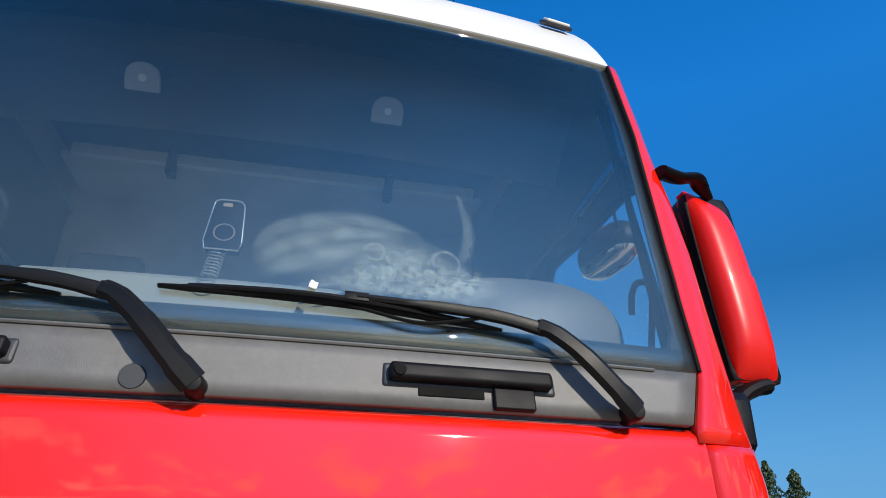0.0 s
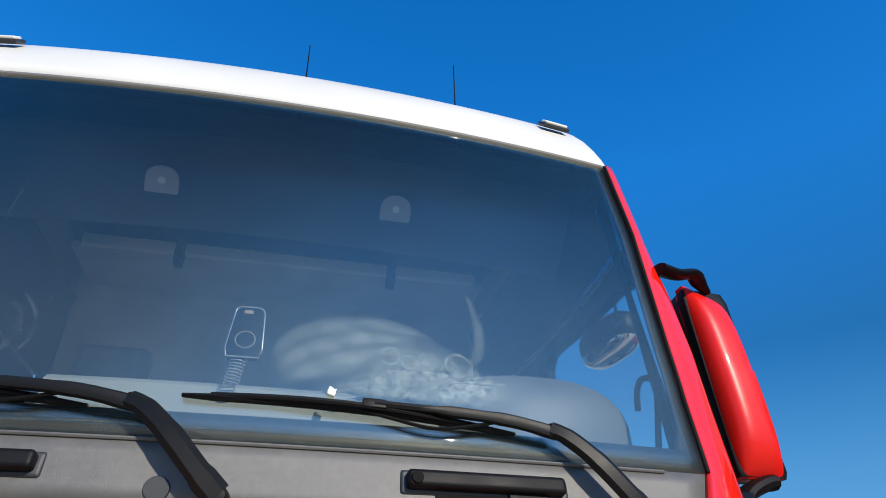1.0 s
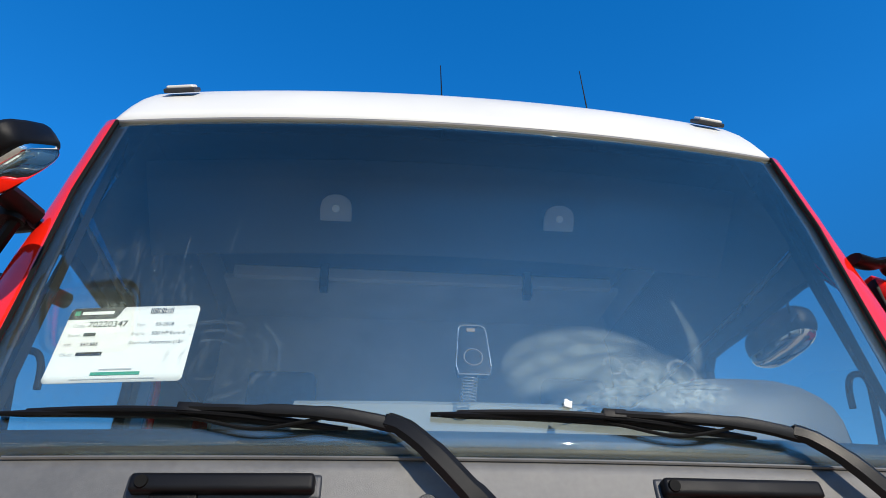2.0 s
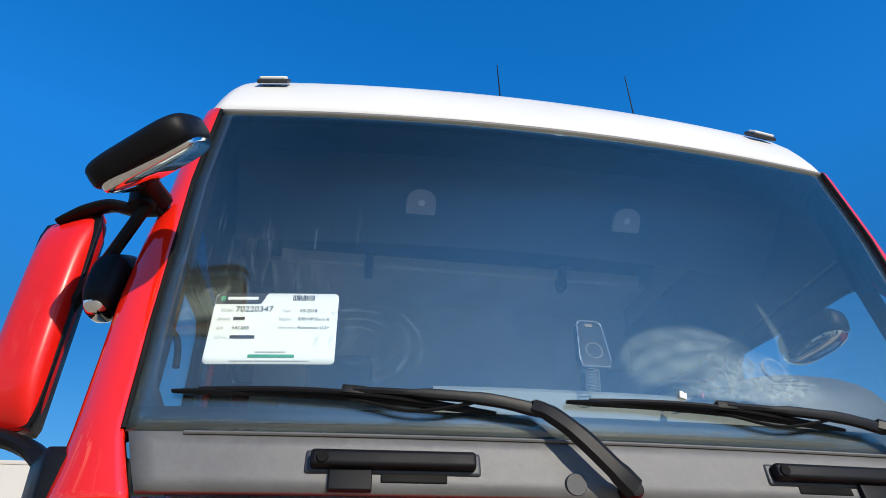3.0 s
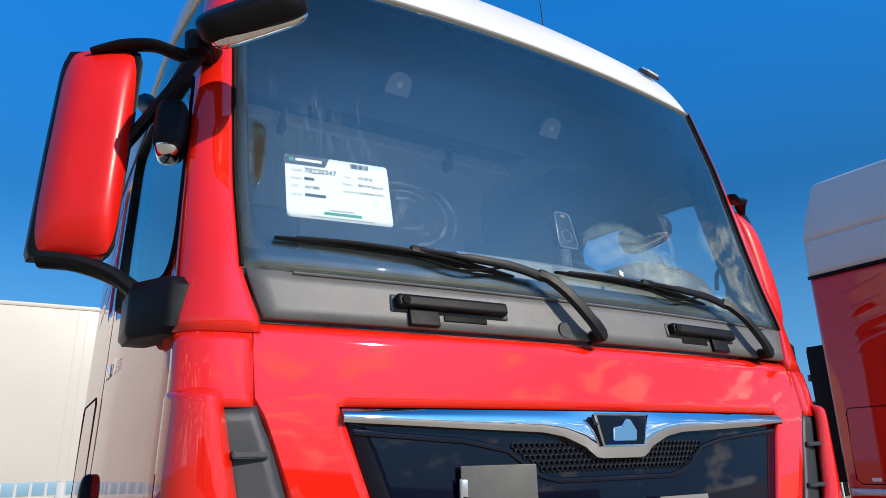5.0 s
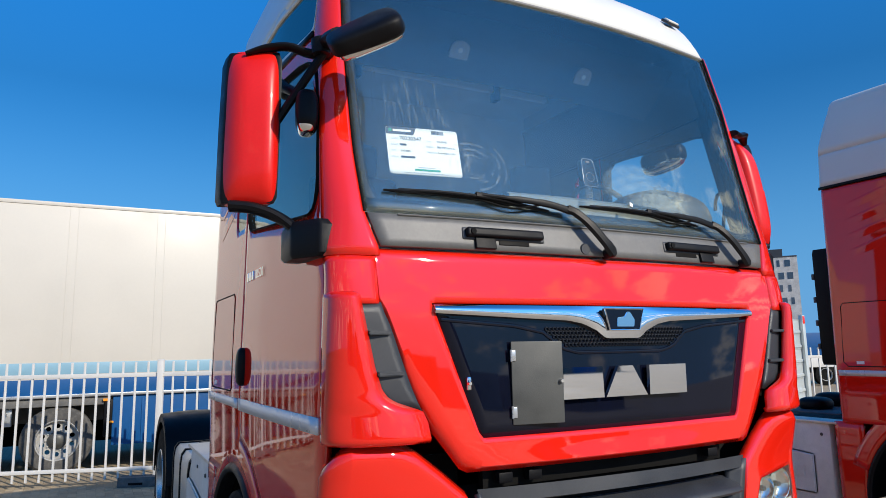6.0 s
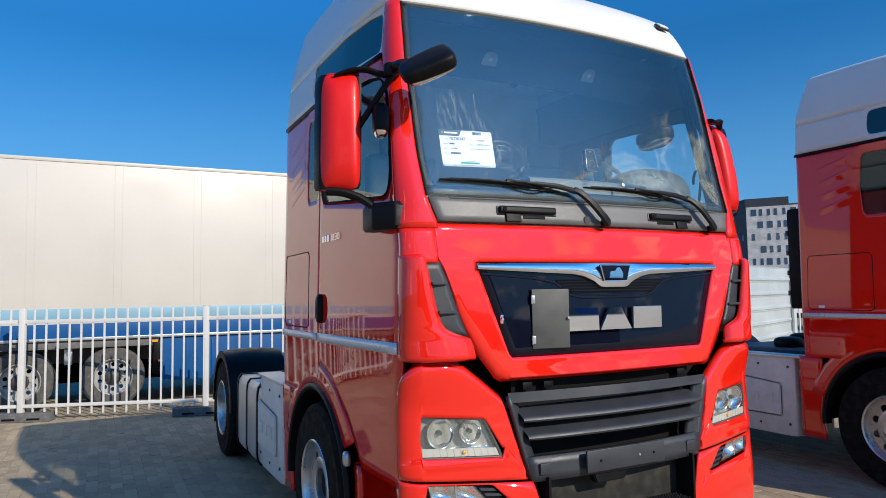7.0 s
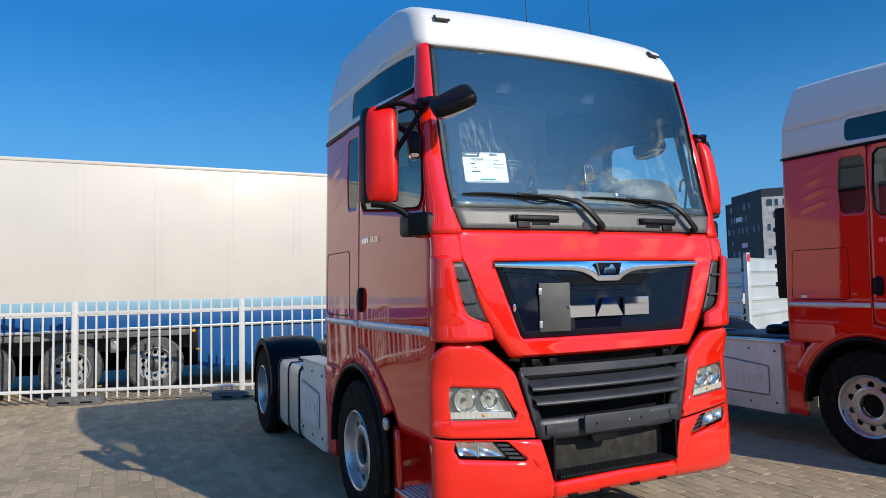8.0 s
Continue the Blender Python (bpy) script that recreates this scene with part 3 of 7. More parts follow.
def stained(m):
    """Old oil and damp patches with their own ragged shape."""
    nt = m.node_tree
    b = nt.nodes["Principled BSDF"]
    src = b.inputs["Base Color"].links[0].from_socket
    geo = nt.nodes.new("ShaderNodeNewGeometry")
    spots = nt.nodes.new("ShaderNodeTexNoise")
    spots.inputs["Scale"].default_value, spots.inputs["Detail"].default_value, spots.inputs["Roughness"].default_value = 1.1, 9, 0.68
    r = nt.nodes.new("ShaderNodeMapRange")
    r.inputs["From Min"].default_value, r.inputs["From Max"].default_value, r.inputs["To Max"].default_value = 0.56, 0.72, 0.60
    mx = nt.nodes.new("ShaderNodeMixRGB")
    mx.inputs["Color2"].default_value = (0.11, 0.092, 0.070, 1)
    nt.links.new(geo.outputs["Position"], spots.inputs["Vector"])
    nt.links.new(spots.outputs["Fac"], r.inputs["Value"])
    nt.links.new(r.outputs[0], mx.inputs["Fac"])
    nt.links.new(src, mx.inputs["Color1"])
    nt.links.new(mx.outputs[0], b.inputs["Base Color"])
    return m


PAVER, FARPAVE = stained(paver_material()), stained(far_paving_material())
bm = bmesh.new()
bmesh.ops.create_grid(bm, x_segments=2, y_segments=2, size=1500)
bmesh.ops.translate(bm, verts=bm.verts[:], vec=(0, 0, -0.0035))
ground = new("ground", finish(bm, FARPAVE, "ground"))
tagged(ground, "grey-brown block paving of a truck yard", "ground", kind="structure")

# ---- the truck's outer form ----
ZT = [.2, .6, 1.2, 1.4, 1.9, 2.11, 2.137, 2.25, 2.4, 2.6, 3.0, 3.33, 3.45, 3.556, 3.62, 3.66, 3.70, 3.75, 3.80, 3.84]
YT = [-.04, -.06, -.03, .0, .023, .061, .066, .084, .111, .152, .238, .323, .368, .423, .473, .523, .623, .773, 1.02, 1.37]
KZ = [.2, 1.2, 1.4, 2.1, 2.25, 2.32, 2.42, 2.6, 3.33, 3.84]
KT = [.12, .12, .06, .045, .048, .056, .067, .0725, .071, .08]
zs = np.linspace(.2, 3.5, 661)
ys = np.interp(zs, ZT, YT)
ks = np.interp(zs, KZ, KT)
win = np.ones(13) / 13
ys = np.convolve(np.pad(ys, 6, mode="edge"), win, mode="valid")
ks = np.convolve(np.pad(ks, 6, mode="edge"), win, mode="valid")


def front(x, z, back=0.0):
    """A point on the truck's nose."""
    return Vector((x, lerp(z, zs, ys) + lerp(z, zs, ks) * x * x + back, z))


def flank(z):
    """Half the cab's width at a height."""
    return lerp(z, [.3, .8, 1.5, 1.75, 2.2, 3.05, 3.33, 3.40], [1.215, 1.225, 1.235, 1.233, 1.222, 1.203, 1.178, 1.165])


def side(s, y, z, out=0.0):
    bulge = 0.012 * min(0, y - 1.25) ** 2
    near = min(1, max(0, 1 - (y - .375) / .6))   # the cab's front edges run forward below, lean back and in above
    back = lerp(z, [2.0, 2.25, 2.6, 2.8, 3.0, 3.34], [-.20, -.12, -.08, -.03, .07, .10])
    inset = lerp(z, [2.0, 2.6, 3.0, 3.34], [.020, .022, .034, .042])
    return Vector((s * (flank(z) - bulge - inset * near + out), y + back * near, z))


def corner(s, xi, z, yo, u, proud=0.0, xo=None, sq=1.0):
    """From the nose at xi round to the flank at yo; u from 0 to 1."""
    p = front(xi, z)
    xo = flank(z) if xo is None else xo
    a = u * math.pi / 2
    return Vector((s * (xi + (xo + proud - xi) * math.sin(a) ** sq), p.y - proud + (yo - p.y + proud) * (1 - max(0, math.cos(a)) ** sq), z))


def build_wheel(parent, x, y, z, s, deep):
    """Wheel on the flank s; deep: the dished rear kind with a twin tyre inside."""
    w = part("wheel", disc_with_holes(0.272, 0.112, 0.205, 0.032, 10, 0.055 if not deep else 0.19, 0.068 if not deep else 0.204), RIM, parent, "dished ten-hole steel truck wheel")
    w.location = (x, y, z)
    if s > 0:
        w.rotation_euler = (0, 0, math.pi)
    R0 = 0.53
    def tyre(a):
        prof = [(a + .30, .288), (a + .305, .33), (a + .29, .42), (a + .295, R0 - .045), (a + .27, R0 - .008), (a + .235, R0)]
        for g in (.20, .145, .09):
            prof += [(a + g + .010, R0 + .002), (a + g + .008, R0 - .014), (a + g - .008, R0 - .014), (a + g - .010, R0 + .002)]
        prof += [(a + .06, R0), (a + .03, R0 - .008), (a + .005, R0 - .045), (a + .01, .42), (a - .003, .33), (a + .005, .288)]
        return lathe(prof, 64)
    part("tyre", tyre(0.0), RUBBER, w, "black truck tyre")
    part("rim", lathe([(.29, .285), (.02, .285), (.004, .300), (-.004, .292), (.004, .280), (.05, .268), (.26, .262), (.29, .285)], 56), RIM, w, "polished rim flange")
    hub_x = 0.10
    if not deep:
        part("hub_ring", lathe([(.060, .188), (.044, .184), (.038, .176), (.038, .128), (.046, .116), (.10, .112)], 48), RIM, w, "raised ring round the hub")
    part("hub", lathe([(.30, .11), (hub_x, .108), (hub_x - .02, .095), (hub_x - .03, .05), (hub_x - .03, 0.0)], 24), SEAL if not deep else ALU, w, "dark wheel hub")
    for k in range(10):
        a = 2 * math.pi * k / 10
        bx = .047 if not deep else .182
        part("wheel_nut", lathe([(bx + .03, .013), (bx, .013), (bx - .004, .009), (bx - .004, 0)], 8, centre=(0, .148 * math.cos(a), .148 * math.sin(a))), SILVER, w)
    if deep:
        part("twin_tyre", tyre(0.33), RUBBER, w, "inner twin tyre")
    return w


def build_truck():
    T = thing("tractor_truck", "red tractor unit with a white high roof and dark grille", "truck", "parked tractor units")

    # -- roof
    levels = [(3.334, .30, 1.176), (3.40, .328, 1.169), (3.46, .358, 1.160), (3.52, .393, 1.149), (3.58, .438, 1.136), (3.63, .485, 1.122), (3.675, .545, 1.108),
              (3.715, .625, 1.094), (3.755, .72, 1.088), (3.79, .84, 1.078), (3.812, .97, 1.058), (3.832, 1.15, 1.015), (3.843, 1.35, .93)]
    bm = bmesh.new()
    rings = []
    for z, yf, xs in levels:
        k = .071
        yf += .023
        pts = []
        xc = xs - .085
        for i in range(21):
            x = xc * i / 20
            pts.append((x, yf + k * x * x))
        yc = yf + k * xc * xc
        for i in range(1, 9):
            a = i / 8 * math.pi / 2
            pts.append((xc + .085 * math.sin(a), yc + .13 * (1 - math.cos(a)) + 2 * k * xc * .085 * math.sin(a) * (1 - i / 8)))
        yb = 2.325 - max(0, z - 3.4) * .22
        for i in range(1, 11):
            pts.append((xs, yc + .13 + (yb - .03 - yc - .13) * i / 10))
        for i in range(1, 5):
            a = i / 4 * math.pi / 2
            pts.append((xs - .03 + .03 * math.cos(a), yb - .03 + .03 * math.sin(a)))
        pts.append((0, yb))
        pts = [(x - .042 * min(1, max(0, 1 - (y - yc) / .6)) * (x / xs) ** 6, y) for x, y in pts]
        full = pts + [(-x, y) for x, y in pts[-2:0:-1]]
        rings.append([bm.verts.new((x, y, z)) for x, y in full])
    n = len(rings[0])
    for r, q in zip(rings, rings[1:]):
        for k in range(n):
            bm.faces.new((r[k], r[(k + 1) % n], q[(k + 1) % n], q[k]))
    top = bm.verts.new((0, 1.75, 3.85))
    for k in range(n):
        bm.faces.new((rings[-1][k], rings[-1][(k + 1) % n], top))
    bmesh.ops.recalc_face_normals(bm, faces=bm.faces[:])
    roof = solid(part("roof", bm, WHITE, T, "white painted high roof"), 0.012)
    for s in (-1, 1):
        lamp = part("roof_lamp", rbox(-.046, .046, -.022, .022, -.018, -.003, .007, 3), ALUPAINT, roof, "clear flat roof marker lamp")
        lamp.matrix_basis = pose(s * .935, .474, 3.572, 44, 0, s * 9)
        base = part("lamp_base", rbox(-.054, .054, -.030, .030, -.028, -.012, .006), DARK, roof)
        base.matrix_basis = pose(s * .935, .474, 3.572, 44, 0, s * 9)
    for x, y, h in ((.0, .86, .375), (.665, .91, .455)):
        part("antenna", sweep([(x, y, 3.72), (x, y, 3.80), (x - .005, y + .02, 3.80 + h)], [.012, .004, .0022], n=8), BLACK, roof, "thin black whip antenna")

    # -- roof sides with their dark windows
    for s in (-1, 1):
        def hole(y):
            m_ = 3.20
            if y <= .39 or y >= 1.62: return m_, m_
            e = max(0, 1 - ((y - .39) / .06)) if y < .45 else max(0, 1 - ((1.62 - y) / .07))
            half = max(0, 1 - e ** 3.5) ** (1 / 3.5)
            lo, hi = lerp(y, [.39, 1.62], [3.060, 3.105]), lerp(y, [.39, .6, 1.62], [3.285, 3.31, 3.325])
            mid = (lo + hi) / 2
            return mid - (mid - lo) * half, mid + (hi - mid) * half
        ycols = sorted(set([.384, .39, .3915, .395, .402, .413, .428, .45, .5, .55, .6] + [.6 + .1 * i for i in range(1, 10)] + [1.52, 1.55, 1.58, 1.60, 1.612, 1.618, 1.62, 1.7, 1.9, 2.1, 2.2, 2.28, 2.30, 2.32]))
        def lower(u, v):
            y = ycols[round(u * (len(ycols) - 1))]
            z = 3.055 + (hole(y)[0] - 3.055) * v
            return side(s, y, z) if y < 2.29 else Vector((s * (flank(z) - (y - 2.29) ** 2 * 20), y, z))
        def upper(u, v):
            y = ycols[round(u * (len(ycols) - 1))]
            z = hole(y)[1] + (3.362 - hole(y)[1]) * v
            return side(s, y, z) if y < 2.29 else Vector((s * (flank(z) - (y - 2.29) ** 2 * 20), y, z))
        bm = weld(joined([grid(lower, len(ycols) - 1, 3, (s, 0, 0)), grid(upper, len(ycols) - 1, 3, (s, 0, 0))]))
        rs = solid(part("roof_side", bm, WHITE, T, "white roof flank"), 0.02)
        part("roof_window", grid(lambda u, v: side(s, .386 + 1.234 * u, lerp(u, [0, 1], [3.056, 3.10]) + v * lerp(u, [0, .14, 1], [.225, .25, .225]), -.008), 10, 2, (s, 0, 0)), TINTGLASS, rs, "dark tinted roof window")
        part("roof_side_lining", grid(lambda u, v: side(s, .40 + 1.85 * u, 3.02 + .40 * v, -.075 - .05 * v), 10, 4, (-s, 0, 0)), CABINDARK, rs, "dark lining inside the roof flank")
        solid(part("roof_trim", grid(lambda u, v: side(s, .40 + 1.92 * u, 3.030 + .024 * v, .003), 16, 1, (s, 0, 0)), BLACK, T, "black trim strip under the roof"), .012)
    solid(part("rear_wall", grid(lambda u, v: Vector(((2 * u - 1) * (flank(.95 + 2.10 * v) - .03), 2.318, .95 + 2.10 * v)), 6, 8, (0, 1, 0)), RED, T, "red rear wall of the cab"), .03)
    solid(part("roof_rear", grid(lambda u, v: Vector(((2 * u - 1) * (flank(3.05 + .29 * v) - .03), 2.318, 3.05 + .29 * v)), 6, 2, (0, 1, 0)), WHITE, T, "white rear of the roof"), .03)

    # -- windscreen, its border, pillars
    def edge(z):
        return lerp(z, [2.10, 2.16, 2.24, 2.5, 3.0, 3.33], [1.018, 1.040, 1.066, 1.080, 1.086, 1.070])
    solid(part("windscreen", grid(lambda u, v: front((2 * u - 1) * (edge(2.237 + 1.095 * v) - .004), 2.237 + 1.095 * v), 40, 30, (0, -1, 0)), GLASS, T, "large curved windscreen with dried wipe marks"), .005)
    solid(part("shade_band", grid(lambda u, v: front((2 * u - 1) * (edge(3.04 + .28 * v) - .03), 3.04 + .28 * v, .0095), 40, 8, (0, -1, 0)), SHADEBAND, T, "dark blue tinted band along the top of the windscreen"), .001)
    def border(bot, top_, wide):
        return [grid(lambda u, v: front((2 * u - 1) * (edge(2.237 + bot * v) - .006), 2.237 + bot * v, .0065), 40, 3, (0, -1, 0)),
                grid(lambda u, v: front((2 * u - 1) * (edge(3.332 - top_ * v) - .006), 3.332 - top_ * v, .0065), 40, 2, (0, -1, 0)),
                *[grid(lambda u, v, q=q: front(q * (edge(2.237 + 1.09 * v) - .006 - wide * u * (1 + 1.6 * max(0, 1 - v * 9))), 2.237 + 1.09 * v, .0068), 3, 30, (0, -1, 0)) for q in (-1, 1)]]
    solid(part("windscreen_border", border(.058, .018, .036), CERAMIC, T, "black printed border of the windscreen"), .003)
    solid(part("top_seal", grid(lambda u, v: front((2 * u - 1) * 1.072, 3.325 + .010 * v, -.004), 40, 1, (0, -1, 0)), GREYSEAL, T, "grey seal along the roof edge"), .02)
    for s in (-1, 1):
        pil = part("pillar", grid(lambda u, v: corner(s, edge(2.078 + 1.262 * v), 2.078 + 1.262 * v, side(s, .371, 2.078 + 1.262 * v).y, u, .004, abs(side(s, .371, 2.078 + 1.262 * v).x)), 12, 36, (s, -1, 0)), RED, T, "red windscreen pillar")
        solid(pil, .03)
        part("pillar_lining", grid(lambda u, v: corner(s, edge(2.24 + 1.09 * v) - .01, 2.24 + 1.09 * v, side(s, .371, 2.24 + 1.09 * v).y + .02, u, -.034, abs(side(s, .371, 2.24 + 1.09 * v).x)), 6, 12, (-s, 1, 0)), CABINDARK, pil)
        part("pillar_seal", sweep([front(s * (edge(z) - .003), z, -.004) for z in np.linspace(2.24, 3.33, 24)], .006, n=6), SEAL, pil, "black rubber seal")

    # -- wiper panel
    wp = solid(part("wiper_panel", grid(lambda u, v: front((2 * u - 1) * (edge(2.114 + .121 * v) - .012), 2.114 + .121 * v, -.004), 40, 4, (0, -1, 0)), PANEL, T, "dark grey plastic panel under the windscreen"), .02)
    part("panel_lip", sweep([front(x, 2.233, -.006) for x in np.linspace(-.94, .94, 30)], .004, n=6), PANEL, wp)
    for s in (-1, 1):
        def fb(x0, x1, z0, z1, d, bev):
            c = front((x0 + x1) / 2 * s, (z0 + z1) / 2)
            slope = 2 * lerp(c.z, zs, ks) * (x0 + x1) / 2
            b = rbox(-(x1 - x0) / 2, (x1 - x0) / 2, -d, .012, -(z1 - z0) / 2, (z1 - z0) / 2, bev, 3)
            bmesh.ops.transform(b, matrix=Matrix.Translation(c) @ pose(0, 0, 0, -13, 0, math.degrees(math.atan(slope)) * s), verts=b.verts[:])
            return b
        h = part("grab_handle", [fb(.338, .678, 2.158, 2.194, .030, .010)], BLACK, wp, "black plastic grab handle")
        part("handle_recess", [fb(.398, .535, 2.134, 2.160, .006, .004)], SEAL, h)
        part("handle_bracket", [fb(.552, .640, 2.114, 2.162, .016, .004)], BLACK, h)
        part("handle_frame", [fb(.326, .690, 2.150, 2.201, .007, .010)], DARK, h)
        hx = -.655 if s < 0 else .358
        part("handle_screw", lathe([(-.004, 0), (-.004, .011), (.0, .0125), (.01, .0125)], 16, "y", front(hx, 2.181, -.033)), SEAL, h)
    part("panel_cap", lathe([(-.004, 0), (-.004, .022), (.0, .024), (.012, .024)], 24, "y", front(-.125, 2.140, -.006)), DARK, wp, "round screw cap")

    # -- wipers
    for dx in (0.0, .867):
        W = lambda x, z, o: front(x + dx, z, 0) + Vector((0, -o, 0))
        base, joint = W(-.014, 2.126, .045), W(-.208, 2.302, .036)
        p = smooth_path([base, W(-.053, 2.164, .055), W(-.118, 2.234, .056), W(-.173, 2.284, .046), joint], 5)
        arm = part("wiper_arm", sweep(p, [.026] * 5 + [.023] * 6 + [.021] * 5 + [.019] * (len(p) - 16), [.012] * len(p), n=6, up=(0, -1, 0)), WIPER, T, "black wiper arm with its blade")
        part("arm_foot", lathe([(-.024, .0), (-.022, .014), (-.015, .019), (.04, .022)], 20, "y", W(-.014, 2.126, .030)), WIPER, arm)
        p2 = smooth_path([joint + Vector((.012, 0, -.008)), W(-.30, 2.314, .037), W(-.44, 2.324, .035), W(-.60, 2.330, .030)], 5)
        part("arm_bar", sweep(p2, [.016] * 3 + [.015] * 4 + [.013] * 4 + [.009] * (len(p2) - 11), [.009] * len(p2), n=8, up=(0, -1, 0)), WIPER, arm)
        part("arm_hinge", sweep([joint + Vector((.004, -.004, .011)), joint + Vector((.0, -.004, -.013))], .007, n=10), BLACK, arm)
        tip, end = (-.985, 2.326), (-.285, 2.292)
        pts = [W(lerp(t, [0, 1], [tip[0], end[0]]), lerp(t, [0, 1], [tip[1], end[1]]) + .010 * math.sin(math.pi * t), .010) for t in np.linspace(0, 1, 12)]
        part("blade", sweep(pts, [.004] + [.008] * 10 + [.004], [.009] + [.010] * 10 + [.006], n=8, up=(0, -1, 0)), BLACK, arm, "black wiper blade")
        pts = [W(lerp(t, [0, 1], [-.93, -.345]), lerp(t, [0, 1], [2.330, 2.300]) + .010 * math.sin(math.pi * t), .010 + .020 * math.sin(math.pi * t)) for t in np.linspace(0, 1, 14)]
        part("blade_frame", sweep(pts, .007, .006, n=8, up=(0, -1, 0)), BLACK, arm)
        part("blade_clip", rbox(-.025, .025, -.009, .009, -.010, .010, .003, 2, Matrix.Translation(W(-.60, 2.329, .028)) @ pose(0, 0, 0, -12, 2, 0)), BLACK, arm)
        p3 = smooth_path([W(-.34, 2.308, .030), W(-.46, 2.288, .020), W(-.56, 2.304, .018), W(-.62, 2.317, .02)], 5)
        part("washer_hose", sweep(p3, .004, n=6), SEAL, arm)

    # -- hood, grille
    HWZ, HWX = [1.315, 1.33, 1.46, 1.55, 1.628, 1.72, 1.80, 1.85, 1.895, 2.108], [.715, .745, .845, .898, .930, .962, .988, 1.006, 1.030, 1.036]
    def hood_bottom(x):
        return lerp(abs(x), HWX, HWZ)
    def g_low(x):
        x = abs(x)
        return 1.430 if x < .655 else lerp(x, [.655, .672, .837], [1.430, 1.452, 1.908]) if x < .837 else lerp(x, [.837, 1.036], [1.908, 2.106])
    def g_top(x):
        x = abs(x)
        return 1.908 if x < .837 else max(1.908, lerp(x, [.837, 1.036], [1.908, 2.106]))
    xc = sorted(set([0, .1, .2, .3, .4, .5, .6, .64, .655, .66, .672, .70, .715, .72, .73, .745, .76, .78, .80, .82, .837, .85, .87, .89, .91, .93, .95, .965, .98, .995, 1.005, 1.012, 1.02, 1.028, 1.033, 1.036]))
    xc = [-x for x in xc[:0:-1]] + xc
    nx = len(xc) - 1
    def crease(x, z):
        # the face steps back a little at the upper ledge, and rolls in at its rim
        r = .030 * max(0, (z - 2.075) / .033) ** 2
        d = hood_bottom(x)
        r += .018 * max(0, 1 - (z - d) / .022) ** 2
        return r
    def hl_(u, v):
        x = xc[round(u * nx)]
        a, b = hood_bottom(x), max(hood_bottom(x), g_low(x))
        v = v if v > .3 else v
        z = a + (b - a) * v
        return front(x, z, crease(x, z))
    def hu_(u, v):
        x = xc[round(u * nx)]
        a = max(hood_bottom(x), g_top(x) if abs(x) >= .837 else 1.908)
        z = a + (2.108 - a) * (1 - (1 - v) ** 1.6)
        return front(x, z, crease(x, z))
    hood = part("hood", weld(joined([grid(hl_, nx, 6, (0, -1, 0)), grid(hu_, nx, 12, (0, -1, 0))]), .0015), RED, T, "glossy red front flap")
    solid(hood, .022)
    gp = solid(part("grille_panel", grid(lambda u, v: front((2 * u - 1) * (.668 + .172 * v), 1.428 + .48 * v, .008), 24, 10, (0, -1, 0)), GLOSS, T, "gloss black grille panel"), .015)
    def bar_low(x):
        return lerp(abs(x), [0, .085, .10, .13, .20, .27, .5, .828], [1.776, 1.776, 1.782, 1.806, 1.834, 1.846, 1.856, 1.872])
    part("chrome_bar", solid_sheet(lambda u, v: front((2 * u - 1) * .832, bar_low((2 * u - 1) * .832) + (1.903 - bar_low((2 * u - 1) * .832)) * v, -.014 + .009 * v - .009 * math.sin(math.pi * v)), 90, 12, .028), CHROME, gp, "chrome bar across the grille")
    part("badge_plate", prism([(-.102, 1.894), (.102, 1.894), (.078, 1.808), (-.078, 1.808)], "y", -.010, .01, .003), GLOSS, gp, "dark badge plate")
    part("badge_rim", [sweep([(-.102, -.010, 1.894), (.102, -.010, 1.894), (.078, -.010, 1.808), (-.078, -.010, 1.808), (-.102, -.010, 1.894)], .004, n=6)], CHROME, gp)
    part("badge_mark", prism([(-.045, 1.822), (.048, 1.822), (.052, 1.85), (.03, 1.88), (.012, 1.882), (-.005, 1.862), (-.04, 1.858)], "y", -.015, -.008, .003), CHROME, gp, "plain silver badge shape")
    # honeycomb between bar and panel
    hexes = []
    for r in range(6):
        for c in range(-22, 23):
            x, z = (c + .5 * (r % 2)) * .0175, 1.737 + r * .0152
            hi = bar_low(x) - .004
            lo = lerp(abs(x), [0, .22, .30, .36, .40], [1.735, 1.735, 1.755, 1.80, 1.84])
            if lo < z - .004 and z + .004 < hi:
                ring = []
                for k in range(6):
                    a = math.pi / 6 + k * math.pi / 3
                    ring.append((x + .0095 * math.cos(a), z + .0095 * math.sin(a)))
                hexes.append((x, z, ring))
    bm = bmesh.new()
    for x, z, ring in hexes:
        y = front(x, z).y + .004
        o = [bm.verts.new((a, y, b)) for a, b in ring]
        i_ = [bm.verts.new((x + (a - x) * .72, y - .003, z + (b - z) * .72)) for a, b in ring]
        d = [bm.verts.new((x + (a - x) * .68, y + .015, z + (b - z) * .68)) for a, b in ring]
        for k in range(6):
            bm.faces.new((o[k], o[(k + 1) % 6], i_[(k + 1) % 6], i_[k]))
            bm.faces.new((i_[k], i_[(k + 1) % 6], d[(k + 1) % 6], d[k]))
        bm.faces.new(d)
    bmesh.ops.recalc_face_normals(bm, faces=bm.faces[:])
    mesh = part("honeycomb_mesh", bm, DARK, gp, "dark honeycomb mesh", smooth=False)
    tagged(mesh, kind="stuff")
    part("grille_brow", sweep([front(x, lerp(abs(x), [0, .22, .30, .37, .5, .80], [1.722, 1.722, 1.742, 1.80, 1.826, 1.850]), .008) for x in np.linspace(-.8, .8, 50)], .005, .008, n=8), GLOSS, gp)
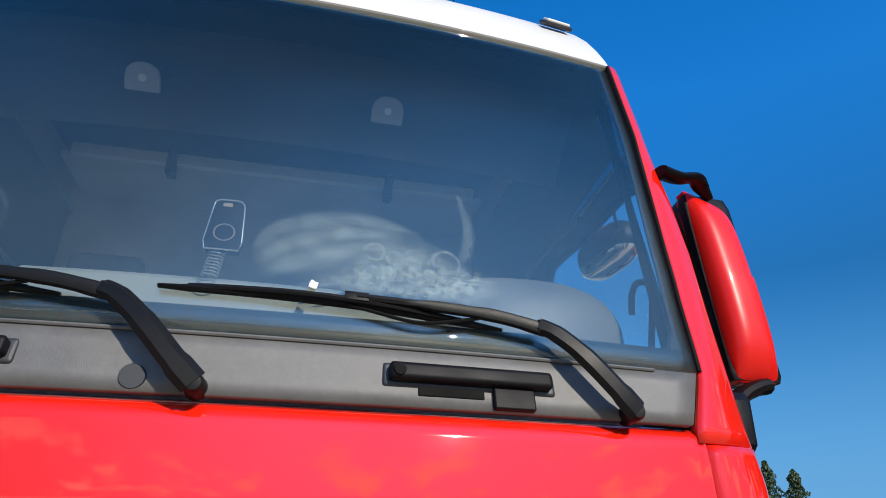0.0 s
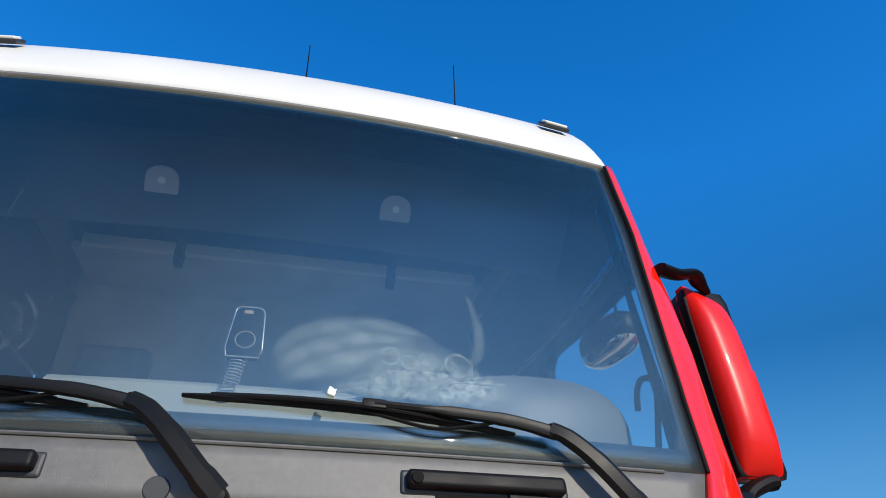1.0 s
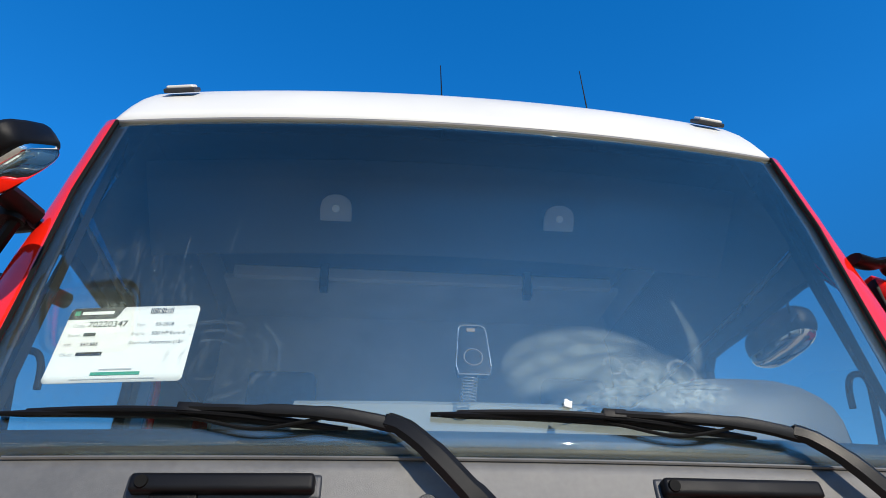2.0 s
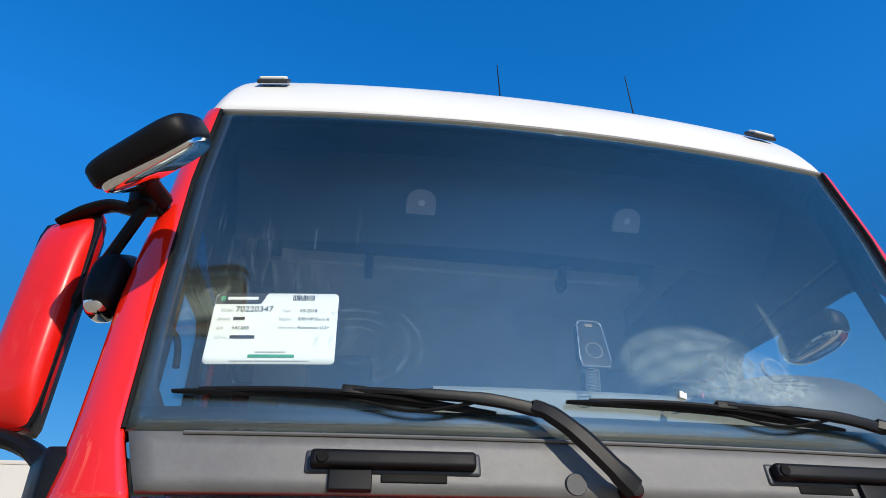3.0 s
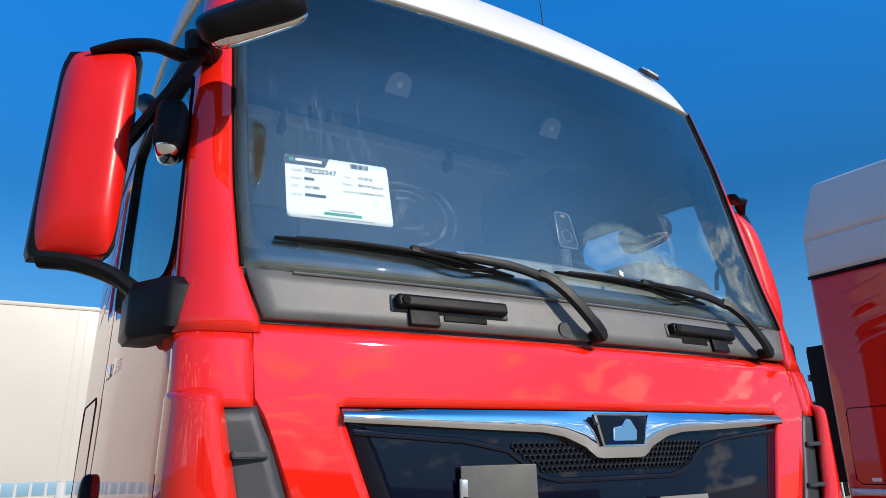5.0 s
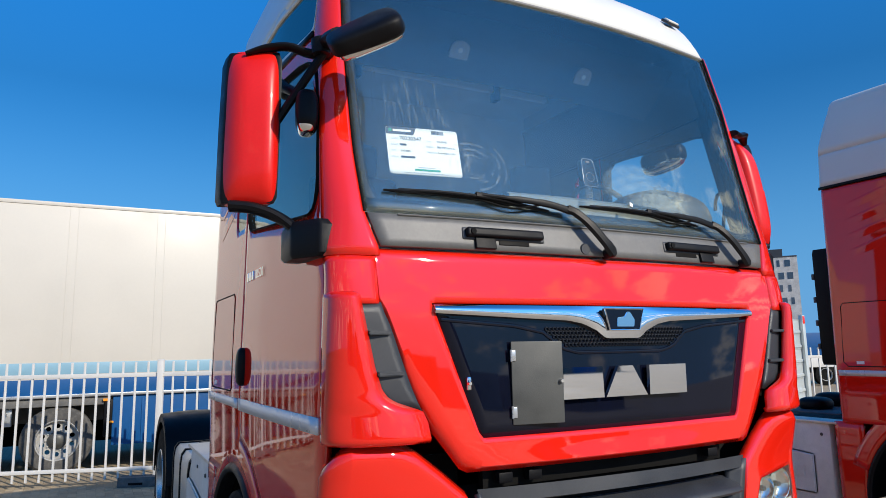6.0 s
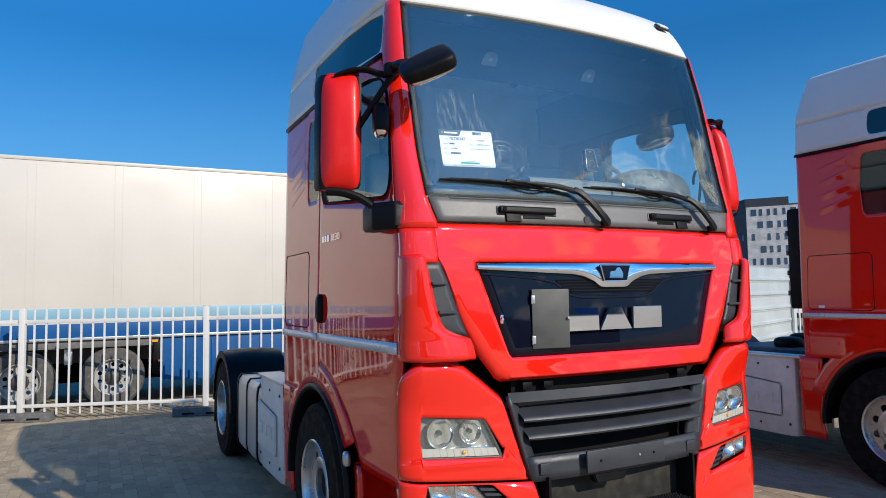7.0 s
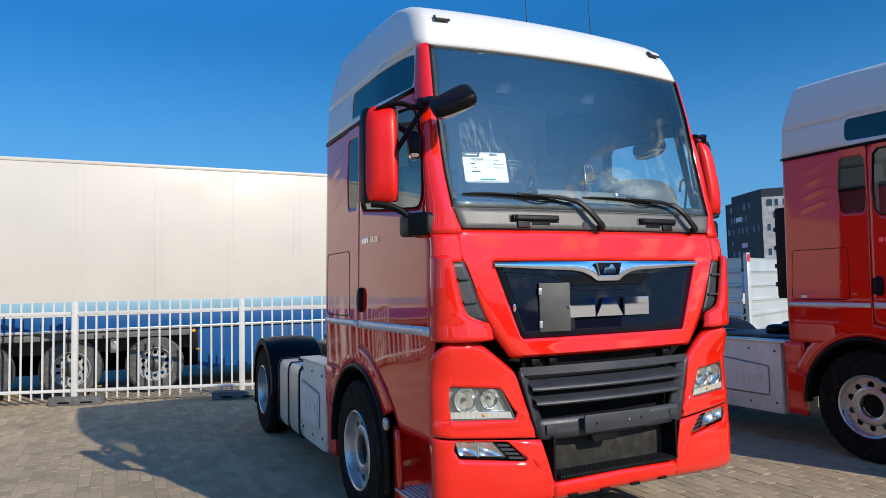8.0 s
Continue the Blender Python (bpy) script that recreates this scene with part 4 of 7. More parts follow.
    # three chrome blocks in place of the maker's lettering
    for xa, xb, xc_, xd in ((-.326, -.128, -.322, -.132), (-.118, .098, -.050, .026), (.111, .318, .115, .320)):
        part("chrome_block", solid_sheet(lambda u, v: Vector((lerp(v, [0, 1], [xa, xc_]) + u * (lerp(v, [0, 1], [xb, xd]) - lerp(v, [0, 1], [xa, xc_])), -.014 + .118 * (-.012 * v + .014 * v * v), 1.549 + .118 * v)), 2, 8, .016), CHROME, gp, "plain chrome block")
    part("grille_lock", [rbox(-.715, -.697, front(-.706, 1.622).y - .010, front(-.706, 1.622).y + .01, 1.598, 1.646, .006, 3), lathe([(-.016, 0), (-.016, .006), (-.008, .009), (.0, .009)], 14, "y", front(-.706, 1.622))], CHROME, gp, "small chrome lock")
    flap = part("metal_flap", rbox(-.528, -.320, -.012, -.004, 1.467, 1.768, .003, 2), GREYMETAL, T, "grey sheet-metal flap on hinges")
    flap.matrix_basis = Matrix.Translation((-.528, .034, 0)) @ pose(0, 0, 0, 0, 0, -11) @ Matrix.Translation((.528, 0, 0))
    for z in (1.512, 1.716):
        part("hinge", [rbox(-.533, -.512, -.017, -.011, z - .020, z + .020, .003), sweep([(-.530, -.015, z - .022), (-.530, -.015, z + .022)], .0045, n=8)], SILVER, flap, "small steel hinge")
    part("flap_lock", lathe([(-.026, 0), (-.026, .006), (-.017, .009), (-.002, .009)], 14, "y", (-.330, 0, 1.620)), CHROME, flap)

    # -- corners beside the hood, cheeks and vents
    for s in (-1, 1):
        def hw(z):
            return lerp(z, HWZ, HWX) + .010
        solid(part("front_corner", grid(lambda u, v: corner(s, max(hw(1.905 + .168 * v) - .009, 1.031), 1.905 + .168 * v, side(s, .371, 1.905 + .168 * v).y, u, .0, abs(side(s, .371, 1.905 + .168 * v).x), .85), 12, 8, (s, -1, 0)), RED, T, "red cab corner"), .02)
        CZ = [1.432, 1.452, 1.50, 1.538, 1.548, 1.571, 1.588, 1.615, 1.69, 1.78, 1.90, 1.945]
        CX = [.862, .866, .874, .890, .922, .985, 1.012, 1.031, 1.054, 1.072, 1.096, 1.102]
        def cheek(u, v):
            z = 1.432 + .513 * v
            xi = lerp(z, CZ, CX)
            pr = lerp(z, [1.43, 1.6], [.050, .036])
            p = corner(s, xi, z, side(s, .371, z).y, u ** .85, pr, abs(side(s, .371, z).x) - pr + .004, .85)
            roll = .020 * max(0, 1 - (1.945 - z) / .02) ** 2 + .016 * max(0, 1 - (z - 1.432) / .02) ** 2 + .022 * max(0, 1 - u / .12) ** 2
            return p + Vector((-s * roll * .4 * u, roll, 0))
        ck = solid(part("cheek", grid(cheek, 18, 60, (s, -1, 0)), RED, T, "red air-guide cheek"), .02)
        def vent(u, v):
            z = 1.535 + .375 * v
            xo = lerp(z, CZ, CX) + .02
            xi = hw(z) - .015
            x = xo + (xi - xo) * u
            return Vector((s * x, front(x, z).y + .006 - .006 * u, z))
        solid(part("vent_panel", grid(vent, 4, 10, (0, -1, 0)), DARK, ck, "dark plastic side vent"), .02)
        for z in (1.665, 1.805):
            xo, xi = lerp(z, CZ, CX), hw(z) - .006
            part("vent_fin", prism([(s * xo, front(xo, z).y - .026), (s * xi, front(xi, z).y - .012), (s * xi, front(xi, z).y + .05), (s * xo, front(xo, z).y + .05)], "z", z - .008, z + .006, .003), DARK, ck, "dark vent fin")

    # -- bumper with lamps
    def bump(s, a, z, back=0.0):
        c = 1.125
        if a <= c:
            p = front(a, z, back)
            return Vector((s * p.x, p.y, z))
        t = min(1.0, (a - c) / .25) * math.pi / 2
        p = front(c, z, back)
        dx = (.087 - back) * math.sin(t)
        return Vector((s * (c + dx), p.y + .27 * dx + .055 * (1 - math.cos(t)), z))
    for s in (-1, 1):
        TOPX, TOPZ = [.588, .592, .707, .80, .926, 1.00, 1.127, 1.20, 1.375], [.845, .86, 1.245, 1.325, 1.425, 1.440, 1.440, 1.425, 1.375]
        def lo_edge(x): return lerp(x, [.58, 1.125, 1.375], [.836, .872, .885])
        def h_lo(x): return lerp(x, [.712, .726, 1.118, 1.126], [1.0, .955, .972, 1.06]) if .712 < x < 1.126 else lerp(x, [.58, .712, 1.126, 1.375], [.842, 1.0, 1.06, 1.06])
        def h_hi(x): return lerp(x, [.712, .726, .80, .815, 1.118, 1.126], [1.0, 1.0, 1.128, 1.143, 1.168, 1.06]) if .712 < x < 1.126 else lerp(x, [.58, .712, 1.126, 1.375], [.842, 1.0, 1.06, 1.06])
        cols = [.588, .592, .61, .64, .67, .70, .712, .718, .726, .74, .76, .78, .80, .815, .85, .9, .95, 1.0, 1.05, 1.1, 1.118, 1.126, 1.135, 1.15, 1.17, 1.2, 1.23, 1.26, 1.29, 1.32, 1.35, 1.375]
        nc = len(cols) - 1
        def roll(x, z):
            t = lerp(x, TOPX, TOPZ)
            return .045 * max(0, 1 - (t - z) / .05) ** 2
        def low(u, v):
            x = cols[round(u * nc)]
            t = lerp(x, TOPX, TOPZ)
            a, b = min(lo_edge(x), t), min(h_lo(x), t)
            z = a + (b - a) * v
            return bump(s, x, z, roll(x, z) - .007 * math.exp(-((z - .935) / .015) ** 2))
        def up(u, v):
            x = cols[round(u * nc)]
            t = lerp(x, TOPX, TOPZ)
            a = min(h_hi(x), t)
            z = a + (t - a) * v
            return bump(s, x, z, roll(x, z))
        solid(part("bumper_corner", weld(joined([grid(low, nc, 8, (s, -1, 0)), grid(up, nc, 14, (s, -1, 0))])), RED, T, "red bumper corner"), .02)
        # headlamp
        def hl_pt(u, v, back):
            x = lerp(v, [0, .25, 1], [.724, .742, .806]) + (1.124 - lerp(v, [0, .25, 1], [.724, .742, .806])) * u
            z = lerp(u, [0, 1], [.956, .973]) + (lerp(u, [0, 1], [1.140, 1.166]) - lerp(u, [0, 1], [.956, .973])) * v
            return bump(s, x, z, back)
        lampo = solid(part("headlamp", grid(lambda u, v: hl_pt(u, v, .046 + .012 * (abs(((u * 6) % 1) * 2 - 1)) * (.4 + .6 * v)), 36, 8, (0, -1, 0)), LAMPBACK, T, "clear glass headlamp with chrome bowls"), .01)
        part("headlamp_lens", grid(lambda u, v: hl_pt(u, v, .004), 14, 8, (0, -1, 0)), LENS, lampo, "clear lens")
        part("headlamp_rim", sweep([hl_pt(u, v, .012) for u, v in [(i / 8, 0) for i in range(8)] + [(1, i / 6) for i in range(6)] + [(1 - i / 8, 1) for i in range(8)] + [(0, 1 - i / 6) for i in range(7)]], .005, n=6), DARK, lampo)
        for cx, r in ((.872, .060), (1.020, .072)):
            c = bump(s, cx, 1.085, .0)
            part("reflector_bowl", lathe([(.006, r + .002), (.0, r + .002), (.001, r), (.014, r * .93), (.030, r * .75), (.042, r * .45), (.046, r * .26), (.036, .016), (.026, .011), (.022, 0)], 28, "y", c + Vector((0, .020, 0))), BOWL, lampo, "round chrome reflector")
            part("lamp_bulb", lathe([(.0, 0), (.0, .010), (.012, .013), (.030, .013)], 14, "y", c + Vector((0, .022, 0))), GREYMETAL, lampo, "dark bulb cap")
        part("lower_lamp_bar", [rbox(-.16, .16, 0, .02, -.017, .017, .006, 2, Matrix.Translation(bump(s, .93, .992, .030)) @ pose(0, 0, 0, 0, 0, s * 12))], CHROME, lampo)
        part("lens_ribs", [solid_sheet(lambda u, v, k=k: hl_pt(.03 + .94 * (k + .5) / 22 + .0425 * (u - .5), .04 + .20 * v, .012 + .0015 * (k % 2)), 1, 2, .006) for k in range(22)], RIBLENS, lampo, "ribbed lower lens strip")
        part("indicator_bulb", blob(hl_pt(.46, .15, .010), (.011, .008, .009), 1.3), AMBER, lampo, "small amber indicator bulb")
        part("lamp_fin", [solid_sheet(lambda u, v, k=k: hl_pt(k + .012 * (u - .5), .24 + .7 * v, .045), 1, 4, .03) for k in (.02, .30)], BOWL, lampo)
        # lower bumper, fog lamp
        cols2 = [.499, .52, .54, .56, .574, .60, .64, .66, .668, .675, .69, .72, .75, .78, .80, .85, .9, .95, 1.0, 1.05, 1.08, 1.09, 1.10, 1.108, 1.125, 1.15, 1.18, 1.22, 1.26, 1.30, 1.34, 1.375]
        n2 = len(cols2) - 1
        def seam(x): return lerp(x, [.499, .56, .574, 1.125, 1.375], [.58, .80, .829, .865, .878])
        def f_lo(x): return lerp(x, [.66, .675, 1.08, 1.108], [.72, .705, .748, .80]) if .66 < x < 1.108 else lerp(x, [.499, .66, 1.108, 1.375], [.56, .72, .80, .80])
        def f_hi(x): return lerp(x, [.66, .675, .78, .80, 1.095, 1.108], [.72, .725, .826, .832, .852, .82]) if .66 < x < 1.108 else lerp(x, [.499, .66, 1.108, 1.375], [.56, .72, .80, .80])
        def bot(x): return lerp(x, [.499, 1.0, 1.375], [.448, .405, .395])
        def low2(u, v):
            x = cols2[round(u * n2)]
            z = bot(x) + (f_lo(x) - bot(x)) * v
            return bump(s, x, z, .03 * max(0, 1 - (z - bot(x)) / .05) ** 2 - .004 * math.exp(-((z - .665) / .02) ** 2))
        def up2(u, v):
            x = cols2[round(u * n2)]
            z = f_hi(x) + (max(seam(x) - .006, f_hi(x)) - f_hi(x)) * v
            return bump(s, x, z)
        solid(part("bumper_lower_corner", weld(joined([grid(low2, n2, 10, (s, -1, 0)), grid(up2, n2, 4, (s, -1, 0))])), RED, T, "red lower bumper corner"), .02)
        def fog_pt(u, v, back):
            x0, x1 = lerp(v, [0, .2, 1], [.668, .682, .785]), lerp(v, [0, 1], [1.085, 1.104])
            z0, z1 = lerp(u, [0, 1], [.705, .750]), lerp(u, [0, 1], [.828, .852])
            return bump(s, x0 + (x1 - x0) * u, z0 + (z1 - z0) * v, back)
        fog = solid(part("fog_lamp", grid(lambda u, v: fog_pt(u, v, .045), 12, 4, (0, -1, 0)), DARK, T, "clear fog lamp in a dark frame"), .01)
        part("fog_bowl", solid_sheet(lambda u, v: fog_pt(.30 + .66 * u, .22 + .72 * v, .016 + .026 * abs(math.sin(2 * math.pi * u)) * math.sin(math.pi * v)), 24, 8, .004), BOWL, fog)
        part("fog_lens", grid(lambda u, v: fog_pt(.28 + .70 * u, .18 + .80 * v, .006), 10, 4, (0, -1, 0)), LENS, fog, "clear lens")
        part("fog_grid", [solid_sheet(lambda u, v, k=k: fog_pt(.02 + .22 * u, .08 + k * .22 + .12 * v, .012), 6, 1, .02) for k in range(4)], DARK, fog)
        part("lamp_divider", [rbox(-.004, .004, .0, .03, -.05, .05, .002, 1, Matrix.Translation(fog_pt(.63, .58, .012)))], SILVER, fog)
    # bumper middle
    solid(part("bumper_lip", grid(lambda u, v: front((2 * u - 1) * .50, lerp(abs(2 * u - 1), [0, 1], [.462, .448]) + v * .122, .03 * max(0, 1 - v / .4) ** 2 + .03 * max(0, (v - .8) / .2)), 24, 8, (0, -1, 0)), RED, T, "red bumper lip"), .03)
    for x in (-.36, -.12, .12, .36):
        part("lip_notch", rbox(x - .035, x + .035, front(x, .47).y - .002, front(x, .47).y + .03, .462, .478, .004), SEAL, T)
    lg = solid(part("lower_grille", grid(lambda u, v: front((2 * u - 1) * lerp(v, [0, 1], [.575, .685]), .835 + .41 * v, .16), 12, 6, (0, -1, 0)), SEAL, T, "dark slatted lower grille"), .01)
    def slat(z, half):
        def f(u, v):
            x = (2 * u - 1) * half
            k = 1 if abs(u - .5) < .47 else .8
            i = round(v * 8)
            oy, oz = [(-.026, .0), (-.022, .011), (-.008, .020), (.075, .056), (.085, .050), (.075, .030), (-.004, -.008), (-.020, -.010), (-.026, .0)][i]
            return front(x, z) + Vector((0, oy * k, oz * k))
        bm = grid(f, 24, 8)
        bmesh.ops.recalc_face_normals(bm, faces=bm.faces[:])
        return bm
    for z, half in ((1.122, .618), (1.034, .596)):
        part("slat", slat(z, half), DARK, lg, "dark grey grille slat")
    part("grille_header", grid(lambda u, v: front((2 * u - 1) * lerp(v, [0, 1], [.668, .685]), 1.208 + .050 * v, .004), 20, 3, (0, -1, 0)), DARK, lg)
    solid(part("grille_foot", grid(lambda u, v: front((2 * u - 1) * lerp(v, [0, 1], [.575, .605]), .818 + .120 * v, .004), 20, 3, (0, -1, 0)), DARK, lg, "dark grey bar under the slats"), .03)
    for s in (-1, 1):
        solid(part("grille_side", grid(lambda u, v: Vector((s * (lerp(v, [0, 1], [.575, .685]) - (.085 - .02 * v) * u), front(.62, .835 + .41 * v).y - .002 + .05 * u, .835 + .41 * v)), 4, 8, (0, -1, 0)), DARK, lg), .02)
        part("grille_cap", [rbox(s * .50 - .035, s * .50 + .035, front(.5, .87).y - .006, front(.5, .87).y + .01, .850, .905, .004)], DARK, lg)
    ph = part("plate_holder", rbox(-.288, .238, -.078, -.064, .838, .948, .006), DARK, T, "empty dark number plate holder")
    for x in (-.20, .06, .16):
        part("holder_clip", lathe([(-.082, 0), (-.082, .006), (-.076, .008)], 10, "y", (x, 0, .892)), SILVER if x == .06 else SEAL, ph)
    for x in (-.4925, .4925):
        part("intake_cheek", rbox(x - .0075, x + .0075, -.04, .10, .58, .835, .003), SEAL, T, "dark side of the bumper recess")
    part("recess_plate", rbox(-.49, .49, .088, .12, .44, .838, .004), RECESS, T, "dusty grey plate in the bumper recess")
    tread = part("front_step", rbox(-.465, .465, -.052, .09, .578, .598, .004), BLACK, T, "black anti-slip step in the bumper")
    bm = bmesh.new()
    for i in range(44):
        for j in range(4):
            x, y = -.45 + i * .0209, -.038 + j * .032
            bmesh.ops.create_cone(bm, cap_ends=True, segments=6, radius1=.008, radius2=.005, depth=.008, matrix=Matrix.Translation((x, y, .602)))
    tagged(part("tread_studs", bm, BLACK, tread, smooth=False), kind="stuff")
    part("tow_bracket", prism([(-.22, .835), (.03, .835), (.0, .765), (-.19, .765)], "y", -.03, .02, .006), BLACK, T, "black bracket under the plate holder")
    for x in (-.55, -.42, .52):
        part("hood_hinge", rbox(x - .03, x + .03, .05, .09, 1.262, 1.30, .006), BLACK, T)
    part("radiator_beam", rbox(-.62, .62, .10, .13, 1.24, 1.34, .004), SEAL, T)

    # -- doors and flanks
    HUB_Y, HUB_Z = 1.50, .53
    def arch(y, r):
        return HUB_Z + math.sqrt(max(0, r * r - (y - HUB_Y) ** 2))
    for s in (-1, 1):
        def d_lo(y): return max(.825, arch(y, .80) if y > .70 else 0)
        def w_lo(y): return lerp(y, [.385, .392, .40, .415, .43, .47, .50, 1.20, 1.30, 1.345, 1.36], [2.6, 2.38, 2.33, 2.292, 2.274, 2.260, 2.262, 2.335, 2.345, 2.40, 2.6])
        def w_hi(y): return lerp(y, [.385, .392, .40, .415, .43, .47, .56, 1.20, 1.30, 1.345, 1.36], [2.6, 2.80, 2.85, 2.884, 2.90, 2.92, 2.940, 2.975, 2.975, 2.93, 2.6])
        yc = [.375, .385, .392, .40, .415, .43, .47, .50, .56, .64, .70, .75, .80, .88, .96, 1.04, 1.12, 1.20, 1.26, 1.30, 1.325, 1.345, 1.354, 1.36, 1.38, 1.398]
        ny = len(yc) - 1
        def pt(y, z):
            return side(s, y, z, -.016 * max(0, 1 - (y - .375) / .05) ** 2 - .006 * max(0, 1 - (1.398 - y) / .012) ** 2)
        def dl(u, v):
            y = yc[round(u * ny)]
            b = w_lo(y) if .385 < y < 1.36 else 2.6
            return pt(y, d_lo(y) + (b - d_lo(y)) * v)
        def du(u, v):
            y = yc[round(u * ny)]
            b = w_hi(y) if .385 < y < 1.36 else 2.6
            return pt(y, b + (3.026 - b) * v)
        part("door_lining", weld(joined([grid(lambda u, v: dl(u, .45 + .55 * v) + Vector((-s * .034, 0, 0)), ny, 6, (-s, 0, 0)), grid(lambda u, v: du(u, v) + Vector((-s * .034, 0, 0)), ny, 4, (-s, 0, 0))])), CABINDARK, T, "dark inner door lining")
        door = solid(part("door", weld(joined([grid(dl, ny, 24, (s, 0, 0)), grid(du, ny, 6, (s, 0, 0))])), RED, T, "glossy red cab door"), .03)
        part("door_window", solid_sheet(lambda u, v: side(s, .385 + .975 * u, w_lo(.385 + .975 * u) + v * (w_hi(.385 + .975 * u) - w_lo(.385 + .975 * u)), -.010), 24, 8, .004), SIDEGLASS, door, "door window pane")
        loop = [(y, w_lo(y)) for y in yc if .385 <= y <= 1.36] + [(y, w_hi(y)) for y in yc[::-1] if .385 <= y <= 1.36]
        part("window_seal", sweep([side(s, y, z, -.013) for y, z in loop], .007, .021, n=8, up=(1, 0, 0)), SEAL, door, "black window seal")
        part("door_handle", [blob((s * 1.240, 1.330, 1.675), (.030, .042, .092), 1.5)], BLACK, door, "black door handle")
        part("handle_well", [rbox(1.38 - .02, 1.38 + .012, -.004, .016, 1.60, 1.75, .012, 3, Matrix(((0, s, 0, s * 1.232), (1, 0, 0, 0), (0, 0, 1, 0), (0, 0, 0, 1))))], SEAL, door)
        solid(part("door_strip", grid(lambda u, v: side(s, .385 + 1.005 * u, 1.464 + .056 * v, .008), 14, 1, (s, 0, 0)), STRIP, door, "silver trim strip"), .012)
        # type badge: the figures stand, the maker's letters are bars
        for k in range(3):
            y = 1.300 - k * .052
            part("badge_bar", [rbox(-.018, .018, -.002, .005, -.022, .022, .002, 1, Matrix(((0, s, 0, s * flank(2.11)), (-s * s, 0, 0, y), (0, 0, 1, 2.11), (0, 0, 0, 1))))], CHROME, door)
        text_mesh("18.500", .062, (0, 0), CHROME, "type_figures", door, bend=lambda a, b: Vector((s * (flank(2.09) + .006), (1.135 - a) if s < 0 else (.94 + a), 2.088 + b)))
        # rear flank with quarter window and locker
        def q_lo(y): return lerp(y, [1.418, 1.43, 1.455, 1.65, 1.685, 1.70], [2.65, 2.42, 2.385, 2.39, 2.43, 2.65])
        def q_hi(y): return lerp(y, [1.418, 1.43, 1.455, 1.65, 1.685, 1.70], [2.65, 2.90, 2.945, 2.95, 2.91, 2.65])
        yq = [1.410, 1.418, 1.421, 1.43, 1.455, 1.50, 1.55, 1.60, 1.65, 1.685, 1.696, 1.70, 1.73, 1.77, 1.81, 1.85, 1.90, 1.95, 2.0, 2.05, 2.10, 2.15, 2.22, 2.28, 2.295, 2.31, 2.32]
        nq = len(yq) - 1
        def qp(y, z):
            return side(s, y, z, -(0 if y < 2.28 else ((y - 2.28) / .04) ** 2 * .03))
        def q_bot(y): return 1.10 if y > 2.12 else max(1.10, arch(y, .67))
        def ql(u, v):
            y = yq[round(u * nq)]
            b = q_lo(y) if 1.418 < y < 1.70 else 2.65
            return qp(y, q_bot(y) + (b - q_bot(y)) * v)
        def qu(u, v):
            y = yq[round(u * nq)]
            b = q_hi(y) if 1.418 < y < 1.70 else 2.65
            return qp(y, b + (3.026 - b) * v)
        part("flank_lining", weld(joined([grid(lambda u, v: ql(u, .3 + .7 * v) + Vector((-s * .034, 0, 0)), nq, 6, (-s, 0, 0)), grid(lambda u, v: qu(u, v) + Vector((-s * .034, 0, 0)), nq, 4, (-s, 0, 0))])), CABINDARK, T, "dark inner flank lining")
        rear = solid(part("rear_flank", weld(joined([grid(ql, nq, 40, (s, 0, 0)), grid(qu, nq, 14, (s, 0, 0))])), RED, T, "red rear flank of the cab"), .03)
        part("quarter_window", solid_sheet(lambda u, v: side(s, 1.418 + .282 * u, q_lo(1.418 + .282 * u) + v * (q_hi(1.418 + .282 * u) - q_lo(1.418 + .282 * u)), -.010), 12, 6, .004), QUARTERGLASS, rear, "small rear side window")
        for k in range(4):
            # pressed louvre: flush below, proud above, rising forwards
            def louvre(u, v, k=k):
                y = 1.76 + .36 * u
                z = 2.46 + .128 * k - .10 * (u - .5) + .075 * v
                return qp(y, z) + Vector((s * (.0015 + .0035 * lerp(v, [0, .72, .85, 1], [0, .95, 1, 0]) * math.sin(math.pi * u) ** 1.4), 0, 0))
            part("louvre", grid(louvre, 12, 8, (s, 0, 0)), RED, rear, "pressed louvre")
        lk = [(1.62, 1.56), (1.62, 2.03), (1.65, 2.055), (2.20, 2.055), (2.22, 2.03), (2.235, 1.58), (2.20, 1.545), (1.65, 1.545), (1.62, 1.56)]
        part("locker_seam", sweep([qp(y, z) for y, z in lk], .004, n=5), SEAL, rear, "seam of the outer locker")
        part("locker_tag", [rbox(-.03, .03, -.001, .003, -.012, .012, .001, 1, Matrix(((0, s, 0, s * flank(1.56)), (1, 0, 0, 2.10), (0, 0, 1, 1.575), (0, 0, 0, 1))))], PAPER, rear)
        solid(part("rear_strip", grid(lambda u, v: qp(1.42 + .86 * u, 1.470 + .045 * v) + Vector((s * .010, 0, 0)), 10, 1, (s, 0, 0)), STRIP, rear, "silver trim strip"), .012)
        # panel round the arch, and the black flare
        a0, a1 = math.radians(148), math.radians(18)
        solid(part("arch_panel", grid(lambda u, v: side(s, HUB_Y - (.665 + .128 * v) * math.cos(math.pi - (a0 + (a1 - a0) * u)) , HUB_Z + (.665 + .128 * v) * math.sin(a0 + (a1 - a0) * u), .002 - .004 * v), 24, 3, (s, 0, 0)), RED, T, "red panel over the wheel arch"), .03)
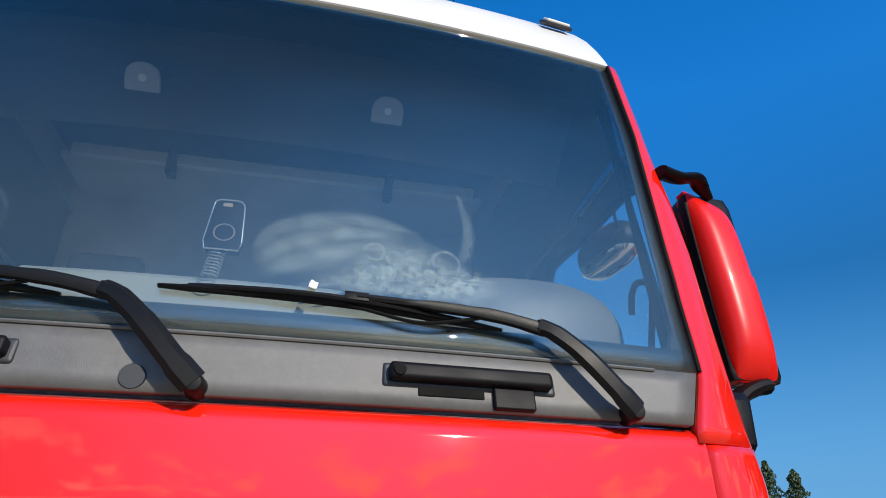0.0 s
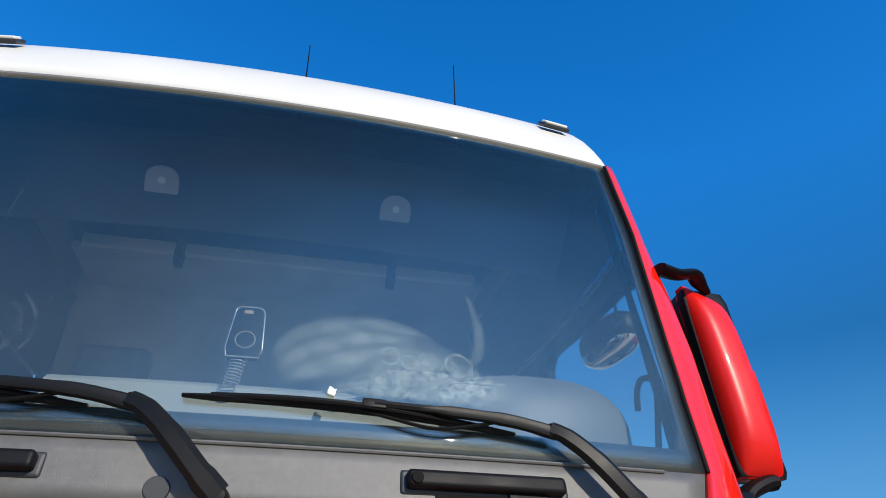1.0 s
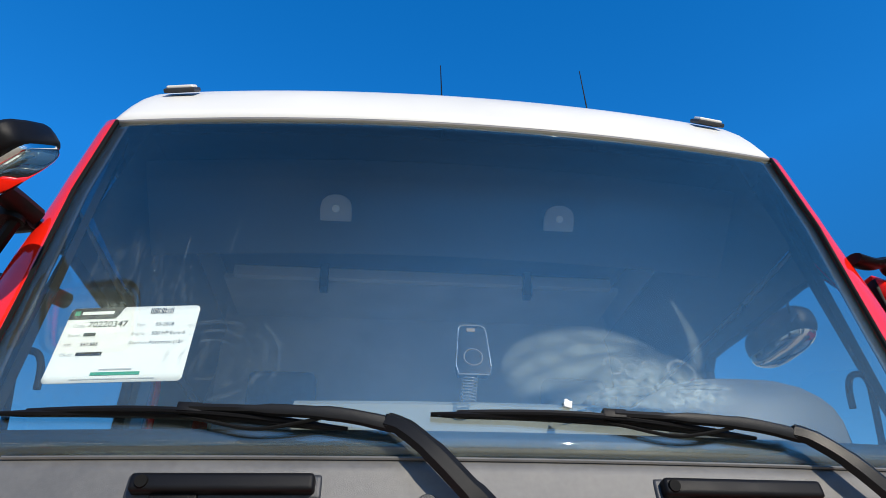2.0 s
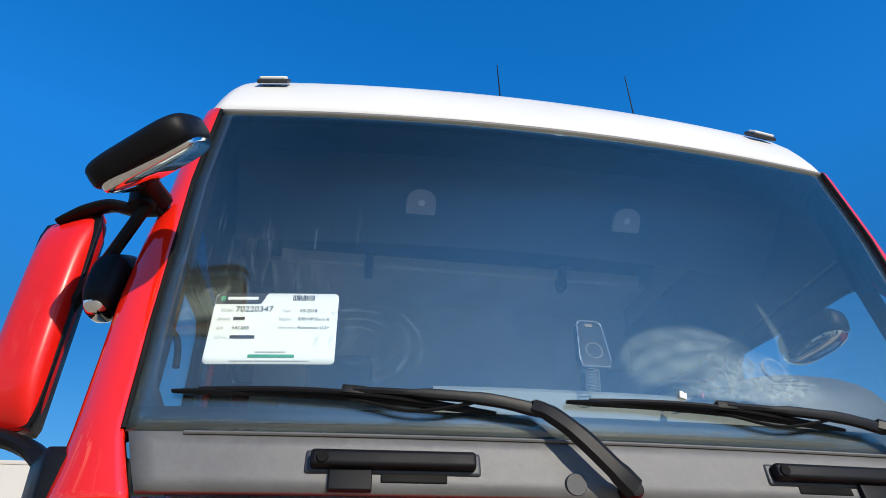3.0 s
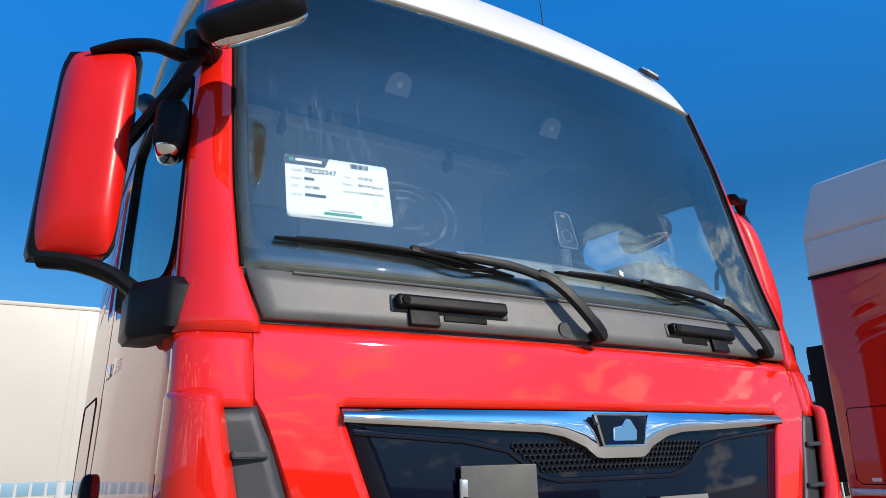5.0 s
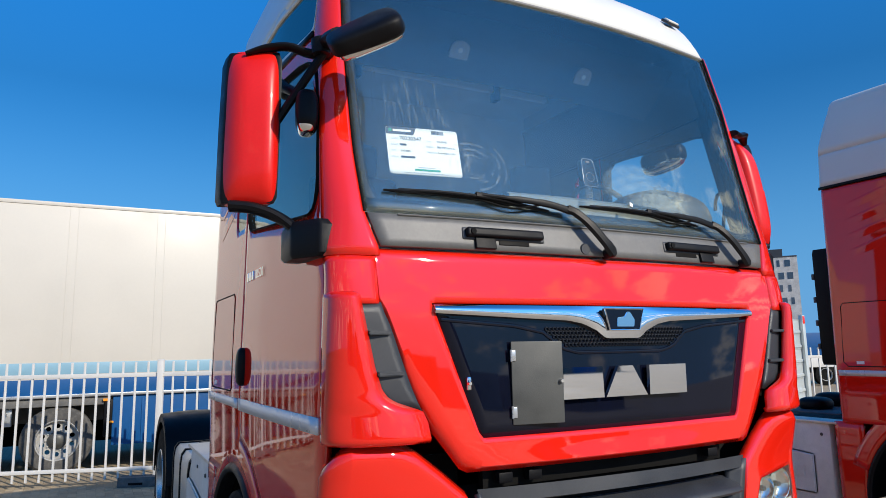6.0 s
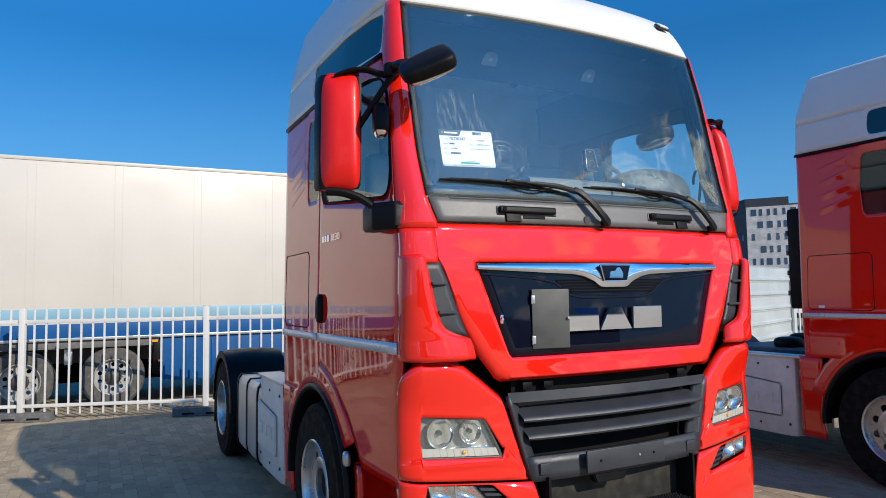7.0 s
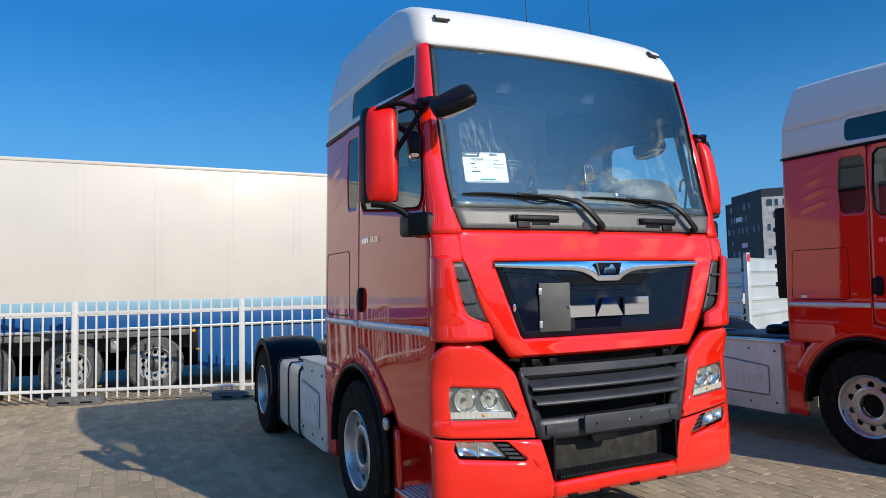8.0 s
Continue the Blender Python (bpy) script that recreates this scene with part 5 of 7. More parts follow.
        part("arch_flare", grid(lambda u, v: Vector((s * (1.225 + .022 * math.sin(v * math.pi) - (.06 if v > .99 else 0)), HUB_Y - (.665 - .055 * v) * math.cos(math.pi * (-.08 + 1.10 * u)), HUB_Z + (.665 - .055 * v) * math.sin(math.pi * (-.08 + 1.10 * u)))), 36, 6, (s, 0, 0)), BLACK, T, "black wheel arch flare")
        part("arch_liner", grid(lambda u, v: Vector((s * (1.20 - .55 * v), HUB_Y - .615 * math.cos(math.pi * u), HUB_Z + .615 * math.sin(math.pi * u))), 24, 2), SEAL, T)
        part("side_marker", blob((s * 1.236, .858, .838), (.022, .034, .044), 1.25), SILVER, T, "small side marker lamp")
        # added dark sheet behind the door gap, for its shade and against leaking light
        part("corner_liner", solid_sheet(lambda u, v: Vector((s * (1.13 + .03 * u), .20 + .30 * u, .84 + 1.21 * v)), 2, 4, .004), SEAL, T)
        # fender behind the front wheel
        solid(part("rear_fender", grid(lambda u, v: side(s, max(2.145, HUB_Y + math.sqrt(max(0, .66 ** 2 - (.34 + .76 * v - HUB_Z) ** 2)) + .002) + (2.375 - max(2.145, HUB_Y + math.sqrt(max(0, .66 ** 2 - (.34 + .76 * v - HUB_Z) ** 2)) + .002)) * u, .34 + .76 * v, -.01), 6, 12, (s, 0, 0)), RED, T, "red fender behind the front wheel"), .03)
        # steps
        solid(part("step_frame", weld(joined([grid(lambda u, v: side(s, .365 + .09 * u, .40 + .42 * v, -.004), 2, 6, (s, 0, 0)), grid(lambda u, v: side(s, .455 + .38 * u, .345 + .075 * v, -.004), 6, 2, (s, 0, 0)), grid(lambda u, v: side(s, .775 + .06 * u, .42 + .40 * v, -.004), 2, 6, (s, 0, 0))])), RED, T, "red frame of the entry steps"), .03)
        # last box reaches inwards past the well as an unseen stop for sunlight
        part("step_well", [rbox(s * 1.19 - s * .30, s * 1.19 - s * .28, .40, .83, .34, .82, .004), rbox(s * .90, s * 1.19, .83, .84, .34, .82, .003), rbox(s * .70, s * 1.18, .215, .235, .43, .86, .003)], RED, T)
        # added unseen wall, blocks sun that would pass the headlamp into the step
        part("lamp_bulkhead", rbox(s * .66, s * 1.12, .215, .235, .86, 1.36, .003), SEAL, T)
        st = part("entry_step", rbox(s * .93, s * 1.215, .46, .775, .415, .432, .004), ALU, T, "aluminium entry step")
        bm = bmesh.new()
        for i in range(8):
            for j in range(9):
                bmesh.ops.create_cone(bm, cap_ends=True, segments=6, radius1=.010, radius2=.006, depth=.007, matrix=Matrix.Translation((s * (.96 + i * .032), .485 + j * .033, .435)))
        tagged(part("step_studs", bm, ALU, st, smooth=False), kind="stuff")

    # -- mirrors
    for s in (-1, 1):
        def mp(u, v, d):
            # u from the inner to the outer edge, v from foot to head; the driver's one is turned in further
            if s < 0:
                x, y = lerp(u, [0, 1], [1.326, 1.508]) - .016 * v, .335 + .095 * u + .030 * v * (1 - u)
            else:
                x, y = lerp(u, [0, 1], [1.312, 1.472]) - .032 * v, .345 + .010 * u + .055 * v
            z = 2.285 + .615 * v + (.03 * (1 - u) - .015 - (.025 * u if s > 0 else 0)) * (1 if v > .5 else 0)
            belly = .055 * (1 - (2 * u - 1) ** 4) * (1 - (2 * v - 1) ** 6)
            # soft corners
            k = .16 * abs((2 * u - 1) * (2 * v - 1)) ** 9
            x, z = x - (x - 1.40) * k, z - (z - 2.59) * k * .5
            return Vector((s * x, y - belly - d + .05 * (v - .4) ** 2, z))
        def leaning(bm):
            # the housing leans with its shell
            for w_ in bm.verts:
                h_ = (w_.co.z - 2.29) / .6
                w_.co += Vector((-s * (.016 if s < 0 else .032) * h_, (.015 if s < 0 else .055) * h_, 0))
            return bm
        bm = grid(lambda u, v: mp(.5 - .5 * math.cos(math.pi * u), .5 - .5 * math.cos(math.pi * v), -.012), 18, 30, (0, -1, 0))
        rim_ = bmesh.ops.extrude_edge_only(bm, edges=[e for e in bm.edges if e.is_boundary])
        bmesh.ops.translate(bm, verts=[g for g in rim_["geom"] if isinstance(g, bmesh.types.BMVert)], vec=(0, .038, 0))
        shell = part("mirror", bm, REDPLASTIC, T, "large wing mirror in a red shell")
        ho = [(1.322, .345), (1.512, .440), (1.520, .520), (1.345, .470)] if s < 0 else [(1.308, .355), (1.474, .365), (1.482, .455), (1.325, .475)]
        part("mirror_housing", leaning(loft_box([(2.290, .92), (2.31, 1.0), (2.60, 1.02), (2.85, 1.0), (2.885, .9)], [(s * a, b) for a, b in ho])), BLACK, shell, "black mirror housing")
        part("mirror_glass", leaning(solid_sheet(lambda u, v: Vector((s * (1.36 + .145 * u), .482 + .045 * u, 2.32 + .54 * v)) if s < 0 else Vector((s * (1.335 + .11 * u), .482 - .010 * u, 2.32 + .54 * v)), 2, 4, .004)), MIRROR, shell, "mirror glass")
        up_ = smooth_path([(s * (1.44 if s < 0 else 1.37), .405, 2.872), (s * (1.37 if s < 0 else 1.33), .385, 2.898), (s * 1.29, .35, 2.905), (s * 1.22, .33, 2.885), (s * 1.14, .30, 2.88)], 5)
        part("upper_arm", sweep(up_, [lerp(i / (len(up_) - 1), [0, .25, .6, 1], [.012, .026, .028, .030]) for i in range(len(up_))], [lerp(i / (len(up_) - 1), [0, .3, 1], [.007, .014, .017]) for i in range(len(up_))], n=12), BLACK, shell, "black mirror arm")
        if s < 0:
            part("arm_strut", sweep([(s * 1.165, .27, 2.89), (s * 1.25, .33, 2.74), (s * 1.33, .375, 2.60)], .017, n=8), BLACK, shell)
        lo_ = smooth_path([(s * (1.48 if s < 0 else 1.42), .42 if s < 0 else .37, 2.278), (s * (1.40 if s < 0 else 1.38), .39 if s < 0 else .37, 2.270), (s * 1.31, .36, 2.235), (s * 1.24, .32, 2.175)], 5)
        part("lower_arm", sweep(lo_, [.034] * len(lo_), [.022] * len(lo_), n=10), BLACK, shell, "black mirror arm")
        part("arm_block", loft_box([(2.075, .86), (2.09, 1.0), (2.19, 1.0), (2.212, .86)], [(s * 1.125, .165), (s * 1.215, .175), (s * 1.285, .30), (s * 1.285, .44), (s * 1.22, .44)]), BLACK, shell, "black mirror foot on the cab corner")
        # kerb mirror high on the door
        KM, KR = (Vector((1.285, .94, 2.925)), (.072, .150, .072)) if s > 0 else (Vector((-1.226, .315, 2.640)), (.044, .062, .086))
        km = part("kerb_mirror", blob(KM, KR, 1.5, pose(0, 0, 0, -8, 0, s * 14)), BLACK, T, "black kerb mirror pod over the door")
        if s > 0:
            part("kerb_mirror_arm", sweep(smooth_path([(s * 1.18, KM.y + .02, KM.z + .12), KM + Vector((-s * .04, .01, .12)), KM + Vector((-s * .01, 0, .05))], 4), .018, n=8), BLACK, km)
        else:
            part("kerb_mirror_arm", sweep(smooth_path([(-1.205, .72, 2.860), (-1.268, .60, 2.850), (-1.275, .46, 2.785), KM + Vector((-.005, .01, .06))], 5), [.026] * 10 + [.020] * 6, n=10), BLACK, km)
        if s > 0:
            part("kerb_mirror_rod", [sweep([KM + Vector((-.02, -.12, .03)), (1.19, .70, 3.03)], .006, n=6), sweep([KM + Vector((-.01, -.14, .02)), (1.20, .74, 2.88)], .006, n=6)], BLACK, km, "thin black stay")
        part("kerb_mirror_glass", blob(KM + (Vector((0, .004, -.022)) if s > 0 else Vector((-.004, -.006, -.026))), tuple(r * (.95 if s > 0 else .80) for r in KR), 1.5, pose(0, 0, 0, -8, 0, s * 14)), MIRROR, km, "convex mirror glass")
    # nose mirror on the passenger's side
    ax = Vector((.82, -.40, .40)).normalized()
    nz = (Vector((0, -.60, .80)) - ax * ax.dot(Vector((0, -.60, .80)))).normalized()
    ay = nz.cross(ax)
    tilt_ = Matrix((ax, ay, nz)).transposed().to_4x4()
    pod = blob((0, 0, 0), (.136, .098, .041), 2.2)
    for v in pod.verts:
        v.co.y *= 1 + .9 * v.co.x
        v.co.z = v.co.z * (1 + .5 * v.co.x) + (.10 * v.co.y * v.co.y / .088 if v.co.z > 0 else 0) * -.3
    bmesh.ops.transform(pod, matrix=Matrix.Translation((-1.112, .005, 2.848)) @ tilt_, verts=pod.verts[:])
    nm = part("nose_mirror", pod, BLACK, T, "black front mirror pod on the pillar")
    part("nose_mirror_glass", blob(Vector((-1.106, .005, 2.848)) - nz * .014, (.124, .088, .040), 2.4, tilt_), MIRROR, nm, "convex mirror glass")
    part("nose_mirror_arm", sweep(smooth_path([(-1.15, .30, 2.90), (-1.17, .22, 2.90), (-1.17, .11, 2.875)], 4), .035, .028, n=10), BLACK, nm)
    part("arm_collar", lathe([(-.05, 0), (-.05, .035), (.006, .04), (.014, .03), (.014, 0)], 16, "z", (-1.185, .27, 2.912)), BLACK, nm)

    # -- cabin
    part("dashboard", [loft_dash()], CABIN, T, "dark grey dashboard")
    part("dash_top", [grid(lambda u, v: (lambda x, k: Vector((x, k[0] + .098 * x * x, k[1])))(-.41 + .84 * u, [(.165, 2.28), (.165, 2.372), (.185, 2.386), (.44, 2.386), (.46, 2.37), (.46, 2.28), (.165, 2.28)][round(v * 6)]), 20, 6)], DASHTOP, T, "pale grey dashboard pad")
    part("binnacle", blob((.74, .50, 2.36), (.30, .22, .19), 1.3), HOODPAD, T, "rounded instrument hood")
    sw = part("steering_wheel", torus((.62, .74, 2.46), .225, .016, pose(0, 0, 0, 62, 0, 0)), BLACK, T, "black steering wheel")
    part("wheel_boss", [blob((.62, .76, 2.44), (.07, .04, .07), 1.2), rbox(.42, .82, .74, .77, 2.425, 2.455, .01)], BLACK, sw)
    part("cab_floor", rbox(-1.17, 1.17, .25, 2.22, 1.48, 1.52, .004), CABIN, T, "cab floor")
    # headliner and header get their shade from the dark colour itself
    part("headliner", solid_sheet(lambda u, v: Vector(((2 * u - 1) * 1.02, .52 + 1.68 * v, 3.44 + .22 * math.sin(math.pi * min(1, v * 1.2) / 2) - .05 * (2 * u - 1) ** 2)), 8, 8, .01), CABINDARK, T, "headliner darkened for the shade inside the cab")
    part("front_header", solid_sheet(lambda u, v: front((2 * u - 1) * 1.03, 3.10 + .22 * v, .19 + .30 * (1 - v)) , 12, 4, .02), CABINDARK, T, "header shelf over the windscreen, darkened for the cab's shade")
    part("rear_lining", rbox(-1.06, 1.06, 2.14, 2.18, 1.5, 3.56, .004), CABIN, T, "dark rear lining")
    for s in (-1, 1):
        d = part("header_pad", prism([(-.052, -.042), (.052, -.042), (.052, .004), (.046, .026), (.030, .040), (.012, .046), (-.012, .046), (-.030, .040), (-.046, .026), (-.052, .004)], "y", -.008, .008, .003), CABINPAD, T, "pale rounded pad over the windscreen")
        d.matrix_basis = pose(-.390 if s < 0 else .368, .600, 3.178, 40, 0, 0)
        part("pad_button", lathe([(-.011, 0), (-.011, .012), (-.006, .014)], 12, "y"), CABIN, d)
        seat = part("seat", [rbox(s * .62 - .26, s * .62 + .26, .95, 1.45, 1.95, 2.10, .05, 3), rbox(s * .62 - .25, s * .62 + .25, 1.38, 1.52, 2.05, 2.72, .05, 3, None)], FABRIC, T, "dark fabric seat")
        part("headrest", rbox(s * .62 - .14, s * .62 + .14, 1.42, 1.52, 2.72, 2.92, .04, 3), FABRIC, seat)
        part("grab_pole", sweep(smooth_path([(s * 1.080, .37, 2.30), (s * 1.084, .36, 2.38), (s * 1.098, .355, 2.50), (s * 1.090, .355, 2.543), (s * 1.060, .36, 2.543), (s * 1.044, .365, 2.51), (s * 1.040, .37, 2.455)], 5), .009, n=10), SEAL, T, "dark grab rail at the pillar")
        part("inner_pillar", solid_sheet(lambda u, v: Vector((s * lerp(u, [0, 1], [1.055, 1.165 - .055 * v]), lerp(u, [0, 1], [.0, .12]) + lerp(2.25 + 1.05 * v, [2.25, 3.3], [.215, .435]), 2.25 + 1.05 * v)), 2, 6, .02), SEAL, T, "dark inner pillar trim")
    for x0, x1 in ((-.95, -.53), (-.49, .49), (.53, .95)):
        part("shelf_edge", rbox(x0, x1, 1.68, 1.72, 3.50, 3.556, .006), CABINLIGHT, T, "pale edge of the rear shelf")
    part("rear_shelf", rbox(-1.0, 1.0, 1.72, 2.2, 3.50, 3.53, .004), CABIN, T)
    part("shelf_brackets", [rbox(x - .02, x + .02, 1.66, 1.73, 3.44, 3.57, .005) for x in (-.51, .51)], SEAL, T)

    # -- chassis and what hangs on it
    for s in (-1, 1):
        part("frame_rail", rbox(s * .42 - .04, s * .42 + .04, .55, 6.25, .78, 1.05, .008), TRAILERGREY, T, "dark steel frame rail")
        build_wheel(T, s * 1.235, 1.50, .53, s, False)
        build_wheel(T, s * 1.235, 5.12, .53, s, True)
        part("mudguard", solid_sheet(lambda u, v: Vector((s * (1.235 - .62 * v), 5.12 - (.61 + .015 * math.sin(v * math.pi)) * math.cos(math.pi * (.02 + .96 * u)), .55 + (.60 + .02 * math.sin(v * math.pi)) * math.sin(math.pi * (.02 + .96 * u)))), 28, 8, .012), BLACK, T, "black plastic mudguard")
        part("mudguard_skirt", solid_sheet(lambda u, v: Vector((s * (1.235 - .004), 5.12 - lerp(v, [0, 1], [.545, .61]) * math.cos(math.pi * u), .55 + lerp(v, [0, 1], [.535, .60]) * math.sin(math.pi * u))), 28, 2, .010), BLACK, T)
        part("mud_flap", rbox(s * 1.22, s * .66, 5.73, 5.745, .28, .62, .003), SEAL, T, "black mud flap")
        # silver side box with embossed panel
        bx = part("side_box", loft_box([(.31, .97), (.33, 1.0), (1.03, 1.0), (1.07, .97)], [(s * 1.215, 2.43), (s * 1.215, 3.24), (s * .60, 3.24), (s * .60, 2.43)]), ALUPAINT, T, "silver-grey side box with a pressed panel")
        part("box_panel", prism([(2.575, .49), (3.215, .49), (3.215, .875), (2.575, .815)], "x", s * 1.205, s * 1.236, .018, 3), ALUPAINT, bx)
        for k, (y0, y1) in enumerate(((2.66, 2.79), (2.82, 2.95), (2.98, 3.11))):
            part("embossed_block", prism([(y0, .615), (y1, .615), (y1, .715), (y0, .715)], "x", s * 1.230, s * 1.246, .007), ALUPAINT, bx, "plain pressed block")
        for y, z in ((2.50, .42), (2.83, .40), (3.17, .42), (2.50, .98), (2.83, .99), (3.17, .98)):
            part("box_rivet", lathe([(0, .014), (.008, .010), (.009, 0)] if s > 0 else [(0, .014), (-.008, .010), (-.009, 0)], 10, "x", (s * 1.214, y, z)), GREYMETAL, bx)
        part("box_cover", rbox(s * 1.02, s * 1.225, 2.36, 3.26, 1.07, 1.092, .006), ALU, bx, "bright cover plate")
        part("box_lid", rbox(s * .60, s * 1.02, 2.38, 3.25, 1.06, 1.080, .004), SEAL, bx, "black lid behind the cover plate")
        tank = part("fuel_tank", loft_box([(.26, .88), (.30, .97), (.36, 1.0), (.86, 1.0), (.93, .97), (.97, .88)], [(s * 1.20, 3.29), (s * 1.20, 4.44), (s * .60, 4.44), (s * .60, 3.29)]), ALU, T, "aluminium fuel tank with black straps")
        for y in (3.40, 3.86, 4.32):
            part("tank_strap", loft_box([(.25, .89), (.29, .98), (.36, 1.012), (.86, 1.012), (.94, .98), (.98, .89)], [(s * 1.205, y - .022), (s * 1.205, y + .022), (s * .595, y + .022), (s * .595, y - .022)]), BLACK, tank)
        part("tank_cap", lathe([(0, .06), (.03, .06), (.036, .05), (.036, 0)], 20, "z", (s * .98, 4.06, .962)), BLACK, tank)
    part("crossmember", [rbox(-.42, .42, y - .05, y + .05, .80, 1.02, .006) for y in (2.5, 3.6, 4.7, 6.15)], TRAILERGREY, T)
    part("walkway", rbox(-.55, .55, 2.75, 3.85, 1.06, 1.085, .004), TRAILERGREY, T, "dark chequered walkway behind the cab")
    fw = part("fifth_wheel", prism([(-.45, 4.72), (-.45, 5.10), (-.30, 5.45), (-.10, 5.60), (-.05, 5.25), (.05, 5.25), (.10, 5.60), (.30, 5.45), (.45, 5.10), (.45, 4.72)], "z", 1.12, 1.17, .012), BLACK, T, "black fifth wheel coupling plate")
    part("coupling_stand", [rbox(-.40, -.30, 4.85, 5.2, 1.04, 1.12, .01), rbox(.30, .40, 4.85, 5.2, 1.04, 1.12, .01)], BLACK, fw)
    part("intake_duct", loft_box([(1.55, .95), (1.58, 1.0), (2.50, 1.0), (2.54, .95)], [(-1.12, 2.30), (-.80, 2.30), (-.80, 2.50), (-1.12, 2.50)]), BLACK, T, "black air intake duct behind the cab")
    for z in (1.68, 1.88, 2.08, 2.28):
        part("duct_rib", rbox(-1.125, -.79, 2.495, 2.515, z, z + .05, .006), TRAILERGREY, T)
    part("battery_box", [rbox(-.40, .40, 2.55, 2.72, 1.03, 1.20, .02), blob((.25, 3.3, 1.14), (.12, .18, .08), 1.5), blob((-.2, 3.2, 1.13), (.14, .14, .07), 1.5)], BLACK, T)
    part("engine_block", rbox(-.75, .75, .15, 2.25, .42, .95, .05), SEAL, T)
    part("front_axle", rbox(-.95, .95, 1.42, 1.58, .45, .58, .03), SEAL, T)
    part("rear_axle", rbox(-.85, .85, 5.02, 5.22, .43, .63, .05), SEAL, T)
    return T


truck = build_truck()
second = copy_thing(truck, pose(4.775, -.935, 0))
tagged(second, "second red tractor unit with white roof, flank in shade")

# ---- on the windscreen of the nearer truck ----
screen = next(o for o in truck.children if o.name.startswith("windscreen") and "border" not in o.name)
def thin_out(ob, share):
    """Store how thick the film lies at each vertex of a mark."""
    at = ob.data.attributes.new("film", "FLOAT", "POINT")
    for v in ob.data.vertices:
        at.data[v.index].value = share(v.index)
    return ob


def smear_patch(outline, name, mat_, label, back=.0075):
    """A film on the inner face of the glass, bounded by an outline in (x, z)."""
    n_ = len(outline)
    cx, cz = sum(p[0] for p in outline) / n_, sum(p[1] for p in outline) / n_
    bm = bmesh.new()
    rings = []
    for k in range(7):
        f = 1 - k / 7
        rings.append([bm.verts.new(front(cx + (x - cx) * f, cz + (z - cz) * f, back)) for x, z in outline])
    for r, q in zip(rings, rings[1:]):
        for i in range(n_):
            bm.faces.new((r[i], r[(i + 1) % n_], q[(i + 1) % n_], q[i]))
    bm.faces.new(rings[-1])
    bmesh.ops.recalc_face_normals(bm, faces=bm.faces[:])
    return thin_out(part(name, bm, mat_, screen, label), lambda i: min(1.0, (i // n_) / 3) ** .8)


def ragged(points, amount, seed, steps=5):
    rnd = random.Random(seed)
    loop = smooth_path([(x, 0, z) for x, z in points + points[:1]], steps)[:-1]
    return [(p.x + rnd.uniform(-amount, amount), p.z + rnd.uniform(-amount, amount)) for p in loop]


def stroke(line, wide, name, mat_, label, back=.0075, steps=8):
    """A wiped band along a line in (x, z); wide: its half width at each of the line's points."""
    path_ = smooth_path([(x, 0, z) for x, z in line], steps)
    n_ = len(path_) - 1
    def f(u, v):
        i = round(u * n_)
        p, q = path_[max(i - 1, 0)], path_[min(i + 1, n_)]
        d_ = (q - p).normalized()
        h = lerp(i / n_, [k / (len(wide) - 1) for k in range(len(wide))], wide) * (2 * v - 1)
        return front(path_[i].x - d_.z * h, path_[i].z + d_.x * h, back)
    def share(i):
        # full along the middle, none at the sides and tips
        p = path_[min(range(n_ + 1), key=lambda k: (co[i].x - path_[k].x) ** 2 + (co[i].z - path_[k].z) ** 2)]
        k = path_.index(p) / n_
        h = lerp(k, [j / (len(wide) - 1) for j in range(len(wide))], wide)
        off = math.hypot(co[i].x - p.x, co[i].z - p.z) / max(h, .001)
        return max(0.0, 1 - off * off) * min(1.0, k * 8, (1 - k) * 5)
    ob = part(name, grid(f, n_, 8, (0, -1, 0)), mat_, screen, label)
    co = [v.co.copy() for v in ob.data.vertices]
    return thin_out(ob, share)


smear_patch(ragged([(.05, 2.40), (.08, 2.485), (.165, 2.540), (.27, 2.560), (.36, 2.548), (.45, 2.505), (.52, 2.46), (.45, 2.385), (.20, 2.365)], .005, 21), "wipe_haze", SMEAR, "soft haze of dried wipe marks", .0072)
# a broad sweep, a second one under it, and the foamy patch where the cloth stopped
stroke([(.045, 2.430), (.085, 2.490), (.165, 2.530), (.265, 2.550), (.345, 2.540), (.405, 2.520)], [.014, .024, .026, .022, .016, .005], "wipe_mark", SMEAR, "pale sweep of a dried wipe mark")
stroke([(.050, 2.405), (.110, 2.455), (.190, 2.492), (.270, 2.508), (.340, 2.505)], [.018, .026, .026, .018, .006], "wipe_mark", SMEAR, "pale sweep of a dried wipe mark", .0079)
stroke([(.060, 2.378), (.160, 2.425), (.270, 2.455), (.360, 2.462), (.450, 2.452)], [.020, .030, .032, .030, .018], "wipe_mark", SMEAR, "pale sweep of a dried wipe mark", .0083)
for k_, f_ in enumerate((1.0, .90, .78)):
    smear_patch([(.42 + (x - .42) * f_, 2.415 + (z - 2.415) * f_) for x, z in ragged([(.13, 2.36), (.20, 2.400), (.29, 2.455), (.38, 2.490), (.455, 2.480), (.52, 2.452), (.575, 2.432), (.603, 2.405), (.588, 2.372), (.52, 2.352), (.37, 2.348), (.22, 2.350)], .007, 3 + k_)], "foam_mark", FOAM, "foamy dried patch", .0086 + .0004 * k_)
stroke([(.503, 2.672), (.520, 2.610), (.528, 2.550), (.520, 2.495), (.500, 2.462)], [.004, .013, .017, .018, .014], "wipe_streak", SMEAR, "pale dried streak", .0100)
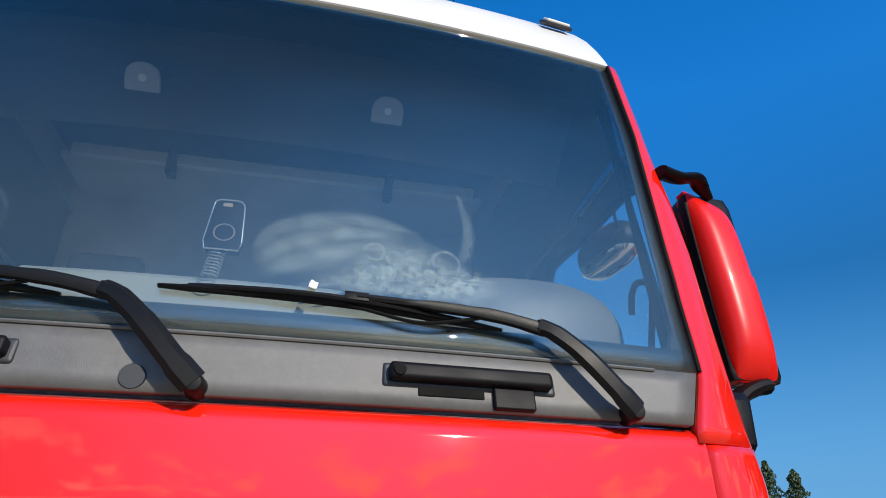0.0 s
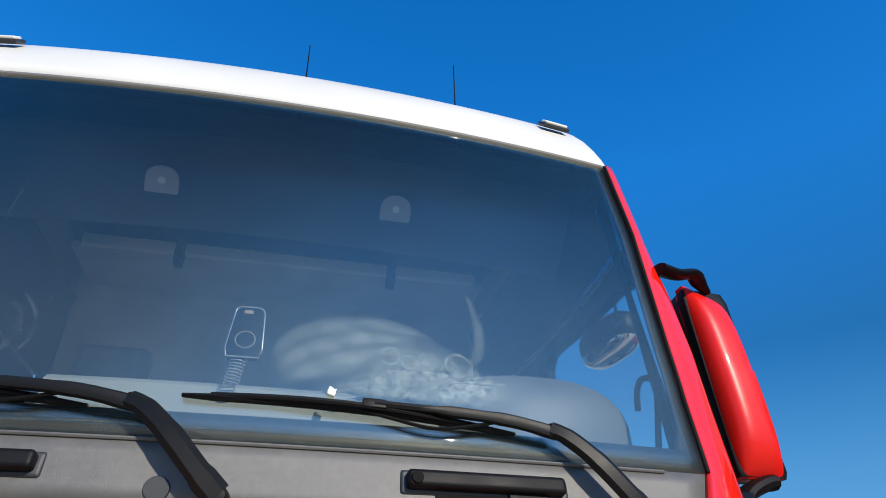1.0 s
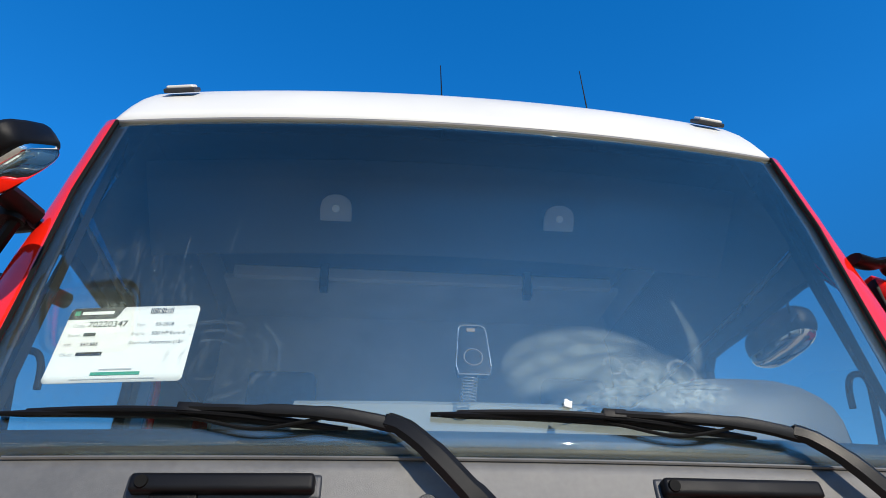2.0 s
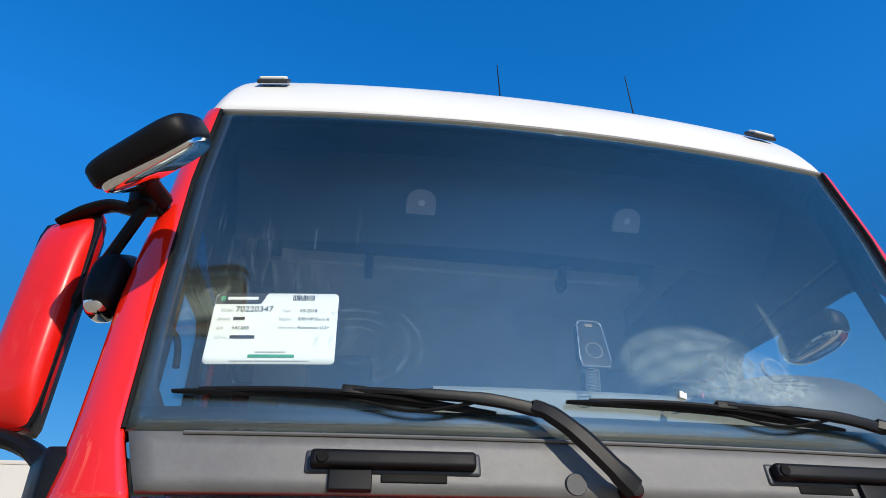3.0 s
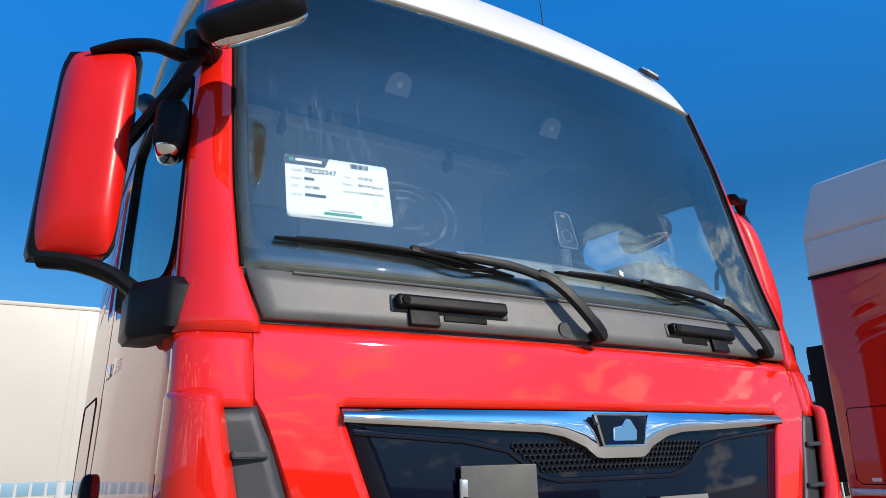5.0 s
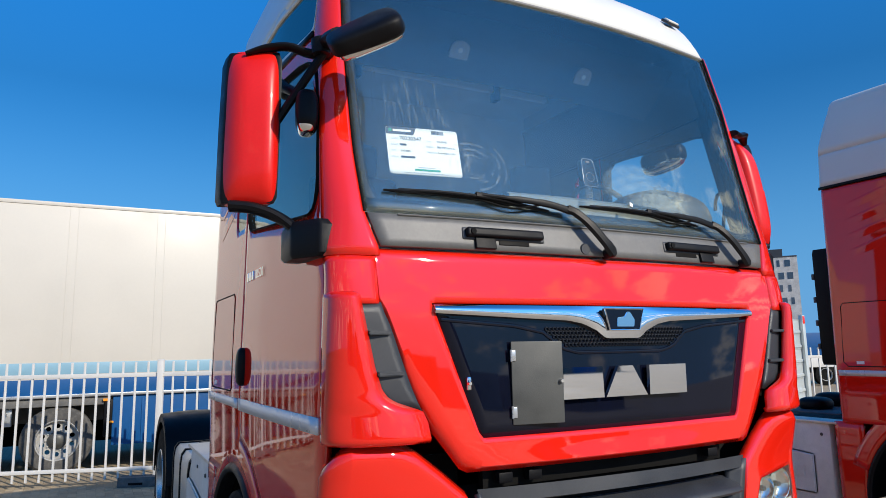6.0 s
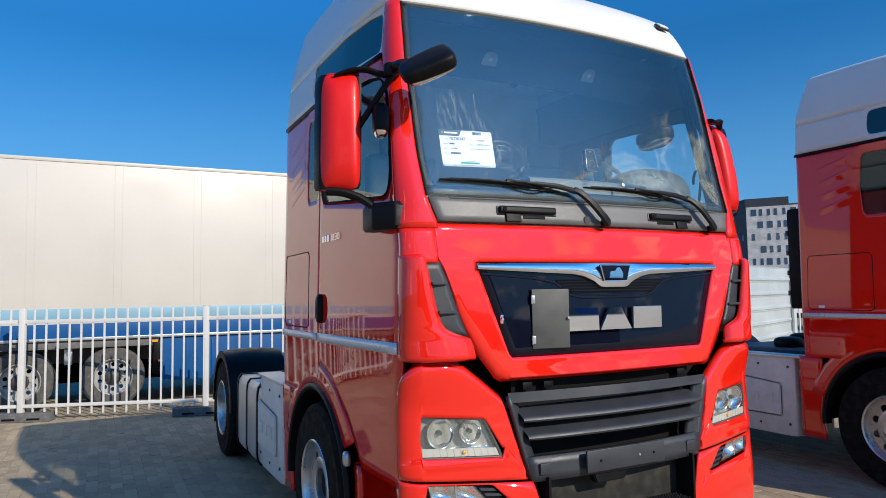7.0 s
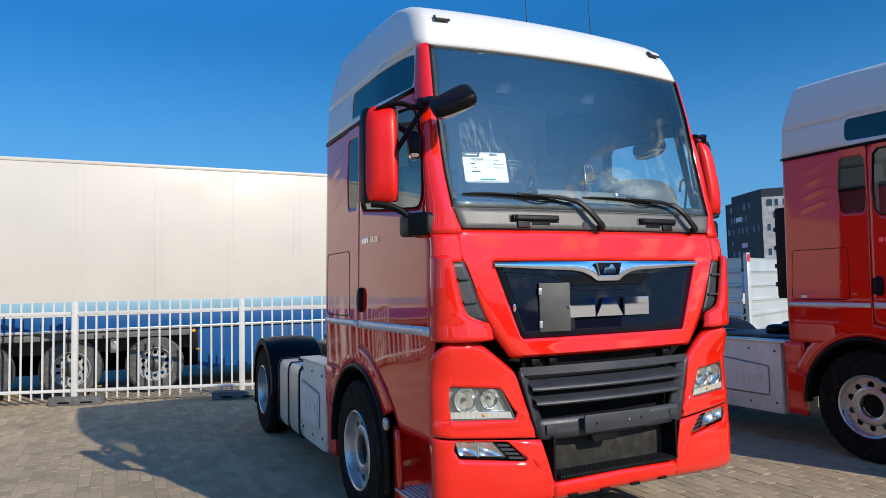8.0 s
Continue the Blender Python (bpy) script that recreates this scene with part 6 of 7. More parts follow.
for x, z, r in ((.305, 2.464, .024), (.392, 2.463, .019), (.297, 2.400, .025), (.468, 2.453, .036), (.350, 2.452, .020)):
    bm = bmesh.new()
    k_ = 28
    inner = [bm.verts.new(front(x + r * .79 * math.cos(2 * math.pi * i / k_), z + r * .79 * math.sin(2 * math.pi * i / k_), .0069)) for i in range(k_)]
    outer = [bm.verts.new(front(x + r * math.cos(2 * math.pi * i / k_), z + r * math.sin(2 * math.pi * i / k_), .0069)) for i in range(k_)]
    for i in range(k_):
        bm.faces.new((inner[i], inner[(i + 1) % k_], outer[(i + 1) % k_], outer[i]))
    thin_out(part("suction_mark", bm, RING, screen, "round suction cup mark"), lambda i: .75)
for r, a0, a1, w in ((.05, 20, 330, .006), (.075, -60, 200, .008), (.10, -80, 120, .010), (.125, -70, 60, .008)):
    def arc(u, v):
        a = math.radians(a0 + (a1 - a0) * u)
        rr = r + w * (v - .5)
        return front(-.60 + rr * 1.25 * math.cos(a), 2.46 + rr * math.sin(a), .0074)
    thin_out(part("wash_swirl", grid(arc, 30, 4), SWIRL, screen, "faint circular wash mark"), lambda i: 1.0)
smear_patch(ragged([(-1.00, 2.33), (-.985, 2.55), (-.97, 2.72), (-.93, 2.86), (-.82, 2.84), (-.70, 2.74), (-.60, 2.66), (-.52, 2.52), (-.54, 2.38), (-.75, 2.34)], .012, 9), "run_mark", STREAK, "pale dried water runs", .0105)
rnd = random.Random(12)
for _ in range(16):
    x, z0, l = rnd.uniform(-.99, -.60), rnd.uniform(2.56, 2.85), rnd.uniform(.05, .20)
    if -.95 < x < -.64: z0 = max(z0, 2.62)
    w_ = rnd.uniform(.002, .006)
    thin_out(part("drip_streak", grid(lambda u, v: front(x + w_ * (u - .5), z0 + l * v, .0076), 1, 6), SWIRL, screen), lambda i: 1.0)
bm = bmesh.new()
for _ in range(150):
    x, z, r = rnd.uniform(-.95, 1.0), rnd.triangular(2.32, 3.2, 2.5), rnd.uniform(.0004, .0010)
    c = front(x, z, -.0006)
    vs = [bm.verts.new(c + Vector((r * math.cos(a), 0, r * rnd.uniform(.6, 1.3) * math.sin(a)))) for a in [2 * math.pi * k / 6 for k in range(6)]]
    bm.faces.new(vs[::-1])
tagged(part("dust_specks", bm, FENCEWHITE, screen, "pale specks of dirt"), kind="stuff")
part("dot_print", [grid(lambda u, v: front((2 * u - 1) * 1.0, 2.287 + .0035 * v, .0066), 40, 1)], CERAMIC, screen)

# sale sheet behind the glass
SX, SZ = -.9435, 2.4015
def on_sheet(a, b, back=.0085):
    t = math.radians(1.0)
    x = SX + a * math.cos(t) - b * math.sin(t) * .2
    return front(x, SZ + b + a * math.sin(t), back)
sheet = thing("sale_sheet", "white printed sale sheet taped inside the windscreen", "sign")
sheet.location = (0, 0, 0)
def sheet_pt(u, v):
    a, r = .297 * (.5 - .5 * math.cos(math.pi * u)), .011
    e = max(0, r - a, a - .297 + r)
    cut = r - math.sqrt(max(0, r * r - e * e))
    return on_sheet(a, cut + (.200 - 2 * cut) * v)
sheet_board = solid(part("paper", grid(sheet_pt, 28, 10, (0, -1, 0)), PAPER, sheet, "white card"), .0012)
def bar(a0, a1, b0, b1, mat_, name="print_bar"):
    part(name, grid(lambda u, v: on_sheet(a0 + (a1 - a0) * u, b0 + (b1 - b0) * v, .0070), 12, 1, (0, -1, 0)), mat_, sheet_board)
part("header_tab", grid(lambda u, v: on_sheet(.001 + (.008 * max(0, v - .6) ** 2 / .16) + (.120 - .012 * (1 - v) ** 2) * u * (1 - .08 * max(0, v - .6)), .168 + .0315 * v, .0072), 12, 6, (0, -1, 0)), INK, sheet_board, "black header tab")
bar(.012, .024, .178, .191, GREENINK); bar(.029, .102, .180, .189, PAPER)
rnd = random.Random(5)
a = .186
while a < .238:
    w_ = rnd.choice((.0009, .0016, .0024))
    bar(a, a + w_, .178, .194, INK, "barcode_bar")
    a += w_ + rnd.choice((.0009, .0016))
for word, a, b, h, m_ in (("Code", .018, .146, .0125, GREYINK), ("70220347", .052, .145, .0225, INK), ("Year", .163, .144, .011, GREYINK), ("03-2018", .206, .144, .0125, INK),
                          ("Brand", .016, .120, .0115, GREYINK), ("Engine", .158, .120, .0115, GREYINK), ("500 HP Euro 6", .203, .120, .0125, INK),
                          ("KM", .016, .094, .0115, GREYINK), ("547.885", .052, .094, .0125, INK), ("Gearbox", .158, .096, .0115, GREYINK), ("Automatic (12+", .203, .096, .0120, INK),
                          ("Ch nr", .016, .068, .0115, GREYINK)):
    text_mesh(word, h, (a, b), m_, "printed_word", sheet_board, bend=lambda p, q: on_sheet(p, q, .0068))
bar(.051, .078, .1205, .129, INK); bar(.051, .108, .0685, .077, INK)
bar(.115, .185, .030, .033, GREYINK); bar(.100, .205, .017, .025, GREENINK); bar(.06, .24, .007, .009, GREYINK)

# sensor housing on the glass
dev = thing("windscreen_sensor", "black windscreen sensor housing with a pale rim and coiled cable", "sensor")
def dev_outline(k):
    return [(-.018 + (x + .018) * k, 2.495 + (z - 2.495) * k) for x, z in [(-.052, 2.432), (.016, 2.432), (.020, 2.452), (.015, 2.540), (.013, 2.549), (.008, 2.555), (0, 2.558), (-.034, 2.558), (-.041, 2.556), (-.046, 2.551), (-.048, 2.543), (-.056, 2.452)]]
bm = bmesh.new()
rows_ = [[bm.verts.new(front(x, z, b_)) for x, z in dev_outline(k_)] for k_, b_ in ((.94, .0078), (.99, .0082), (1.0, .012), (1.0, .040))]
for r_, q_ in zip(rows_, rows_[1:]):
    for i in range(len(r_)):
        bm.faces.new((r_[i], r_[(i + 1) % len(r_)], q_[(i + 1) % len(r_)], q_[i]))
bm.faces.new(rows_[0])
bm.faces.new(rows_[-1][::-1])
bmesh.ops.recalc_face_normals(bm, faces=bm.faces[:])
part("housing", bm, SENSOR, dev)
loop = [front(x, z, .009) for x, z in dev_outline(1.03)]
part("pale_rim", sweep(loop + loop[:1], .0018, n=6), SILVER, dev, "thin pale rim")
part("eye", torus(front(-.018, 2.473, .0072), .021, .0016, pose(0, 0, 0, 80, 0, 0)), GREYSEAL, dev)
part("tag", [rbox(-.030, -.010, front(0, 2.545).y + .004, front(0, 2.545).y + .010, 2.540, 2.549, .001)], GREYSEAL, dev)
coil = [front(-.026 + .017 * math.cos(a) - .006 * a / 40, 2.428 - .0012 * a, .022) + Vector((0, .012 * math.sin(a), 0)) for a in np.linspace(0, 2 * math.pi * 8, 150)]
part("coiled_cable", sweep(coil, .0012, n=6), SILVER, dev, "pale coiled cable")

# crumpled scrap caught at the glass by the wiper
scrap = thing("paper_scrap", "small crumpled white paper scrap stuck on the windscreen by the wiper", "paper")
bm = grid(lambda u, v: front(.168 + .016 * u + .004 * v, 2.354 + .017 * v - .006 * u, -.004 - .004 * abs(math.sin(5 * u + 3 * v))), 4, 4, (0, -1, 0))
rnd = random.Random(31)
for v in bm.verts:
    v.co += Vector((rnd.uniform(-.0015, .0015), rnd.uniform(-.001, .001), rnd.uniform(-.0015, .0015)))
solid(part("paper", bm, PAPER, scrap), .004)

# ---- fence ----
F0, F1 = Vector((-3.47, 8.93, 0)), Vector((-1.0, 8.04, 0))
fdir = (F1 - F0).normalized()
frot = math.degrees(math.atan2(fdir.y, fdir.x))
BAY = (F1 - F0).length

def fence_bay():
    """One bay with its post, local x along the fence."""
    T = thing("fence_bay", "white steel picket fence bay on a heavy block foot", "fence", "bays of the yard fence")
    part("post", rbox(-.04, .04, -.04, .04, .03, 1.655, .006), FENCEWHITE, T, "square white post")
    part("post_cap", rbox(-.043, .043, -.043, .043, 1.650, 1.662, .004), FENCEWHITE, T)
    for z, h in ((1.475, .045), (.235, .040)):
        part("rail", rbox(.04, BAY - .04, -.02, .02, z - h, z + h * .2, .004), FENCEWHITE, T, "white fence rail")
    n_ = 15
    bm0 = rbox(-.0125, .0125, -.0125, .0125, .085, 1.635, .002, 1)
    me = finish(bm0, FENCEWHITE, "picket")
    for i in range(n_):
        ob = new("picket", me)
        ob.parent = T
        ob.location = (BAY * (i + 1) / (n_ + 1), 0.0, 0)
    return T


bay = fence_bay()
bay.matrix_basis = Matrix.Translation(F0) @ pose(0, 0, 0, 0, 0, frot)
for k in (-5, -4, -3, -2, -1, 1, 2):
    copy_thing(bay, Matrix.Translation(F0 + fdir * BAY * k) @ pose(0, 0, 0, 0, 0, frot))
def fence_foot():
    T = thing("ballast_block", "dark recycled plastic ballast block holding the fence", "ballast block", "feet of the yard fence")
    part("block", [rbox(-.40, .40, -.12, .02 - .0, 0, .13, .012), rbox(-.40, .40, .02, .10, 0, .13, .012)], CONCRETE, T)
    part("slot", rbox(-.26, -.08, -.123, -.10, .03, .06, .004), SEAL, T)
    part("slot", rbox(.08, .26, -.123, -.10, .03, .06, .004), SEAL, T)
    return T
foot = fence_foot()
foot.matrix_basis = Matrix.Translation(F0 + Vector((.05, -.02, 0))) @ pose(0, 0, 0, 0, 0, frot)
for k in (-4, -3, -2, -1, 1, 2):
    copy_thing(foot, Matrix.Translation(F0 + fdir * BAY * k + Vector((-.06, -.02, 0))) @ pose(0, 0, 0, 0, 0, frot))

# ---- trailer behind the fence ----
TY = 9.62
trailer = thing("box_trailer", "long white box trailer with blue stripes", "trailer")
X0, X1 = -11.2, 2.45
part("box", rbox(X0, X1, TY, TY + 2.5, 1.12, 4.06, .02), TRAILERWHITE, trailer, "cream-white box body")
part("roof_rail", rbox(X0 - .01, X1 + .01, TY - .012, TY + .05, 4.02, 4.08, .01), TRAILERWHITE, trailer)
for k in range(11):
    x = -3.45 + 1.255 * (k - 6)
    for d in (-.06, .06):
        if X0 + .05 < x + d < X1 - .05:
            part("panel_seam", rbox(x + d - .003, x + d + .003, TY - .0016, TY + .01, 1.66, 4.02, .001, 1), TRAILERWHITE, trailer)
part("light_stripe", rbox(X0, X1, TY - .004, TY + .02, 1.455, 1.63, .002), TRAILERSKY, trailer, "light blue stripe")
part("blue_stripe", rbox(X0, X1, TY - .006, TY + .02, 1.16, 1.385, .002), TRAILERBLUE, trailer, "blue stripe")
part("side_rail", rbox(X0, X1, TY - .03, TY + .03, 1.115, 1.160, .006), SILVER, trailer, "silver side rail")
part("chassis", [rbox(X0 + .2, -1.55, TY + .02, TY + .10, .985, 1.115, .01), rbox(X0 + .3, X1 - .2, TY + .75, TY + .95, .70, 1.10, .01), rbox(X0 + .3, X1 - .2, TY + 1.55, TY + 1.75, .70, 1.10, .01)], TRAILERGREY, trailer, "grey trailer chassis")
part("under_guard", [rbox(-1.52, X1 - .1, TY + .02, TY + .06, .37, 1.11, .01)], TRAILERBLUE, trailer, "blue pallet box flank")
part("guard_edge", [rbox(-1.64, -1.52, TY - .01, TY + .08, .50, 1.06, .02)], BLACK, trailer, "black mudguard edge")
for x in (-1.10, -.68, -.26, .16, .6):
    part("guard_rib", rbox(x - .012, x + .012, TY + .008, TY + .025, .40, 1.06, .003), TRAILERBLUE, trailer)
part("marker_lamp", rbox(-1.66, -1.57, TY - .025, TY, 1.035, 1.075, .006), AMBER, trailer, "amber side marker")
part("marker_lamp", rbox(-1.56, -1.50, TY - .02, TY + .01, .70, .735, .006), AMBER, trailer, "amber side marker")
part("marker_lamp", rbox(-4.72, -4.62, TY - .025, TY, .995, 1.035, .006), AMBER, trailer, "amber side marker")
part("air_valve", [rbox(-2.96, -2.84, TY + .12, TY + .2, .72, .98, .01), sweep([(-2.90, TY + .1, .88), (-2.93, TY + .08, .95), (-2.86, TY + .08, .98)], .012, n=6)], SILVER, trailer)
for x in (-2.24, -3.56, -4.88):
    w = part("trailer_wheel", disc_with_holes(.275, .12, .205, .034, 10, .075, .088), TRAILERRIM, trailer, "trailer wheel with a dusty tyre in sunlit grey")
    w.matrix_basis = pose(x, TY + .02, .49, 0, 0, 90) 
    w.matrix_basis = Matrix.Translation((x, TY + .03, .49)) @ Matrix(((0, -1, 0, 0), (1, 0, 0, 0), (0, 0, 1, 0), (0, 0, 0, 1)))
    R0 = .49
    prof = [(.36, .288), (.365, .36), (.36, R0 - .04), (.32, R0 - .004)]
    for g in (.27, .18, .09):
        prof += [(g + .010, R0), (g + .008, R0 - .014), (g - .008, R0 - .014), (g - .010, R0)]
    prof += [(.04, R0 - .004), (0, R0 - .045), (-.005, .36), (.005, .288)]
    part("tyre", lathe(prof, 56), SUNLITTYRE, w, "dusty black tyre, sunlight put into its grey rubber")
    part("rim", lathe([(.30, .285), (.02, .285), (.004, .298), (-.003, .290), (.006, .278), (.06, .272), (.26, .262), (.30, .285)], 48), TRAILERRIM, w)
    part("hub", lathe([(.2, .135), (.045, .13), (.02, .10), (.0, .08), (-.01, .04), (-.01, 0)], 20), GREYMETAL, w)
    for k in range(10):
        a = 2 * math.pi * k / 10
        part("wheel_nut", lathe([(.08, .013), (.055, .013), (.05, 0)], 8, centre=(0, .15 * math.cos(a), .15 * math.sin(a))), TRAILERRIM, w)
for x in (-2.24, -3.56, -4.88):
    part("axle", rbox(x - .06, x + .06, TY + .3, TY + 2.2, .42, .56, .02), SEAL, trailer)
part("far_skirt", rbox(X0 + .3, X1 - .3, TY + 2.3, TY + 2.4, .2, 1.1, .01), SEAL, trailer)
part("landing_leg", rbox(1.2, 1.35, TY + .5, TY + .65, .0, 1.1, .01), TRAILERGREY, trailer)

# ---- steel sheet barrier ----
def barrier(a, b, name_label, posts):
    a, b = Vector(a), Vector(b)
    d = (b - a).normalized()
    nrm = Vector((d.y, -d.x, 0))
    L_ = (b - a).length
    T = thing("sheet_barrier", name_label, "barrier", "sheet steel barriers")
    H_, rows_ = 2.17, 8
    rh = H_ / rows_
    for r in range(rows_):
        prof = [(0, r * rh + .004), (.018, r * rh + .02), (.018, r * rh + .055), (.0, r * rh + .075), (.0, (r + 1) * rh - .03), (.010, (r + 1) * rh - .004)]
        bm = bmesh.new()
        cols = [[bm.verts.new(a + d * (L_ * t) + nrm * p + Vector((0, 0, z))) for p, z in prof] for t in (0, 1)]
        for i in range(len(prof) - 1):
            bm.faces.new((cols[0][i], cols[1][i], cols[1][i + 1], cols[0][i + 1]))
        bm.normal_update()
        solid(part("sheet_plank", bm, CORRUGATED, T, smooth=False), .01, 0)
    for t in posts:
        c = a + d * t + nrm * .05
        part("steel_post", rbox(c.x - .04, c.x + .04, c.y - .04, c.y + .04, 0, H_ + .08, .006), CORRUGATED, T, "galvanised post")
        part("post_tag", rbox(c.x - .03, c.x + .03, c.y - .046, c.y - .04, H_ - .08, H_ + .06, .002), RED, T)
    return T
barrier((7.38, 5.08, 0), (10.21, 6.215, 0), "ribbed galvanised sheet barrier with a post", (0, 3.03))
barrier((8.75, 8.3, 0), (7.36, 5.12, 0), "ribbed galvanised sheet barrier returning from the corner", (0,))
# far fence and vehicles beyond it
far0, far1 = Vector((10.33, 6.28, 0)), Vector((19.73, 2.88, 0))
fr = math.degrees(math.atan2((far1 - far0).y, (far1 - far0).x))
for k in range(3):
    copy_thing(bay, Matrix.Translation(far0 + (far1 - far0).normalized() * BAY * k) @ pose(0, 0, 0, 0, 0, fr))
van = thing("far_truck", "blue dropside truck with a white sill", "truck")
van.matrix_basis = pose(21.9, 16.2, 0, 0, 0, -28)
part("body", rbox(-3.5, 3.5, 0, 2.4, 1.20, 2.10, .03), TRAILERBLUE, van, "blue body")
for x in (-3.5, -1.17, 1.16, 3.46):
    part("stanchion", rbox(x, x + .05, -.03, .01, 1.20, 2.10, .006), TRAILERBLUE, van)
part("sill", rbox(-3.5, 3.5, -.02, 2.42, .72, 1.18, .02), FENCEWHITE, van, "white sill")
for x in (-2.4, -1.0, 2.75):
    part("wheel", lathe([(.28, 0), (.28, .28), (.25, .43), (0, .43), (-.02, .28), (.05, .22), (.08, 0)], 32, "y", (x, 0, .43)), RUBBER, van)
    part("rim", lathe([(.10, .20), (-.005, .24), (-.012, .25), (-.005, .26), (.05, .27)], 32, "y", (x, 0, .43)), TRAILERRIM, van)
part("chassis", rbox(-3.4, 3.4, .3, 2.1, .5, .72, .02), TRAILERGREY, van)
tanker = thing("far_tanker", "pale grey tank wagon behind the far fence", "truck")
tanker.matrix_basis = pose(27.4, 13.2, 0, 0, 0, -28)
part("tank", lathe([(-2.4, 0), (-2.36, .45), (-2.25, .62), (2.25, .62), (2.36, .45), (2.4, 0)], 40, "x", (0, 1.0, 1.45)), CORRUGATED, tanker, "pale grey tank")
part("chassis", rbox(-2.4, 2.4, .4, 1.6, .55, .85, .02), TRAILERGREY, tanker)
for x in (-1.6, -.5, 1.7):
    part("wheel", lathe([(.28, 0), (.28, .28), (.25, .43), (0, .43), (-.02, .28), (.05, .22), (.08, 0)], 32, "y", (x, .3, .43)), RUBBER, tanker)

# ---- far buildings, trees ----
def office_block():
    """A seven-storey block, two faces seen, with windows set into them."""
    T = thing("office_block", "seven-storey office block with pale and dark brick faces", "building")
    A, C = Vector((134.6, 115.4)), Vector((127.1, 99.0))
    along = Vector((.6, -.8))                    # direction of the pale face
    W2, H_ = 11.4, 20.2
    def wall(p, q, mat_, name_):
        d = (q - p).normalized()
        nr = Vector((d.y, -d.x))
        bm = bmesh.new()
        vs = [bm.verts.new((*(p + nr * o + (q - p) * t), z)) for o, t, z in ((0, 0, 0), (0, 1, 0), (0, 1, H_), (0, 0, H_), (-.5, 0, 0), (-.5, 1, 0), (-.5, 1, H_), (-.5, 0, H_))]
        for f in ((0, 1, 2, 3), (5, 4, 7, 6), (3, 2, 6, 7), (0, 4, 5, 1), (1, 5, 6, 2), (4, 0, 3, 7)):
            bm.faces.new([vs[i] for i in f])
        bmesh.ops.recalc_face_normals(bm, faces=bm.faces[:])
        return part(name_, bm, mat_, T), d, nr
    def windows(host, p, d, nr, length, seed, step, dens):
        rnd_ = random.Random(seed)
        for fl in range(7):
            z0 = 1.6 + fl * 2.75
            t = 1.0
            while t < length - 1.6:
                w_ = rnd_.choice((.6, .6, 1.1))
                if rnd_.random() < dens:
                    c = p + d * (t + w_ / 2)
                    bm = rbox(-w_ / 2, w_ / 2, -.06, .1, 0, 1.45, .02, 1, Matrix.Translation((*c, z0)) @ pose(0, 0, 0, 0, 0, math.degrees(math.atan2(d.y, d.x))))
                    part("window", bm, WINDOWFAR, host)
                t += w_ + step * rnd_.uniform(.7, 1.5)
    w1, d1, n1 = wall(A, C, BRICKDARK, "dark_wall")
    windows(w1, A, d1, n1, (C - A).length, 2, 1.2, .55)
    w2, d2, n2 = wall(C, C + along * W2, BRICKLIGHT, "pale_wall")
    windows(w2, C, d2, n2, W2, 8, .8, .85)
    E = A + along * W2
    wall(E, A, BRICKDARK, "end_wall")
    part("roof_slab", prism([tuple(A), tuple(C), tuple(C + along * W2), tuple(A + along * W2)], "z", H_ - .1, H_ + .25), BRICKDARK, T)
    part("roof_plant", prism([tuple(A + along * .6 + Vector((-.5, -1.5))), tuple(C + along * .6 + Vector((.8, 1.5))), tuple(C + along * 9.4 + Vector((.8, 1.5))), tuple(A + along * 9.4 + Vector((-.5, -1.5)))], "z", H_ + .25, H_ + 2.0), BRICKDARK, T, "dark plant storey on the roof")
    for t, z, m_ in ((.38, 15.6, SIGNWHITE), (.52, 9.3, SIGNPINK)):
        c = A + (C - A) * t
        part("facade_sign", rbox(-1.4, 1.4, -.12, .02, 0, 1.1, .02, 1, Matrix.Translation((*c, z)) @ pose(0, 0, 0, 0, 0, math.degrees(math.atan2(d1.y, d1.x)))), m_, T, "plain sign panel")
    return T
office_block()


def poplar(x, y, h, seed):
    """A slim poplar: trunk, limbs and many small leaf tufts."""
    rnd_ = random.Random(seed)
    T = thing("poplar_tree", "tall slim poplar with dark green leaves", "tree", "poplars behind the yard", (x, y, 0))
    part("trunk", sweep([(0, 0, 0), (.05, 0, h * .3), (0, .04, h * .7), (0, 0, h * .97)], [.22, .17, .09, .02], n=10), BARK, T)
    bms = []
    for k in range(16):
        z = h * (.18 + .75 * k / 16)
        a = rnd_.uniform(0, 6.28)
        l = h * .11 * (1 - .6 * k / 16)
        bms.append(sweep([(0, 0, z), (l * .5 * math.cos(a), l * .5 * math.sin(a), z + l * .7), (l * math.cos(a), l * math.sin(a), z + l * 1.8)], [.05, .035, .01], n=6))
    part("limbs", bms, BARK, T)
    bm = bmesh.new()
    for k in range(2600):
        t = rnd_.random() ** .8
        z = h * (.12 + .88 * t)
        wide = h * .13 * (math.sin(math.pi * min(1, .12 + .88 * t) ** .8) ** .7 + .06) * (1 + .25 * math.sin(5 * z + seed))
        a, r = rnd_.uniform(0, 6.28), wide * math.sqrt(rnd_.random())
        c = Vector((r * math.cos(a), r * math.sin(a), z))
        s_ = rnd_.uniform(.10, .22)
        q = Euler((rnd_.uniform(0, 6), rnd_.uniform(0, 6), rnd_.uniform(0, 6))).to_matrix()
        vs = [bm.verts.new(c + q @ Vector(p) * s_) for p in ((-.5, -.3, 0), (.5, -.3, .1), (.6, .3, 0), (-.4, .35, -.1))]
        bm.faces.new(vs)
    part("crown", bm, LEAF, T, smooth=False)
    return T
